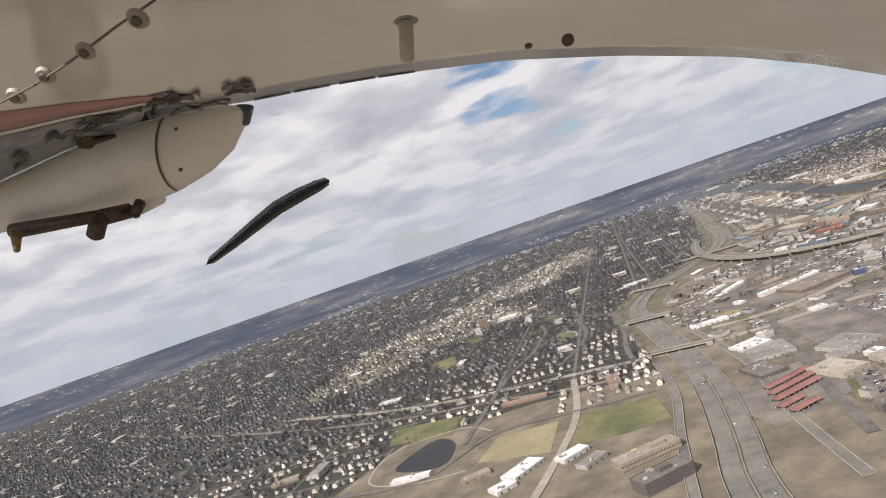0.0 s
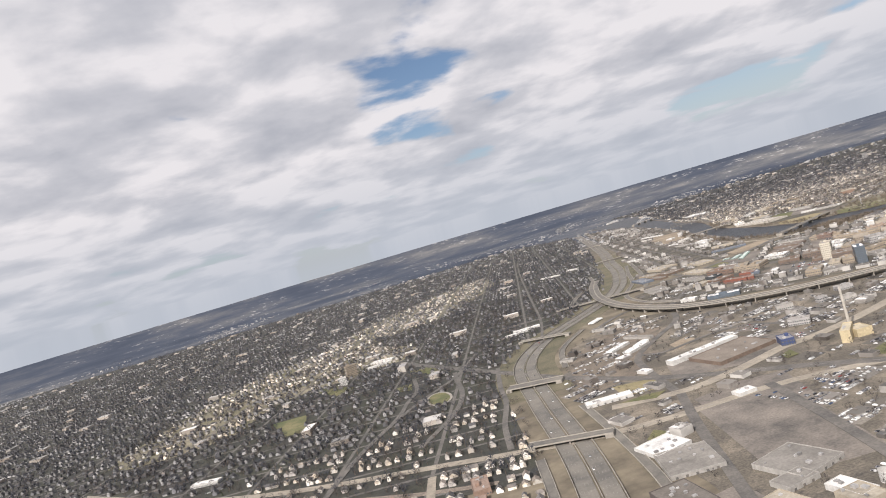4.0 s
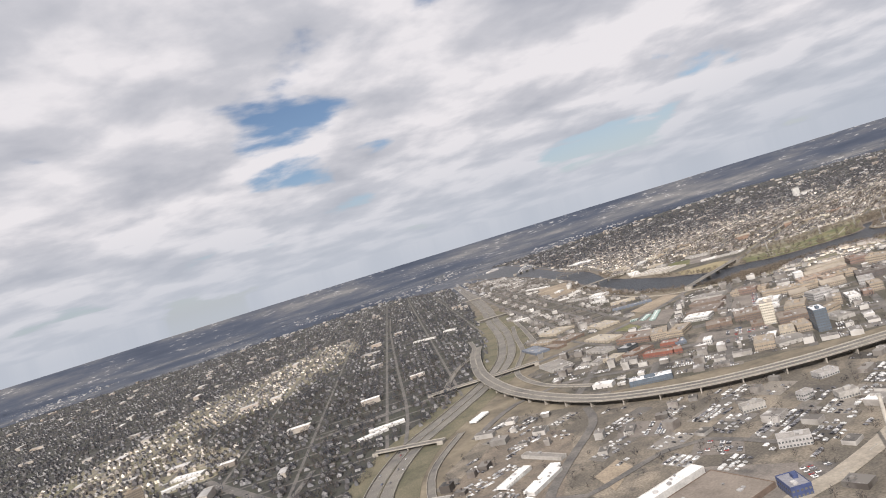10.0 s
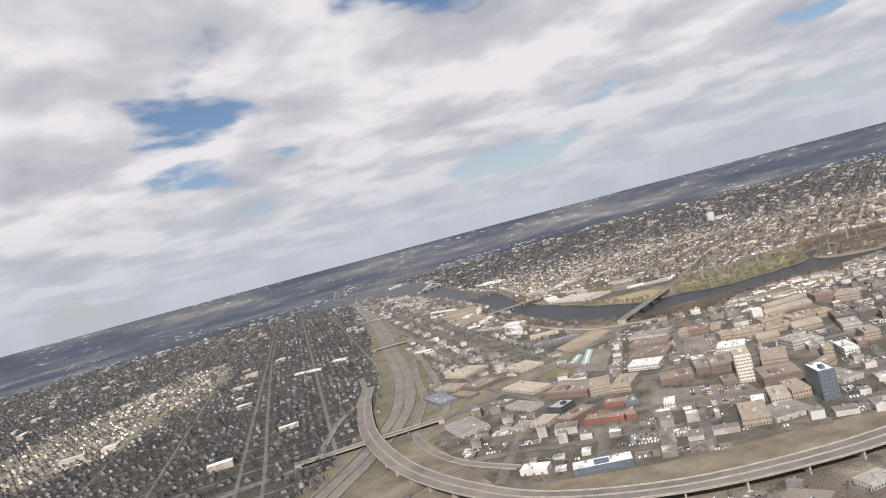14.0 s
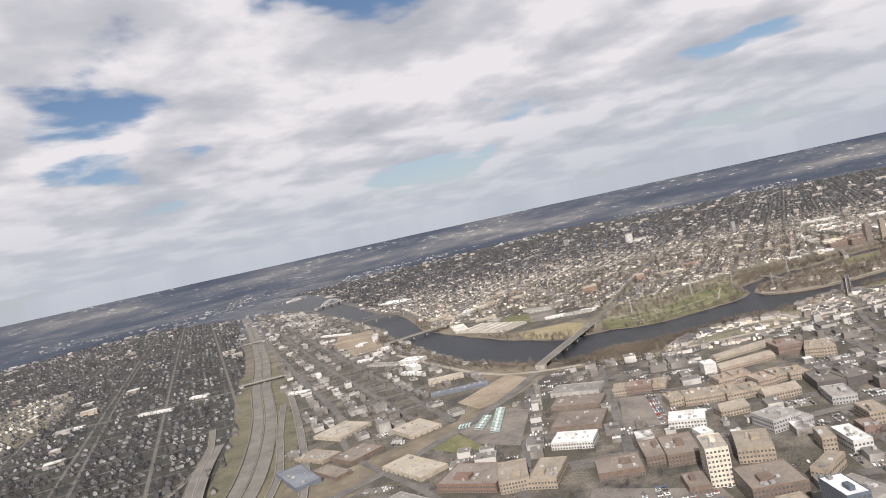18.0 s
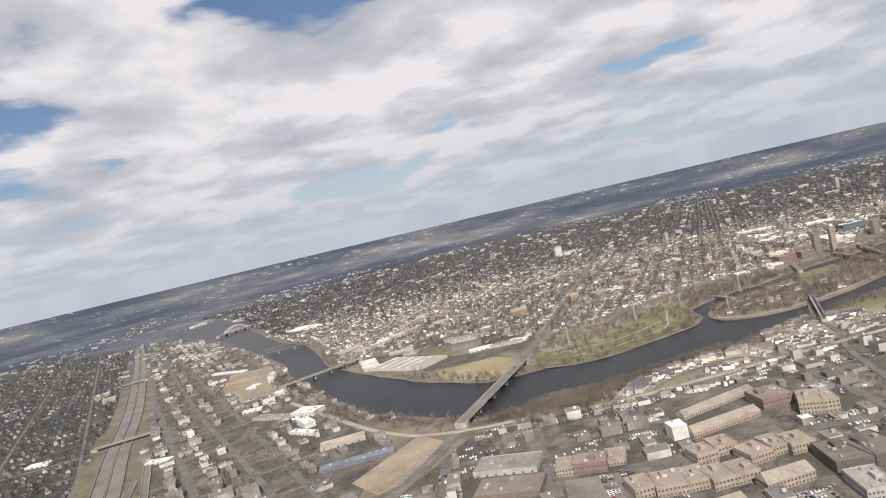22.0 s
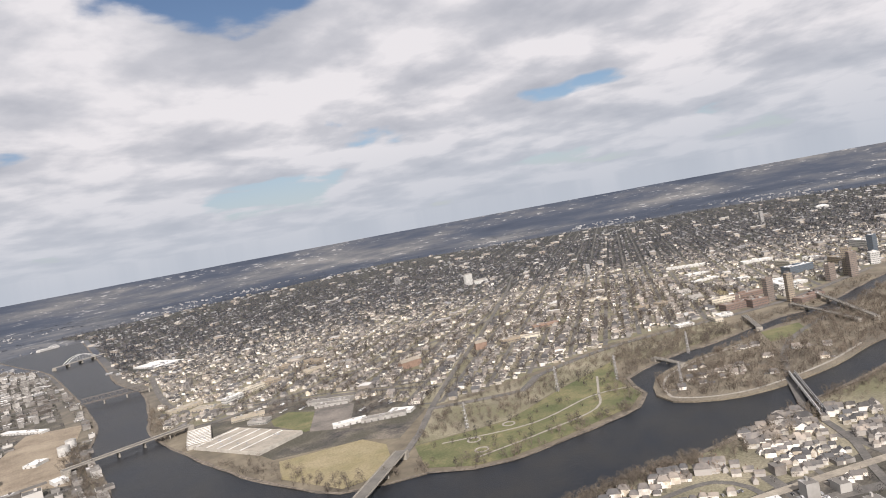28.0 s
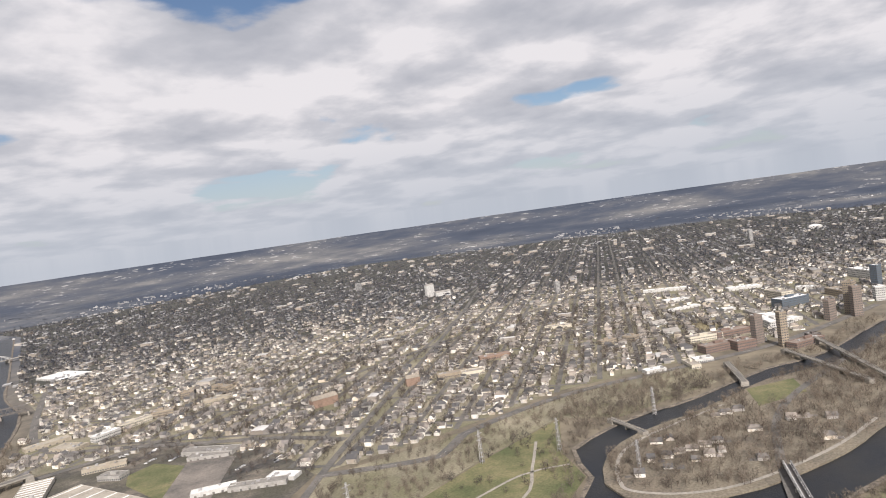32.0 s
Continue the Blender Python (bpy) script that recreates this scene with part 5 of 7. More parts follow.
for px, py, d, r in ((243, 35, 0.98, 0.017), (150, 92, 1.04, 0.016), (80, 135, 1.08, 0.016), (28, 172, 1.10, 0.016)):
    bm = bmesh.new()
    bmesh.ops.create_cone(bm, cap_ends=True, segments=20, radius1=r, radius2=r * 0.8, depth=0.006)
    sc = part("screw", bm, A_SCREW, plane, "countersunk screw with washer", facing(px, py, d))
    bm = bmesh.new()
    bmesh.ops.create_cone(bm, cap_ends=True, segments=14, radius1=r * 0.5, radius2=r * 0.42, depth=0.006, matrix=Matrix.Translation((0, 0, 0.005)))
    part("screw_head", bm, A_SEAM, sc, "dark slotted screw head")


def tube(px0, py0, px1, py1, d0, d1, r0, r1, name, mat, label, parent=None):
    a, b = ahead_of(px0, py0, d0), ahead_of(px1, py1, d1)
    bm = bmesh.new()
    bmesh.ops.create_cone(bm, cap_ends=True, segments=22, radius1=r0, radius2=r1, depth=(b - a).length)
    es = [e for e in bm.edges if len(e.link_faces) == 2 and e.calc_face_angle(0) > 1.0]
    bmesh.ops.bevel(bm, geom=es, offset=min(r0, r1) * 0.3, segments=3, affect="EDGES")
    for f in bm.faces:
        f.smooth = True
    m = Matrix.Translation((a + b) / 2) @ (b - a).to_track_quat("Z", "Y").to_matrix().to_4x4()
    return part(name, bm, mat, parent or plane, label, m)


tube(718, 38, 721, 109, 1.12, 1.12, 0.0125, 0.0125, "drain_tube", A_TUBE, "short pale drain tube")
tube(718, 33, 719, 43, 1.13, 1.13, 0.022, 0.020, "drain_collar", A_SCREW, "dark-rimmed collar")
tube(1004, 70, 1006, 72, 1.45, 1.46, 0.014, 0.014, "drain_hole", A_SEAM, "small dark drain hole")
tube(935, 78, 936, 86, 1.45, 1.45, 0.009, 0.008, "vent_stub", A_SEAM, "small grey vent stub")
# cowling: stations along the nose with top and bottom as pixel positions
STATIONS = [(-200, 420, 470), (-60, 352, 424), (40, 309, 404), (140, 264, 391), (230, 226, 372), (310, 203, 338), (365, 192, 305), (405, 187, 268), (428, 188, 228), (437, 196, 208)]
DEEP = 1.95
rows = []
for px, top, low in STATIONS:
    a, b = ahead_of(px, top, DEEP), ahead_of(px, low, DEEP)
    c, h = (a + b) / 2, (a - b).length / 2
    rows.append([c + Vector((0, h * math.cos(g), min(h, 0.13) * 1.3 * math.sin(g))) for g in [2 * math.pi * k / 28 for k in range(29)]])
skin(rows, "cowling", A_COWL, "rounded cream white engine cowling")
ring = []
for o in (0, 4):
    a, b = ahead_of(312 + o, 203, DEEP), ahead_of(312 + o, 337, DEEP)
    c, h = (a + b) / 2, (a - b).length / 2
    ring.append([c + Vector((0, (h + 0.003) * math.cos(g), (min(h, 0.13) * 1.3 + 0.003) * math.sin(g))) for g in [math.pi * k / 14 for k in range(15)]])
skin(ring, "cowl_seam", A_SEAM, "dark cowling seam", thick=0.001)
for px, py in ((311, 228), (319, 300)):
    tube(px, py, px + 1, py + 1, DEEP - 0.17, DEEP - 0.172, 0.006, 0.006, "cowl_rivet", A_SEAM, "small dark fastener")
tube(432, 188, 434, 222, DEEP, DEEP, 0.030, 0.012, "spinner_tip", material("spinner_blue", (0.05, 0.07, 0.13), 0.3, [(0.09, 0.10, 0.15)], 0.1), "dark blue spinner tip")
tube(250, 350, 292, 352, DEEP, DEEP + 0.05, 0.05, 0.012, "chin_scoop", A_COWL, "cream chin scoop")
tube(235, 372, 176, 386, DEEP - 0.10, DEEP - 0.16, 0.021, 0.023, "exhaust_pipe", A_DARK, "sooty exhaust pipe")
tube(176, 384, 168, 420, DEEP - 0.16, DEEP - 0.20, 0.024, 0.022, "exhaust_tip", A_DARK, "dark open exhaust tip")
tube(250, 356, 236, 384, DEEP - 0.12, DEEP - 0.14, 0.016, 0.014, "breather_tube", A_DARK, "dark breather tube")
tube(20, 410, 200, 378, DEEP - 0.08, DEEP - 0.12, 0.022, 0.016, "cowl_lip", A_DARK, "dark lower cowl lip")
tube(28, 410, 30, 446, DEEP - 0.12, DEEP - 0.14, 0.016, 0.008, "drain_fin", A_BRASS, "worn brass drain fin")
tube(150, 224, 152, 262, 1.72, 1.72, 0.019, 0.022, "vent_post", A_DARK, "dark blue vent post")
tube(150, 255, 205, 240, 1.72, 1.75, 0.010, 0.006, "vent_arm", A_DARK, "dark vent arm")
# one propeller blade at rest
bl = []
for px, py, w in ((375, 460, 2), (410, 433, 6), (450, 400, 10), (490, 368, 13), (530, 345, 13), (562, 329, 9), (578, 321, 3)):
    bl.append([ahead_of(px - w * 0.35, py - w * 0.45, 2.35), ahead_of(px, py, 2.33), ahead_of(px + w * 0.35, py + w * 0.45, 2.36)])
skin(bl, "propeller_blade", material("propeller_black", (0.012, 0.013, 0.016), 0.5, [(0.03, 0.03, 0.035)], 0.1), "black propeller blade at rest", thick=0.012)


# ---- houses, trees, cars ----
LINES = [(ln, w / 2 + 7) for ln, w, _ in ROADS.values()] + [(FREEWAY, 34), (VIADUCT, 17), (RAILWAY, 9)] + [(ln, 10) for ln in RAMPS]
foot = np.array(FOOT, float)


def clear(pts, gap, lines=True, river=True):
    ok = np.ones(len(pts), bool)
    if river:
        ok &= ~inside(pts, river_poly) | inside(pts, island)
        ok &= ~inside(pts, POND)
    if lines:
        for ln, g in LINES:
            ok &= far_from(pts, ln, g - 7 + gap)
    for x, y, r in foot:
        ok &= np.hypot(pts[:, 0] - x, pts[:, 1] - y) > r + gap * 0.6
    return ok


def house_shape(w, d, h, pitch, hip=False, wing=False):
    """A gabled house: walls (0) and roof (1)."""
    v = [(-w / 2, -d / 2, 0), (w / 2, -d / 2, 0), (w / 2, d / 2, 0), (-w / 2, d / 2, 0), (-w / 2, -d / 2, h), (w / 2, -d / 2, h), (w / 2, d / 2, h), (-w / 2, d / 2, h), (0, -d / 2, h + pitch), (0, d / 2, h + pitch)]
    t = [(0, 1, 5), (0, 5, 4), (1, 2, 6), (1, 6, 5), (2, 3, 7), (2, 7, 6), (3, 0, 4), (3, 4, 7), (4, 5, 8), (6, 7, 9)]
    i = [0] * 10
    o = 0.5
    k = len(v)
    g = d * 0.22 if hip else -0.4
    v += [(-w / 2 - o, -d / 2 - o, h - 0.25), (-w / 2 - o, d / 2 + o, h - 0.25), (w / 2 + o, -d / 2 - o, h - 0.25), (w / 2 + o, d / 2 + o, h - 0.25), (0, -d / 2 + g, h + pitch + 0.12), (0, d / 2 - g, h + pitch + 0.12)]
    t += [(k, k + 4, k + 5), (k, k + 5, k + 1), (k + 2, k + 3, k + 5), (k + 2, k + 5, k + 4)]
    i += [1] * 4
    if hip:
        t += [(k, k + 2, k + 4), (k + 3, k + 1, k + 5)]
        i += [1] * 2
    if wing:
        v2, t2, i2 = house_shape(w * 0.55, d * 0.5, h * 0.62, pitch * 0.55)
        n = len(v)
        v2 = v2 + np.array([w * 0.5, -d * 0.3, 0])
        v = np.concatenate([np.array(v, float), v2])
        t = np.concatenate([np.array(t), t2 + n])
        i = np.concatenate([np.array(i), i2])
    return np.array(v, float), np.array(t), np.array(i)


HOUSES = [house_shape(8, 11, 5.2, 3.2), house_shape(7.5, 10, 5.0, 2.4, True), house_shape(9, 12, 4.2, 2.6, False, True), house_shape(8.5, 13, 6.0, 2.8, True, True)]
FLATS = [house_shape(16, 26, 7.5, 0.4, True), house_shape(20, 20, 6, 0.3, True), house_shape(13, 34, 9, 0.4, True)]


def limb_shape(n_twigs, seed, limbs=5, stout=1.0):
    """A bare deciduous tree of unit width and height: tapered trunk, limbs and a hazy crown of thin twigs."""
    r = np.random.default_rng(seed)
    v, t, i = [], [], []

    def stick(a, b, wa, wb, mat):
        a, b = np.array(a), np.array(b)
        d = b - a
        s = np.cross(d, r.normal(size=3))
        s /= np.linalg.norm(s) + 1e-9
        s2 = np.cross(d, s)
        s2 /= np.linalg.norm(s2) + 1e-9
        k = len(v)
        for c, w in ((a, wa), (b, wb)):
            for q in range(3):
                g = 2 * math.pi * q / 3
                v.append(c + w * (math.cos(g) * s + math.sin(g) * s2))
        for q in range(3):
            p = (q + 1) % 3
            t.extend([(k + q, k + p, k + 3 + p), (k + q, k + 3 + p, k + 3 + q)])
            i.extend([mat, mat])

    stick((0, 0, 0), (0, 0, 0.45), 0.035, 0.02, 0)
    for k in range(limbs):
        g = r.uniform(0, 6.28)
        e = (0.33 * math.cos(g), 0.33 * math.sin(g), r.uniform(0.6, 0.9))
        stick((0, 0, r.uniform(0.25, 0.45)), e, 0.016, 0.006, 0)
    for k in range(n_twigs):
        g, u = r.uniform(0, 6.28), r.uniform(0.1, 1) ** 0.5
        z = r.uniform(0.28, 1.0)
        wide = 0.5 * math.sin(math.pi * min(1, (z - 0.18) / 0.86)) ** 0.6 * r.uniform(0.8, 1.12)
        c = np.array((wide * u * math.cos(g), wide * u * math.sin(g), z))
        d = np.array((math.cos(g) * u, math.sin(g) * u, 0.7)) + r.normal(size=3) * 0.45
        d /= np.linalg.norm(d)
        s = np.cross(d, r.normal(size=3))
        s /= np.linalg.norm(s)
        L, w = r.uniform(0.10, 0.22) * stout, r.uniform(0.018, 0.040) * stout
        k0 = len(v)
        v.extend([c - d * L * 0.5 - s * w * 0.5, c - d * L * 0.5 + s * w * 0.5, c + d * L * 0.6 + s * w * 0.3 * r.uniform(-1, 1)])
        t.append((k0, k0 + 1, k0 + 2))
        i.append(1)
    return np.array(v), np.array(t), np.array(i)


TREES = [limb_shape(64, 11 + k, 4, 1.3) for k in range(5)]
FAR_TREES = [limb_shape(34, 31 + k, 1, 1.75) for k in range(5)]
TUFTS = [limb_shape(17, 71 + k, 0, 2.3) for k in range(6)]


def pine_shape(seed):
    r = np.random.default_rng(seed)
    v, t = [(0.03, 0, 0), (-0.03, 0.03, 0), (-0.03, -0.03, 0), (0, 0, 0.9)], [(0, 1, 3), (1, 2, 3), (2, 0, 3)]
    for k in range(46):
        z = r.uniform(0.12, 0.98)
        w = 0.5 * (1.05 - z) * r.uniform(0.8, 1.15)
        g = r.uniform(0, 6.28)
        n = len(v)
        v += [(0.03 * math.cos(g), 0.03 * math.sin(g), z + 0.1), (w * math.cos(g - 0.35), w * math.sin(g - 0.35), z - 0.05), (w * math.cos(g + 0.35), w * math.sin(g + 0.35), z - 0.07)]
        t.append((n, n + 1, n + 2))
    return np.array(v, float), np.array(t), np.zeros(len(t), int)


PINES = [pine_shape(3), pine_shape(4)]


def lots(poly, turn, gx, gy, keep, jitter=2.0, gap=12.0):
    """Places along streets: rows of lots at that turn, with a street after every few rows."""
    P = np.array(poly, float)
    c = P.mean(0)
    R = np.hypot(*(P - c).T).max()
    u = np.arange(-R, R, gx)
    rows, y, k = [], -R, 0
    while y < R:
        rows.append(y)
        k += 1
        y += gy + (gap if k % 2 == 0 else 0)
    U, W = np.meshgrid(u, rows)
    cross = (np.round(U / gx) % 10) == 0
    pts = np.stack([U.ravel(), W.ravel()], 1)[~cross.ravel()]
    pts += rng.normal(0, jitter * 0.4, pts.shape)
    a = math.radians(turn)
    pts = np.stack([c[0] + math.cos(a) * pts[:, 0] - math.sin(a) * pts[:, 1], c[1] + math.sin(a) * pts[:, 0] + math.cos(a) * pts[:, 1]], 1)
    pts = pts[rng.random(len(pts)) < keep]
    return pts[inside(pts, [tuple(p) for p in poly])]


OPEN = [[(-46, 793), (-15, 862), (66, 843), (38, 746)], [(55, 749), (95, 835), (184, 813), (173, 721), (115, 724)], [(-175, 1000), (-171, 1081), (-56, 1030), (-76, 945)], [(-129, 1591), (-60, 1576), (-54, 1440), (-89, 1452)], oval,
        [(1365, 1985), (1450, 1975), (1490, 2062), (1490, 2240), (1380, 2450), (1340, 2110)], [(1505, 2344), (1541, 2351), (1600, 2271), (1523, 2160), (1484, 2229), (1488, 2311)], [(1485, 2019), (1582, 1956), (1701, 1958), (1832, 1950), (1740, 1890), (1700, 1842), (1655, 1832), (1552, 1860), (1490, 1885), (1460, 1910), (1440, 1960)],
        [(1982, 1794), (2046, 1750), (1988, 1717), (1916, 1757)], [(920, 1800), (1070, 1805), (1070, 1755), (976, 1670), (920, 1730)], [(1040, 1900), (1175, 1940), (1175, 1884), (1100, 1825), (1035, 1835)], [(1055, 1605), (1134, 1680), (1174, 1632), (1085, 1553)], [(865, 1484), (933, 1541), (990, 1440), (956, 1390), (890, 1436)], [(405, 955), (510, 895), (465, 725), (365, 740)],
        [(465, 1120), (590, 1155), (645, 1080), (560, 1005), (445, 1060)], [(1250, 2420), (1295, 2560), (1395, 2790), (1320, 2860), (1230, 2700), (1190, 2500)], [(225, 745), (350, 765), (360, 640), (235, 600)], [(1200, 1935), (1260, 1900), (1480, 2000), (1450, 2040)]]


def not_open(pts):
    ok = np.ones(len(pts), bool)
    for p in OPEN:
        ok &= ~inside(pts, [tuple(q) for q in p])
    return ok


fw = [(p.x, p.y) for p in FREEWAY]
WEST_SIDE = [(-3600, 5200), (-3600, 2200), (-700, 700), (-260, 820), (-150, 980), (40, 960), (230, 900)] + [(x - 45, y) for x, y in fw if y > 900] + [(1300, 5200)]
MID_SIDE = [(x + 45, y) for x, y in fw if y > 1900] + [(1640, 3900)] + [(p.x - 12, p.y) for p in reversed(west) if 1950 < p.y < 3800] + [(1150, 1960), (1000, 1830), (800, 1830)]
EAST_SIDE = [(p.x + 25, p.y) for p in reversed(east) if p.y > 2480] + [(2100, 5200), (4200, 5000), (5200, 2900), (5000, 900), (2700, 1680), (2250, 1820), (1930, 2010), (1720, 2060), (1600, 2110), (1620, 2250), (1560, 2420)]
NORTH_LOOP = [(660, 1470), (780, 1370), (960, 1270), (1250, 1160), (1900, 900), (2300, 1300), (1750, 1560), (1540, 1640), (1280, 1770), (1200, 1860), (1000, 1800), (830, 1760), (690, 1700)]
SOUTH_SIDE = [(290, 420), (700, 420), (900, 700), (1150, 1000), (900, 1220), (700, 1330), (640, 1440), (560, 1520), (430, 1400), (340, 1180), (320, 980), (330, 780)]
SUN_PATCHES = [[(-109, 2118), (-59, 2423), (139, 2919), (620, 3400), (640, 2950), (318, 2408), (95, 2329), (208, 1971), (154, 1847), (68, 1844)], [(-468, 1669), (-404, 1969), (-280, 2285), (-66, 2465), (60, 2200), (88, 1848), (-127, 1807), (-210, 1594), (-328, 1586)]]


def cleared(pts):
    """Sunlit gaps in the cloud shade, painted in with few trees and pale bare lots."""
    hit = np.zeros(len(pts), bool)
    wob = pts + 45 * np.array([(noise.noise((x * 0.008, y * 0.008, 1)), noise.noise((x * 0.008, y * 0.008, 7))) for x, y in pts])
    for p in SUN_PATCHES:
        hit |= inside(wob, p)
    return hit


h_west = lots(WEST_SIDE, -14, 13.5, 25, 0.86, 4)
h_east = lots(EAST_SIDE, 28, 12.5, 22, 0.82, 4)
h_isle = lots([(1700, 1800), (1760, 1830), (1900, 1790), (1960, 1740), (1900, 1660), (1740, 1715)], -30, 15, 22, 0.5)
TOWN_LOOP = curve([(1282, 1706), (1310, 1723), (1364, 1745), (1407, 1745), (1446, 1732), (1484, 1714), (1519, 1687), (1504, 1648)], 8.5)
INNER_LOOP = curve([(1330, 1694), (1372, 1699), (1425, 1690), (1462, 1668), (1473, 1640), (1430, 1645), (1385, 1656), (1345, 1674)], 8.5)
h_town = np.array([(p.x + n.x * o, p.y + n.y * o) for ln, offs in ((TOWN_LOOP, (-5.5, 7.5)), (INNER_LOOP, (-5.5, 5.5))) for p, n in zip(ln, normals(ln)) for o in offs])
h_town = h_town[rng.random(len(h_town)) < 0.86]
h_town = np.concatenate([h_town, lots([(1590, 1692), (1655, 1675), (1700, 1600), (1616, 1560), (1535, 1580), (1490, 1614)], -25, 7.5, 9.5, 0.95, 0.6, gap=5)])
for nm, pts, w in (("road_townhouses", [(1258, 1684), (1300, 1700), (1350, 1722), (1400, 1724), (1450, 1708), (1492, 1680), (1484, 1642), (1440, 1630), (1380, 1640), (1310, 1668)], 6), ("road_townhouse_row", [(1520, 1602), (1560, 1630), (1640, 1655)], 5)):
    setting(nm, ribbon(curve(pts, 10), w, 0.42, 0.2), M["asphalt"], "narrow curving street between white townhouses", "road")
near_w = lots([(60, 870), (220, 830), (235, 960), (110, 1010)], -14, 13, 20, 0.9)
houses = np.concatenate([h_west, h_east, h_isle, h_town, near_w])
reach_h = np.hypot(houses[:, 0] - CX, houses[:, 1] - CY) + rng.normal(0, 110, len(houses))
thin = np.where(houses[:, 0] > 1350 + 0.27 * np.maximum(houses[:, 1] - 2500, 0), np.interp(reach_h, [2450, 3200, 4000], [1.0, 0.5, 0.25]), np.where(cleared(houses), 1.0, np.interp(reach_h, [1200, 2400, 3600], [0.85, 0.62, 0.35])))
houses = houses[rng.random(len(houses)) < thin]
houses = houses[clear(houses, 6) & not_open(houses)]
houses = houses[(np.hypot(houses[:, 0] - CX, houses[:, 1] - CY) < 4300 + rng.normal(0, 350, len(houses)))]
turns = np.where(houses[:, 0] > 1350, radians(28), radians(-14)) + rng.choice([0, math.pi / 2], len(houses), p=[0.8, 0.2]) + rng.normal(0, 0.03, len(houses))
hz = ground_height(houses[:, 0], houses[:, 1]) - 0.2
near = np.zeros(len(houses), bool)
cand = np.where((houses[:, 1] < 1730) & (houses[:, 0] > 1280) & (houses[:, 0] < 1720) | ((houses[:, 0] > -150) & (houses[:, 0] < 330) & (houses[:, 1] < 1240)) | ((houses[:, 0] > 1270) & (houses[:, 0] < 1960) & (houses[:, 1] < 1850)))[0]
near[cand[:240]] = True
town = inside(houses, [(1285, 1709), (1353, 1732), (1448, 1712), (1620, 1650), (1700, 1590), (1600, 1480), (1463, 1600), (1386, 1640), (1307, 1672)])
rows = np.c_[houses, hz, turns, np.where(houses[:, 0] > 1350, 1.08, 0.88) * rng.uniform(0.62, 1.0, len(houses)), np.where(houses[:, 0] > 1350, 1.15, 1.0) * rng.uniform(0.7, 1.05, len(houses))]
# west and far houses take the darker copies, as if under cloud
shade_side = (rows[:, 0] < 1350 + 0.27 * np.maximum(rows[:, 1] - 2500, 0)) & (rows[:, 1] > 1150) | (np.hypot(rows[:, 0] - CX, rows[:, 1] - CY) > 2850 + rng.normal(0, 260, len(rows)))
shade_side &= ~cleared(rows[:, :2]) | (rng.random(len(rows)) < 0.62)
rows[town, 4] *= 0.66
rows[town, 5] *= 0.8
scatter("houses_east", HOUSES, rows[~near & ~shade_side], [M["hwall"], M["hroof"]], "many small pale houses with dark roofs on city lots", "houses")
scatter("houses_west", HOUSES, rows[~near & shade_side], [M["wsiding"], M["wshingle"]], "many small houses in shade-darkened colours under bare trees", "houses")
# back yards and garages of the nearer sunlit houses
close = (rows[:, 0] > 1350) & (np.hypot(rows[:, 0] - CX, rows[:, 1] - CY) < 2900) & ~town
yrows = rows[close].copy()
yrows[:, 2], yrows[:, 3] = 0.15, radians(28)
yrows[:, 4], yrows[:, 5] = rng.uniform(0.75, 1.1, len(yrows)), 1.0
YARD = [(np.array([(-5, -9, 0), (5, -9, 0), (5, 9, 0), (-5, 9, 0)], float), np.array([(0, 1, 2), (0, 2, 3)]), np.zeros(2, int)), (np.array([(-4.5, -6, 0), (4.5, -6, 0), (4.5, 11, 0), (-4.5, 11, 0)], float), np.array([(0, 1, 2), (0, 2, 3)]), np.zeros(2, int))]
scatter("back_yards", YARD, yrows, [M["lawnmix"]], "small lawns and bare back yards between houses", "yards")
grows = rows[close & (rng.random(len(rows)) < 0.62)].copy()
back = rng.choice([-1, 1], len(grows)) * rng.uniform(8.5, 10.5, len(grows))
grows[:, 0] += -math.sin(radians(28)) * back
grows[:, 1] += math.cos(radians(28)) * back
grows[:, 4], grows[:, 5] = rng.uniform(0.8, 1.15, len(grows)), rng.uniform(0.8, 1.1, len(grows))
grows = grows[clear(grows[:, :2], 4) & not_open(grows[:, :2])]
scatter("garages", [house_shape(4.6, 5.6, 2.4, 1.3), house_shape(6.2, 5.8, 2.5, 1.5, True)], grows, [M["hwall"], M["hroof"]], "many small garages behind the houses", "garages")
house_bits = []
for v, t, i in HOUSES:
    w = sub_mesh("wall", v, [q for q, k in zip(t, i) if k == 0], M["hwall"])
    r = sub_mesh("roof", v, [q for q, k in zip(t, i) if k == 1], M["hroof"])
    house_bits.append((w, r))
for x, y, z, a, sx, sz in rows[near]:
    w, r = house_bits[int(rng.integers(0, 4))]
    th = thing("house", Matrix.Translation((x, y, z)) @ Matrix.Rotation(a, 4, "Z") @ Matrix.Diagonal((sx, sx, sz, 1)), "small pale house with a dark shingled roof", "house", "neighbourhood houses")
    part("wall", w, M["hwall"], th)
    part("roof", r, M["hroof"], th)
    part("chimney", box_bm(0.8, 0.8, 2.4, 6.4, at=(1.2, 1.5)), MW["brick"], th)

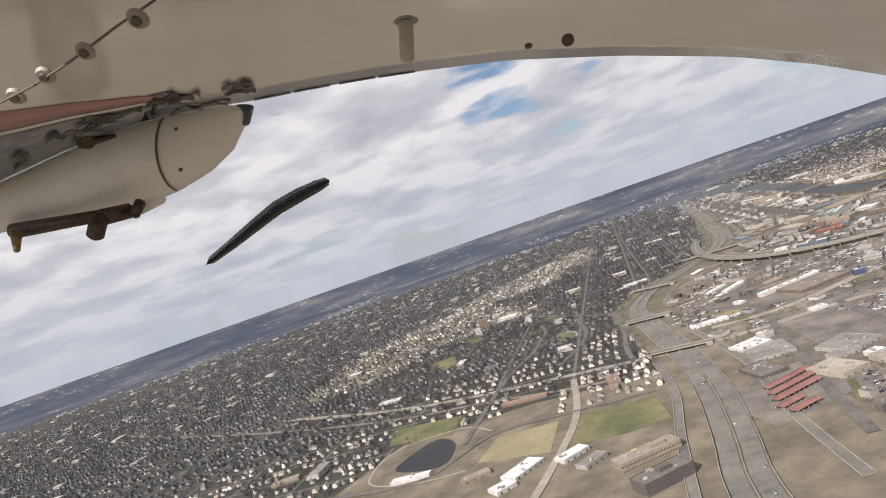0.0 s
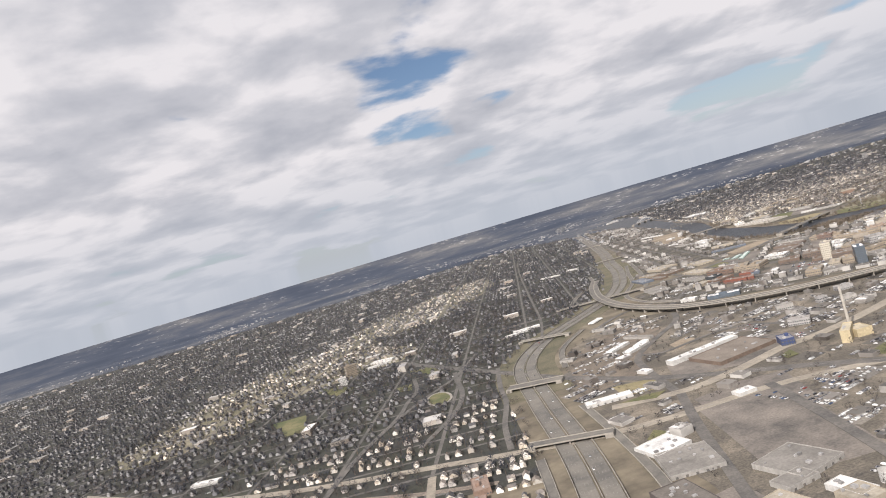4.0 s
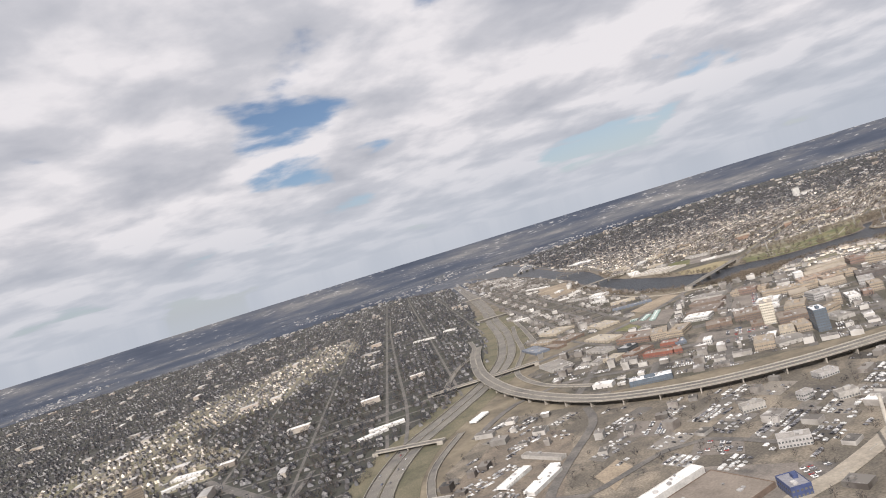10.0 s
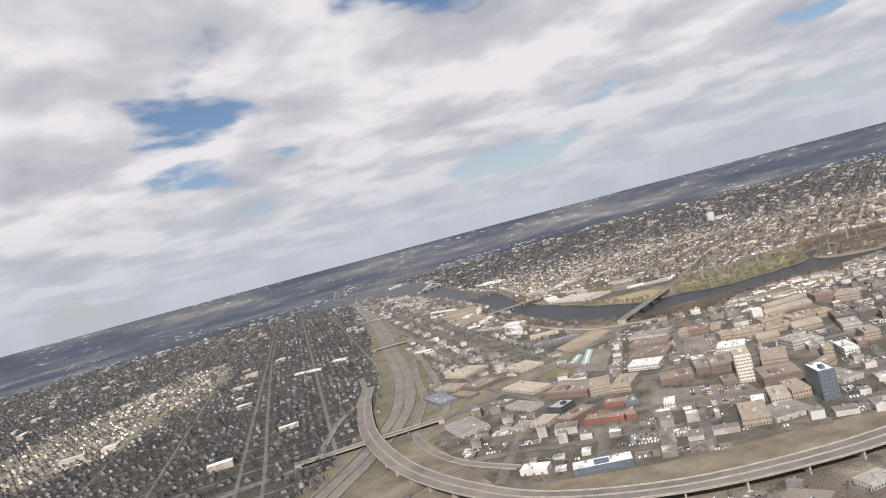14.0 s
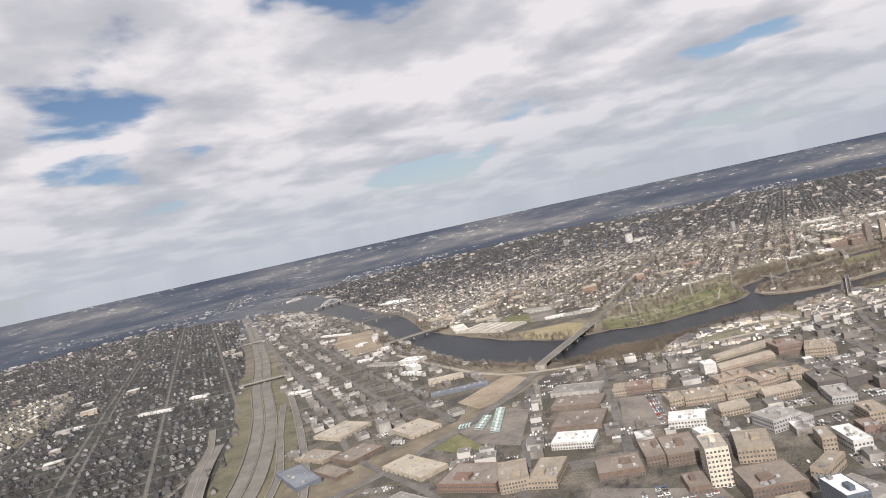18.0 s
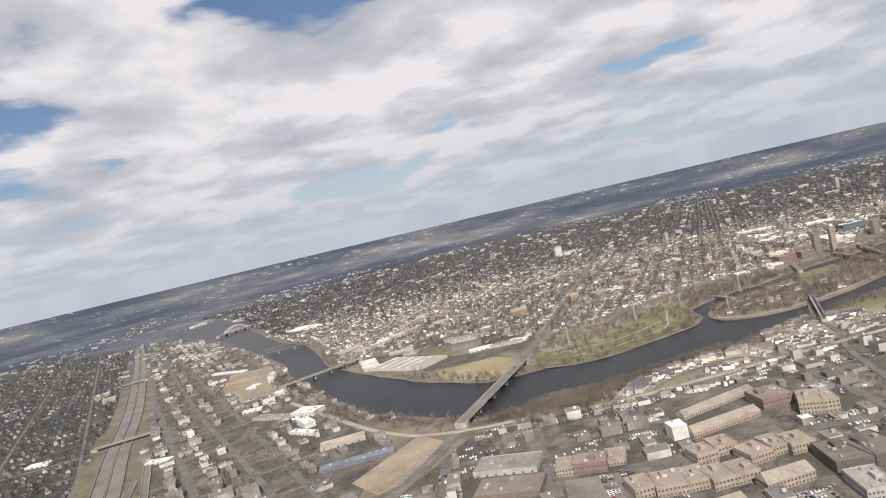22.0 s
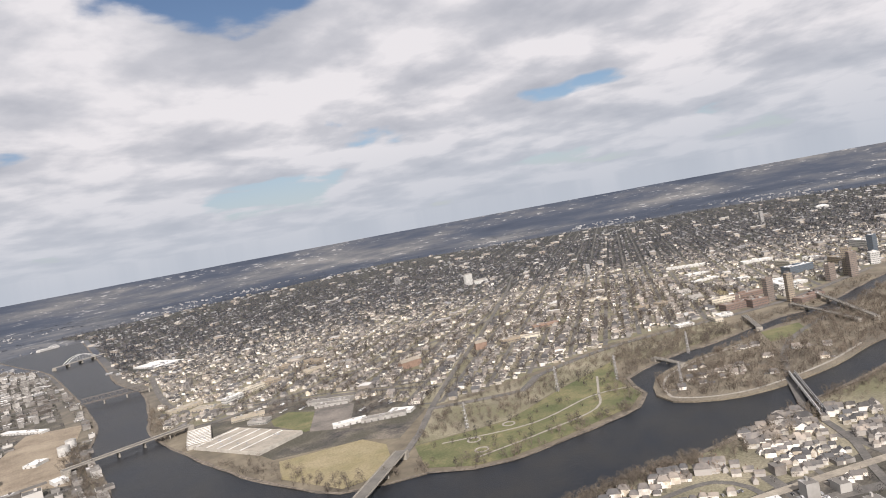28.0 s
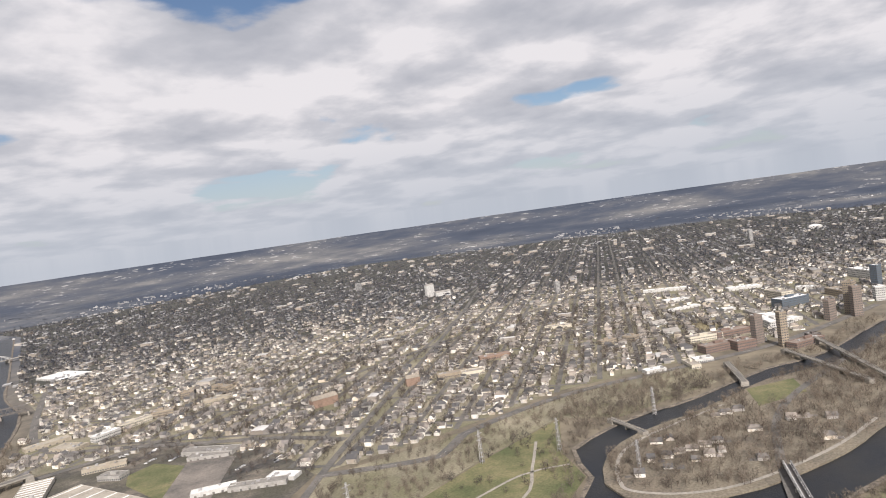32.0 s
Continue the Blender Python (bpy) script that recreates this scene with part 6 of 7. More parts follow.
setting("ground_west", slab(WEST_SIDE, 0.1, 0.08), M["shaded_leaf_litter"], "leaf litter and dormant lawns darkened to suggest cloud shade", "ground")
# paler ground paints sunlit bands into the shaded west side
for k, p in enumerate(SUN_PATCHES):
    setting("ground_clearing_%d" % (k + 1), slab(smooth_loop(p, 60), 0.13 + 0.02 * k, 0.08), M["yard"], "tan lawns and bare lots painted pale as a sunlit patch", "ground")
bank_pts = [(p.x + 25, p.y) for p in reversed(east) if 2480 < p.y < 3150]
bank_pts.sort(key=lambda q: q[1])
# wavy edge where the painted cloud shade begins on the east ground
arc = [(CX + (2680 + 70 * math.sin(9 * a) + 40 * math.sin(23 * a)) * math.sin(a), CY + (2680 + 70 * math.sin(9 * a) + 40 * math.sin(23 * a)) * math.cos(a)) for a in (radians(24 + 46 * k / 60) for k in range(61))]
NEAR_EAST = bank_pts + arc + [(2700, 1680), (2250, 1820), (1930, 2010), (1720, 2060), (1600, 2110), (1620, 2250), (1560, 2420)]
setting("ground_far_east", slab(EAST_SIDE, 0.06, 0.05), M["shaded_leaf_litter"], "leaf litter under far trees darkened to suggest cloud shade", "ground")
setting("ground_east", slab(NEAR_EAST, 0.1, 0.08), M["yard"], "tan spring lawns and bare yards between houses", "ground")
setting("ground_factory", slab([(1400, 2180), (1440, 2480), (1590, 2440), (1640, 2250), (1600, 2110), (1500, 2060), (1484, 2110)], 0.11, 0.1), M["city"], "worn asphalt and gravel round the factory", "ground")
for nm, poly in (("ground_works", MID_SIDE), ("ground_lofts", NORTH_LOOP), ("ground_market", SOUTH_SIDE)):
    setting(nm, slab(poly, 0.12, 0.1), M["pale_lots" if poly is SOUTH_SIDE else "city"], "worn pale city ground of lots, gravel and yards", "ground")
# works and sheds that fill the industrial blocks
ind = np.concatenate([lots(MID_SIDE, -14, 24, 27, 0.9, 5, gap=12), lots(NORTH_LOOP, -43, 27, 31, 0.85, 3, gap=14), lots(SOUTH_SIDE, 17, 30, 36, 0.5, 14, gap=12)])
ind = ind[clear(ind, 8) & not_open(ind)]
FL = []
for w, d, h in ((20, 26, 6), (15, 21, 5), (23, 19, 7), (13, 28, 6), (17, 17, 9)):
    v = np.array([(sx * w / 2, sy * d / 2, z) for z in (0, h) for sx, sy in ((-1, -1), (1, -1), (1, 1), (-1, 1))] + [(sx * (w / 2 - 0.5), sy * (d / 2 - 0.5), h + 0.02) for sx, sy in ((-1, -1), (1, -1), (1, 1), (-1, 1))] + [(-2 + w * 0.2, -1, h), (2 + w * 0.2, -1, h), (2 + w * 0.2, 2, h), (-2 + w * 0.2, 2, h), (-2 + w * 0.2, -1, h + 2), (2 + w * 0.2, -1, h + 2), (2 + w * 0.2, 2, h + 2), (-2 + w * 0.2, 2, h + 2)], float)
    q = [(0, 1, 5, 4), (1, 2, 6, 5), (2, 3, 7, 6), (3, 0, 4, 7), (4, 5, 6, 7), (8, 9, 10, 11), (12, 13, 17, 16), (13, 14, 18, 17), (14, 15, 19, 18), (15, 12, 16, 19), (16, 17, 18, 19)]
    t, i = [], []
    for k, f in enumerate(q):
        t += [(f[0], f[1], f[2]), (f[0], f[2], f[3])]
        i += [1 if k == 5 else 0] * 2
    FL.append((v, np.array(t), np.array(i)))
M["wwall"] = material("works_walls", (0.165, 0.152, 0.138), 0.85, [(0.10, 0.086, 0.076), (0.40, 0.385, 0.36)], 37, vary=0.4, island=True, spread=(0.46, 0.58))
M["wroof"] = material("works_roofs", (0.148, 0.138, 0.126), 0.9, [(0.075, 0.072, 0.070), (0.56, 0.55, 0.53)], 31, vary=0.45, island=True, spread=(0.56, 0.61))
it = np.where(ind[:, 0] > 0, np.where(ind[:, 1] > 1850, radians(-14), np.where(ind[:, 1] > 1250, radians(-43), radians(17))), 0.0)
wrows = np.c_[ind, np.full(len(ind), -0.2), it + rng.choice([0, math.pi / 2], len(ind)), rng.uniform(0.4, 1.0, len(ind)), np.where(ind[:, 1] < 1250, 0.75, 1.0) * rng.uniform(0.6, 1.4, len(ind))]
wnear = (wrows[:, 1] < 2150) | (wrows[:, 0] < 500)
wnear[np.where(wnear)[0][300:]] = False
scatter("works_buildings", FL, wrows[~wnear], [M["wwall"], M["wroof"]], "many low flat-roofed works and warehouse buildings", "buildings")
works_bits = [(sub_mesh("wall", v, [q for q, k in list(zip(t, i))[:12] if k == 0], M["wwall"]), sub_mesh("roof", v, [q for q, k in zip(t, i) if k == 1], M["wroof"]), sub_mesh("roof_unit", v, t[12:], M["unit"])) for v, t, i in FL]
for x, y, z, a, sx, sz in wrows[wnear]:
    bits = works_bits[int(rng.integers(0, len(FL)))]
    th = thing("works_building", Matrix.Translation((x, y, z)) @ Matrix.Rotation(a, 4, "Z") @ Matrix.Diagonal((sx, sx, sz, 1)), "low flat-roofed works building with plain walls", "building", "works buildings")
    for nm, me in zip(("wall", "roof", "roof_unit"), bits):
        part(nm, me, None, th)
# larger roofs here and there among far houses
fl = np.concatenate([lots(WEST_SIDE, -14, 120, 150, 0.35, 40), lots(EAST_SIDE, 28, 110, 130, 0.4, 40)])
fl = fl[clear(fl, 14) & not_open(fl)]
M["fwall"] = material("block_walls", (0.40, 0.38, 0.345), 0.85, [(0.26, 0.215, 0.175)], 90, vary=0.3, island=True)
M["froof"] = material("block_roofs", (0.34, 0.33, 0.315), 0.9, [(0.18, 0.172, 0.165), (0.60, 0.59, 0.57)], 60, vary=0.4, island=True)
scatter("neighbourhood_blocks", FLATS, np.c_[fl, ground_height(fl[:, 0], fl[:, 1]) - 0.2, np.where(fl[:, 0] > 1350, radians(28), radians(-14)) + rng.choice([0, math.pi / 2], len(fl)), rng.uniform(0.8, 1.5, len(fl)), rng.uniform(0.8, 1.4, len(fl))], [M["fwall"], M["froof"]], "scattered larger flat-roofed schools and shops", "buildings")


def side_streets(name, poly, turn, gx, gy, w, label, first=0.0):
    P = np.array(poly, float)
    c, a = P.mean(0), math.radians(turn)
    R = float(np.hypot(*(P - c).T).max())
    ex, ey = np.array((math.cos(a), math.sin(a))), np.array((-math.sin(a), math.cos(a)))
    V, T = [], []
    for along, across, g, lift, o0 in ((ex, ey, gy, 0.22, -R + first), (ey, ex, gx, 0.26, -gx * int(R / gx))):
        for o in np.arange(o0, R, g):
            s = np.arange(-R, R, 24.0)
            mid = c + o * across + s[:, None] * along + 12 * along
            ok = inside(mid, [tuple(p) for p in poly]) & clear(mid, 2, False) & not_open(mid) & (np.hypot(mid[:, 0] - CX, mid[:, 1] - CY) < FLAT)
            for q in mid[ok]:
                k = len(V)
                for sx, sy in ((-12, -w / 2), (12, -w / 2), (12, w / 2), (-12, w / 2)):
                    p = q + sx * along + sy * across
                    V.append((p[0], p[1], lift))
                T += [(k, k + 1, k + 2), (k, k + 2, k + 3)]
    T = np.array(T)
    V = np.array(V)
    nrm = np.cross(V[T[:, 1]] - V[T[:, 0]], V[T[:, 2]] - V[T[:, 0]])[:, 2]
    T[nrm < 0] = T[nrm < 0][:, ::-1]
    ob = new(name, tri_mesh(name, V, T, [M["asphalt"]]))
    tagged(ob, label, "streets", kind="structure")


side_streets("road_grid_west", WEST_SIDE, -14, 135, 62, 5.5, "grid of narrow neighbourhood streets", 43.5)
side_streets("road_grid_east", EAST_SIDE, 28, 125, 56, 7.5, "grid of narrow neighbourhood streets", 39)
side_streets("road_grid_mid", MID_SIDE, -14, 110, 98, 10, "grid of industrial streets")
side_streets("road_grid_loop", NORTH_LOOP, -43, 102, 94, 11, "grid of warehouse district streets")

# distance: low woods, tinted with haze blue, and roofs out to the skyline
def clump_shape(seed):
    r = np.random.default_rng(seed)
    v, t = [], []
    for k in range(13):
        g, u = r.uniform(0, 6.28), r.uniform(0, 0.5)
        c = np.array((u * math.cos(g), u * math.sin(g), r.uniform(0.1, 0.7)))
        n = len(v)
        v += [c + r.normal(size=3) * (0.22, 0.22, 0.07) for _ in range(3)]
        t.append((n, n + 1, n + 2))
    return np.array(v), np.array(t), np.zeros(len(t), int)


def ring(n, lo, hi):
    a, r = rng.uniform(radians(-48), radians(100), n), np.sqrt(rng.uniform(lo ** 2, hi ** 2, n))
    return np.stack([CX + r * np.sin(a), CY + r * np.cos(a)], 1)


# distance haze is mixed into this wood colour as blue
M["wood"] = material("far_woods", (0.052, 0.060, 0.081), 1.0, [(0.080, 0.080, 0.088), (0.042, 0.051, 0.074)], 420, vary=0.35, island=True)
fwoods = ring(7000, 3900, 6400)
keep = np.array([noise.noise((x * 0.0016, y * 0.0016, 3.0)) > -0.22 for x, y in fwoods])
fwoods = fwoods[keep & ~inside(fwoods, river_poly)]
scatter("far_woods", [clump_shape(50 + k) for k in range(5)], np.c_[fwoods, ground_height(fwoods[:, 0], fwoods[:, 1]) - 2, rng.uniform(0, 6.28, len(fwoods)), rng.uniform(24, 60, len(fwoods)), rng.uniform(2, 6, len(fwoods))], [M["wood"]], "endless bare woods and suburbs tinted haze-blue towards the horizon", "woods")
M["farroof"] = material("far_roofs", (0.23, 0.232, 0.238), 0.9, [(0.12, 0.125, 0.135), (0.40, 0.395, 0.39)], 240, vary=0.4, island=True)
froofs = ring(6500, 2700, 5800)
keep = np.array([noise.noise((x * 0.0017, y * 0.0017, 9.0)) > 0.08 for x, y in froofs])
froofs = froofs[keep & ~inside(froofs, river_poly)]
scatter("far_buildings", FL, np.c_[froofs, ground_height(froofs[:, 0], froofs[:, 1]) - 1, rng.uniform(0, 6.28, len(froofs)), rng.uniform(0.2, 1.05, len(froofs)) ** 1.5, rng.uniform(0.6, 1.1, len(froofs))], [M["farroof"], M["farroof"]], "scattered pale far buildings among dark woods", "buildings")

# trees
def spread(poly, n, gap, lines=True):
    P = np.array(poly, float)
    pts = rng.uniform(P.min(0), P.max(0), (n * 3, 2))
    pts = pts[inside(pts, [tuple(p) for p in poly])][:n]
    return pts[clear(pts, gap, lines) & not_open(pts)]


def off_streets(pts, poly, turn, gx, gy, first, gap):
    """Places that keep clear of the street grid laid over that side."""
    P = np.array(poly, float)
    c, a = P.mean(0), math.radians(turn)
    R = float(np.hypot(*(P - c).T).max())
    u = (pts - c) @ np.array((math.cos(a), math.sin(a)))
    v = (pts - c) @ np.array((-math.sin(a), math.cos(a)))
    du = np.abs((u + gx / 2) % gx - gx / 2)
    dv = np.abs((v + R - first + gy / 2) % gy - gy / 2)
    return (du > gap) & (dv > gap)


t_west = spread(WEST_SIDE, 52000, 1)
t_west = t_west[off_streets(t_west, WEST_SIDE, -14, 135, 62, 43.5, 6.5)]
t_near = spread([(-500, 1900), (-400, 900), (-150, 960), (250, 960), (330, 1400), (520, 1650), (700, 1900), (750, 2300), (200, 2400)], 5200, 2)
t_near = t_near[off_streets(t_near, WEST_SIDE, -14, 135, 62, 43.5, 6.0)]
t_east = spread(EAST_SIDE, 44000, 1)
t_east = t_east[off_streets(t_east, EAST_SIDE, 28, 125, 56, 39, 5.0) | ((np.hypot(t_east[:, 0] - CX, t_east[:, 1] - CY) > 2300) & (rng.random(len(t_east)) < 0.7))]
t_east2 = spread([(1560, 2120), (1900, 2040), (2300, 1850), (2600, 2300), (1900, 2700), (1500, 2500)], 3600, 2)
t_isle = spread([(1680, 1800), (1740, 1842), (1900, 1806), (2040, 1765), (2300, 1690), (2350, 1530), (1900, 1640), (1730, 1705)], 1700, 1, False)
far_all = np.concatenate([t_west, t_east])
reach_t = np.hypot(far_all[:, 0] - CX, far_all[:, 1] - CY)
isw = far_all[:, 0] < 1350 + 0.27 * np.maximum(far_all[:, 1] - 2500, 0)
kept = (rng.random(len(far_all)) < np.interp(reach_t, [1500, 2300, 3200, 5600], [0.85, 1.0, 0.6, 0.0])) & (isw | (reach_t > 2750 + rng.normal(0, 300, len(far_all))) | (rng.random(len(far_all)) < 0.5))
kept &= ~cleared(far_all) | (rng.random(len(far_all)) < 0.3)
far_all, reach_t, isw = far_all[kept], reach_t[kept], isw[kept]


def tree_rows(p, lo, hi):
    s = rng.uniform(lo, hi, len(p))
    return np.c_[p, ground_height(p[:, 0], p[:, 1]) - 0.1, rng.uniform(0, 6.28, len(p)), s, s * rng.uniform(0.9, 1.3, len(p))]


# trees past the cloud-shade edge take the darker, bluer colour
shaded_trees = isw | (reach_t > 2800 + rng.normal(0, 300, len(reach_t)))
scatter("bare_trees_west", TUFTS, tree_rows(far_all[shaded_trees], 8, 16), [M["bark"], M["canopy"]], "countless bare grey-brown trees thick among far houses", "trees")
scatter("bare_trees_east", FAR_TREES, tree_rows(far_all[~shaded_trees], 7, 12), [M["bark"], M["twarm"]], "countless bare brown street trees among sunlit houses", "trees")
scatter("bare_trees_near", TREES, tree_rows(t_near, 5.5, 10), [M["bark"], M["twig"]], "many bare grey-brown trees among houses", "trees")
scatter("bare_trees_old_town", TREES, tree_rows(t_east2, 6, 10), [M["bark"], M["twarm"]], "many bare brown trees among sunlit houses", "trees")
t_city = np.concatenate([spread(SOUTH_SIDE, 1300, 2), spread(MID_SIDE, 1500, 2), spread(NORTH_LOOP, 900, 2)])
scatter("bare_trees_city", FAR_TREES, tree_rows(t_city, 4, 8), [M["bark"], M["twig"]], "scattered bare trees and scrub along city lots", "trees")
isle_rows = tree_rows(t_isle, 6, 10)
isle_rows[:, 2] += 2.0
scatter("bare_trees_island", TREES, isle_rows, [M["bark"], M["tshore"]], "bare brown trees thick on the island", "trees")
shore = []
for ln, sgn, a, b in ((west, 1, 1940, 1600), (east, -1, 2700, 1700), (west, 1, 2600, 1960)):
    for p, n in zip(ln, normals(ln)):
        if b < p.y < a:
            for k in range(22 if ln is west else 12):
                q = p - n * (4 + rng.uniform(0, 24)) * sgn + Vector((rng.uniform(-15, 15), rng.uniform(-15, 15), 0))
                shore.append((q.x, q.y))
shore = np.array(shore)
shore = shore[clear(shore, 1, False)]
grove = np.concatenate([spread([(1235, 1868), (1307, 1845), (1400, 1786), (1540, 1722), (1530, 1700), (1440, 1748), (1360, 1762), (1300, 1745), (1240, 1800)], 900, 1), spread([(1285, 1850), (1330, 1818), (1330, 1770), (1290, 1765)], 240, 1)])
slope = np.concatenate([spread([(1600, 2095), (1720, 2048), (1915, 1985), (2080, 1890), (2010, 1830), (1860, 1885), (1832, 1953), (1701, 1961), (1582, 1959), (1487, 2022)], 650, 2), spread([(1832, 1950), (1915, 1965), (2050, 1870), (1990, 1830), (1860, 1880), (1770, 1888)], 260, 1)])
scatter("bare_trees_slope", TREES, tree_rows(slope, 5, 9), [M["tshore"], M["tshore"]], "bare tan trees and scrub on the slope above the park", "trees")
scatter("bare_trees_shore", TREES, tree_rows(np.concatenate([shore, grove]), 5, 10), [M["tshore"], M["tshore"]], "bare brown trees and scrub along the river bank", "trees")
pn = np.concatenate([spread(WEST_SIDE, 700, 3), spread(EAST_SIDE, 420, 3)])
scatter("pine_trees", PINES, tree_rows(pn, 4, 7), [M["pine"]], "scattered dark evergreen trees among houses", "trees")
pk = np.array(OPEN[7], float)
pkp = rng.uniform(pk.min(0), pk.max(0), (260, 2))
pkp = pkp[inside(pkp, [tuple(p) for p in OPEN[7]])][:70]
bits = []
for v, t, i in TREES:
    bits.append((sub_mesh("trunk", v, [q for q, k in zip(t, i) if k == 0], M["bark"]), sub_mesh("crown", v, [q for q, k in zip(t, i) if k == 1], M["twig"])))
for x, y in pkp:
    s = rng.uniform(6, 10)
    tr, cr = bits[int(rng.integers(0, 5))]
    th = thing("tree", Matrix.Translation((x, y, 0.1)) @ Matrix.Rotation(rng.uniform(0, 6.28), 4, "Z") @ Matrix.Diagonal((s, s, s, 1)), "bare brown park tree on grass", "tree", "park trees")
    part("trunk", tr, M["bark"], th)
    part("crown", cr, M["twig"], th, "hazy crown of bare twigs")

# cars
bm = box_bm(4.5, 1.8, 0.75, 0.35, bevel=0.15)
me_body = bpy.data.meshes.new("body")
bm.to_mesh(me_body), bm.free()
bm = box_bm(2.4, 1.6, 0.6, 1.1, bevel=0.2)
me_cab = bpy.data.meshes.new("cabin")
bm.to_mesh(me_cab), bm.free()
PAINT = [material("car_paint_" + n, c, 0.35, [tuple(v * 0.8 for v in c)], 2) for n, c in (("white", (0.70, 0.70, 0.69)), ("silver", (0.42, 0.43, 0.44)), ("black", (0.03, 0.03, 0.035)), ("red", (0.30, 0.04, 0.035)), ("blue", (0.05, 0.09, 0.19)), ("grey", (0.17, 0.17, 0.18)))]
bodies = []
for p in PAINT:
    b = me_body.copy()
    b.materials.append(p)
    bodies.append(b)
me_cab.materials.append(M["glass"])
bm = bmesh.new()
for sx in (-1.4, 1.4):
    for sy in (-0.8, 0.8):
        bmesh.ops.create_cone(bm, cap_ends=True, segments=8, radius1=0.34, radius2=0.34, depth=0.25, matrix=Matrix.Translation((sx, sy, 0.34)) @ Matrix.Rotation(math.pi / 2, 4, "X"))
me_wheels = bpy.data.meshes.new("wheels")
bm.to_mesh(me_wheels), bm.free()
me_wheels.materials.append(M["tyre"])
COL = ("white", "silver", "black", "red", "blue", "grey")


def car(x, y, z, a, where):
    k = int(rng.choice(6, p=[0.3, 0.25, 0.17, 0.08, 0.08, 0.12]))
    th = thing("car", Matrix.Translation((x, y, z)) @ Matrix.Rotation(a, 4, "Z"), "small " + COL[k] + " car " + where, "car", "cars")
    part("body", bodies[k], PAINT[k], th)
    part("cabin", me_cab, M["glass"], th, "dark glazed cabin")
    part("wheels", me_wheels, M["tyre"], th)


for pts, turn, n in ((OPEN[11], -43, 62), (OPEN[12], -43, 62), (OPEN[13], 17, 20), ([(531, 906), (574, 928), (556, 883), (524, 855)], 17, 34), ([(600, 1285), (630, 1318), (655, 1265), (631, 1238)], -50, 28), ([(608, 1172), (630, 1191), (653, 1160), (634, 1138)], -50, 20), ([(604, 1064), (643, 1072), (651, 1056), (614, 1042)], -20, 14), ([(347, 662), (369, 666), (343, 612), (329, 613)], 17, 20)):
    got = lots([tuple(p) for p in pts], turn + 90, 3.2, 6.0, 0.7, 0.3, gap=6)
    got = got[clear(got, 2)][:n]
    for x, y in got:
        car(x, y, 0.42, radians(turn) + rng.choice([0, math.pi]), "parked on an asphalt lot")
for sh in (4, 7.5, 11.5, 15, -4, -7.5, -11.5, -15):
    for p, q, n in list(zip(FREEWAY, FREEWAY[1:], normals(FREEWAY)))[2:44]:
        if rng.random() < 0.1:
            r = p.lerp(q, float(rng.random())) + n * sh
            car(r.x, r.y, 0.62, math.atan2((q - p).y, (q - p).x), "on the freeway")
# many more parked cars, seen small
CARV = np.array([(sx * 2.2, sy * 0.9, z) for z in (0.25, 0.95) for sx, sy in ((-1, -1), (1, -1), (1, 1), (-1, 1))] + [(sx * 1.1 - 0.2, sy * 0.75, z) for z in (0.95, 1.5) for sx, sy in ((-1, -1), (1, -1), (1, 1), (-1, 1))], float)
CART = np.array([(a + o, b + o, c + o) for o in (0, 8) for f in ((0, 1, 5, 4), (1, 2, 6, 5), (2, 3, 7, 6), (3, 0, 4, 7), (4, 5, 6, 7)) for a, b, c in ((f[0], f[1], f[2]), (f[0], f[2], f[3]))])
M["carmix"] = material("mixed_car_paint", (0.20, 0.20, 0.21), 0.35, [(0.025, 0.025, 0.03), (0.55, 0.55, 0.54)], 5, vary=0.6, island=True, spread=(0.47, 0.53))
groups, paving = [], []
PV, PT = [], []
for poly, turn, gx, gy, keep in ((NORTH_LOOP, -43, 34, 40, 0.75), (SOUTH_SIDE, 17, 36, 40, 0.85), (MID_SIDE, -14, 40, 46, 0.55)):
    spots = lots(poly, turn, gx, gy, keep, 10)
    spots = spots[clear(spots, 9) & not_open(spots)]
    ex, ey = np.array((math.cos(radians(turn)), math.sin(radians(turn)))), np.array((-math.sin(radians(turn)), math.cos(radians(turn))))
    for k, c in enumerate(spots):
        w, d = (rng.uniform(22, 46), rng.uniform(17, 34)) if poly is SOUTH_SIDE else (rng.uniform(16, 34), rng.uniform(13, 26))
        n = len(PV)
        for sx, sy in ((-1, -1), (1, -1), (1, 1), (-1, 1)):
            q = c + ex * sx * w / 2 + ey * sy * d / 2
            PV.append((q[0], q[1], 0.15 + 0.012 * (k % 5)))
        PT += [(n, n + 1, n + 2), (n, n + 2, n + 3)]
        full = rng.uniform(0.1, 0.85)
        for y in np.arange(-d / 2 + 3, d / 2 - 2, 7.5):
            for x in np.arange(-w / 2 + 1.5, w / 2 - 1, 2.9):
                if rng.random() < full:
                    q = c + ex * x + ey * (y + rng.normal(0, 0.3))
                    paving.append((q[0], q[1], 0.2, radians(turn + 90) + rng.normal(0, 0.03), 1.0, 1.0))
PV = np.array(PV)
lots_ob = new("parking_lots", tri_mesh("parking_lots", PV, np.array(PT), [M["lotmix"]]))
tagged(lots_ob, "many small paved lots between city buildings", "parking lots", kind="stuff")
paving = np.array(paving)
groups.append(paving[clear(paving[:, :2], 1)])
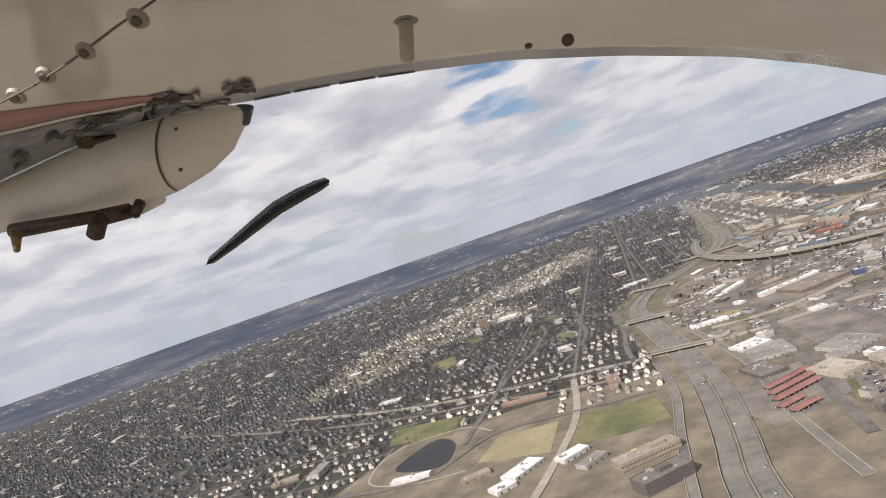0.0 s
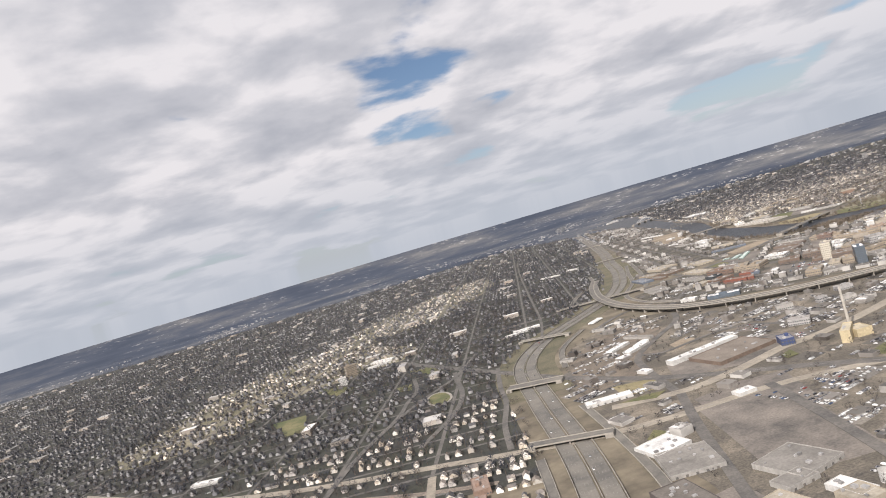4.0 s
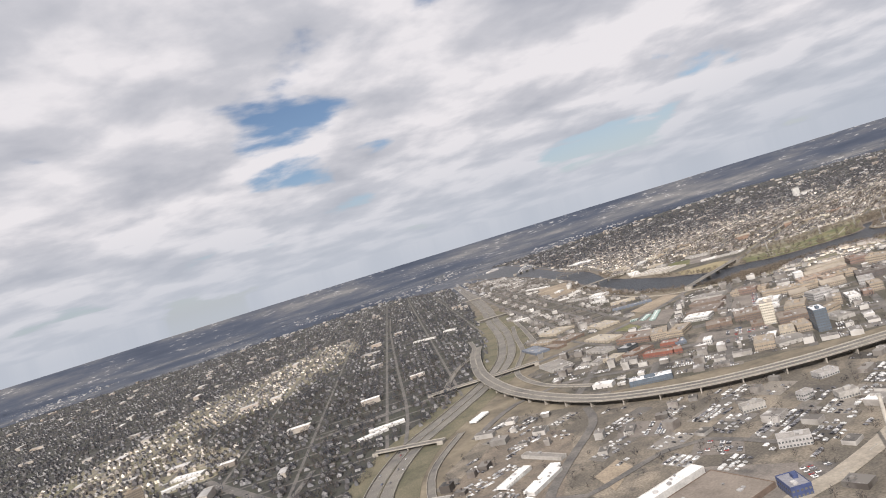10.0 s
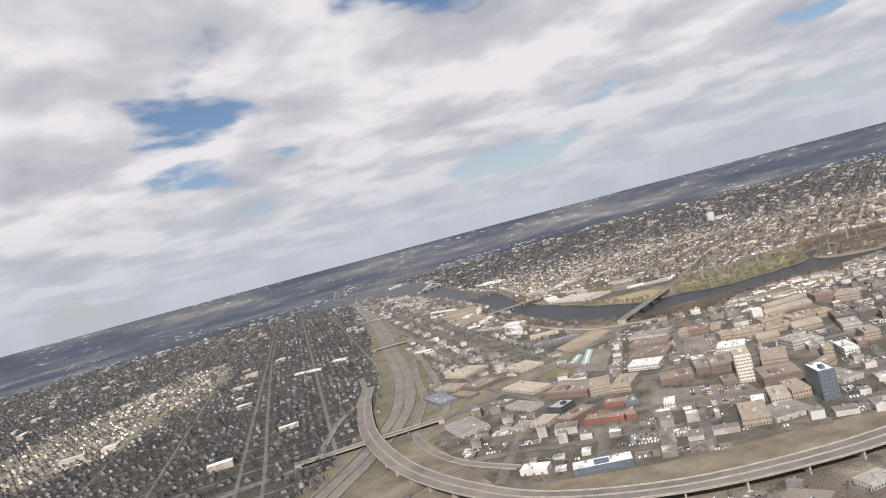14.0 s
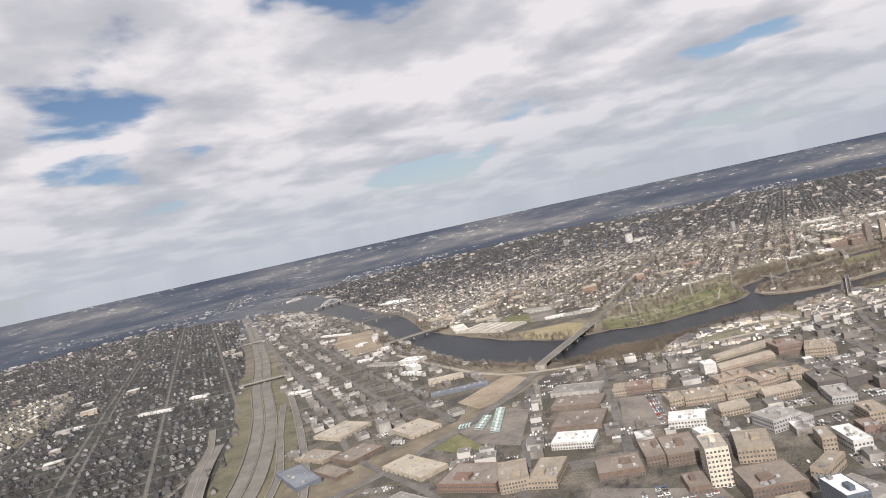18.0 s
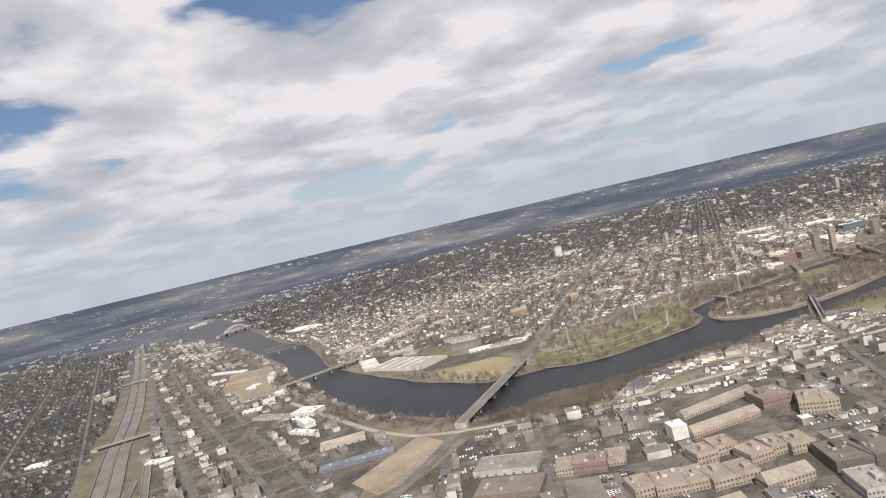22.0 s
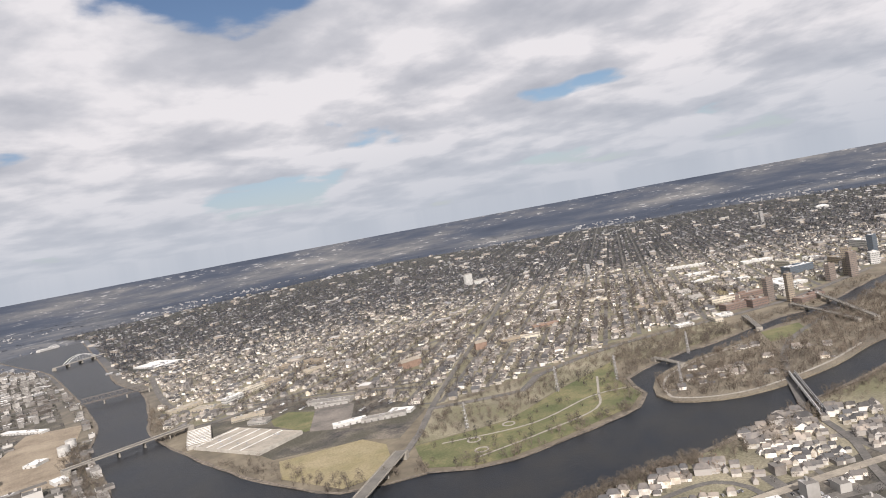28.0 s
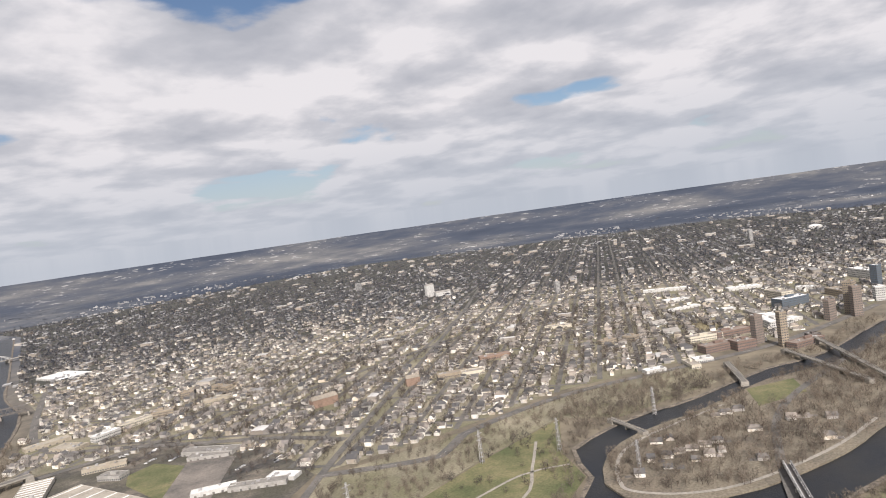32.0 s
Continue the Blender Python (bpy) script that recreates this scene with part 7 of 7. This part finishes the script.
for poly, turn, n in (([(1440, 2120), (1450, 2460), (1590, 2430), (1640, 2250), (1600, 2110)], 20, 260), ([(2050, 1900), (2250, 1830), (2700, 1700), (2900, 1950), (2300, 2100)], 28, 500), (EAST_SIDE, 28, 2600), (WEST_SIDE, -14, 2600), (NORTH_LOOP, -43, 1600), (SOUTH_SIDE, 17, 1000)):
    seeds = spread(poly, n // 6, 5)
    pts = np.concatenate([seeds + np.array((math.cos(radians(turn)), math.sin(radians(turn)))) * 3.1 * k for k in range(6)])
    pts = pts[rng.random(len(pts)) < 0.8]
    pts = pts[clear(pts, 1) & (np.hypot(pts[:, 0] - CX, pts[:, 1] - CY) < 3600)]
    groups.append(np.c_[pts, np.full(len(pts), 0.2), np.full(len(pts), radians(turn + 90)), np.ones(len(pts)), np.ones(len(pts))])
scatter("parked_cars", [(CARV, CART, np.zeros(len(CART), int))], np.concatenate(groups), [M["carmix"]], "countless small parked cars in rows on lots and streets", "cars")
# white trailers in rows on the earth yard
for x0, y0, x1, y1, n in ((452, 1282, 492, 1307, 11), (465, 1244, 486, 1259, 6), (491, 1263, 519, 1284, 8), (525, 1549, 557, 1574, 8)):
    ang = math.atan2(y1 - y0, x1 - x0) + math.pi / 2
    for k in range(n):
        u = (k + 0.5) / n
        th = thing("trailer", Matrix.Translation((x0 + (x1 - x0) * u, y0 + (y1 - y0) * u, 0.4)) @ Matrix.Rotation(ang, 4, "Z"), "white box trailer parked in a row on bare earth", "trailer", "parked trailers")
        part("box", box_bm(12, 2.6, 2.8, 1.2, bevel=0.08), M["whitesteel"], th)
        part("chassis", box_bm(11, 1.2, 0.5, 0.7), M["steel"], th, "dark steel chassis")
        for sx in (3.2, 4.6):
            bm = bmesh.new()
            bmesh.ops.create_cone(bm, cap_ends=True, segments=10, radius1=0.5, radius2=0.5, depth=2.5, matrix=Matrix.Translation((sx, 0, 0.5)) @ Matrix.Rotation(math.pi / 2, 4, "X"))
            part("axle_wheels", bm, M["tyre"], th)
# ring-shaped planters in the riverside park
for x, y in ((1572, 1948), (1518, 1957), (1497, 1929)):
    ln = [Vector((x + 7 * math.cos(2 * math.pi * k / 24), y + 7 * math.sin(2 * math.pi * k / 24), 0)) for k in range(25)]
    tagged(part("planter_ring", ribbon(ln, 2.0, 0.9, 0.7), M["concrete"], None), "pale ring-shaped stone planter on park grass", "planter")
# buses
BUS_ROWS = ((989, 1739, 1052, 1803, 17), (987, 1768, 1025, 1797, 9), (982, 1802, 994, 1792, 4))
for x, y, a in [(x0 + (x1 - x0) * (k + 0.5) / n, y0 + (y1 - y0) * (k + 0.5) / n, math.degrees(math.atan2(y1 - y0, x1 - x0)) + 78) for x0, y0, x1, y1, n in BUS_ROWS for k in range(n)]:
    th = thing("bus", pose(x, y, 0.36, 0, 0, a), "long pale teal bus parked in a row", "bus", "parked buses")
    part("body", box_bm(12, 2.6, 2.5, 0.45, bevel=0.2), M["buspaint"], th)
    part("window_band", box_bm(11, 2.64, 0.9, 1.6), M["glass"], th, "dark window band")
    part("roof_unit", box_bm(3, 1.8, 0.35, 2.96), M["whitesteel"], th)
    for sx in (-3.8, 3.6):
        bm = bmesh.new()
        bmesh.ops.create_cone(bm, cap_ends=True, segments=10, radius1=0.5, radius2=0.5, depth=2.55, matrix=Matrix.Translation((sx, 0, 0.5)) @ Matrix.Rotation(math.pi / 2, 4, "X"))
        part("axle_wheels", bm, M["tyre"], th)
# lattice pylons by the river
for x, y, h in ((1746, 1897, 34), (1691, 1954, 34), (1547, 1991, 32), (1874, 1852, 32), (1721, 1799, 32)):
    th = thing("pylon", pose(x, y, 0.1), "pale tapering steel power pylon in the park", "pylon", "power pylons")
    bm = bmesh.new()
    for sx, sy in ((-1, -1), (1, -1), (1, 1), (-1, 1)):
        a, b = Vector((sx * 1.6, sy * 1.6, 0)), Vector((sx * 0.6, sy * 0.6, h))
        m = Matrix.Translation((a + b) / 2) @ (b - a).to_track_quat("Z", "Y").to_matrix().to_4x4()
        part("leg", box_bm(0.45, 0.45, (b - a).length, -(b - a).length / 2), M["unit"], th, "", m)
    for k in range(8):
        s = 1.6 - 1.0 * (k + 0.5) / 8
        part("brace", box_bm(2 * s, 2 * s, 0.4, h * (k + 0.5) / 8), M["unit"], th)
    for z in (h * 0.72, h * 0.88):
        part("cross_arm", box_bm(9, 0.5, 0.5, z), M["unit"], th)

# ---- shrink the map to about half true size ----
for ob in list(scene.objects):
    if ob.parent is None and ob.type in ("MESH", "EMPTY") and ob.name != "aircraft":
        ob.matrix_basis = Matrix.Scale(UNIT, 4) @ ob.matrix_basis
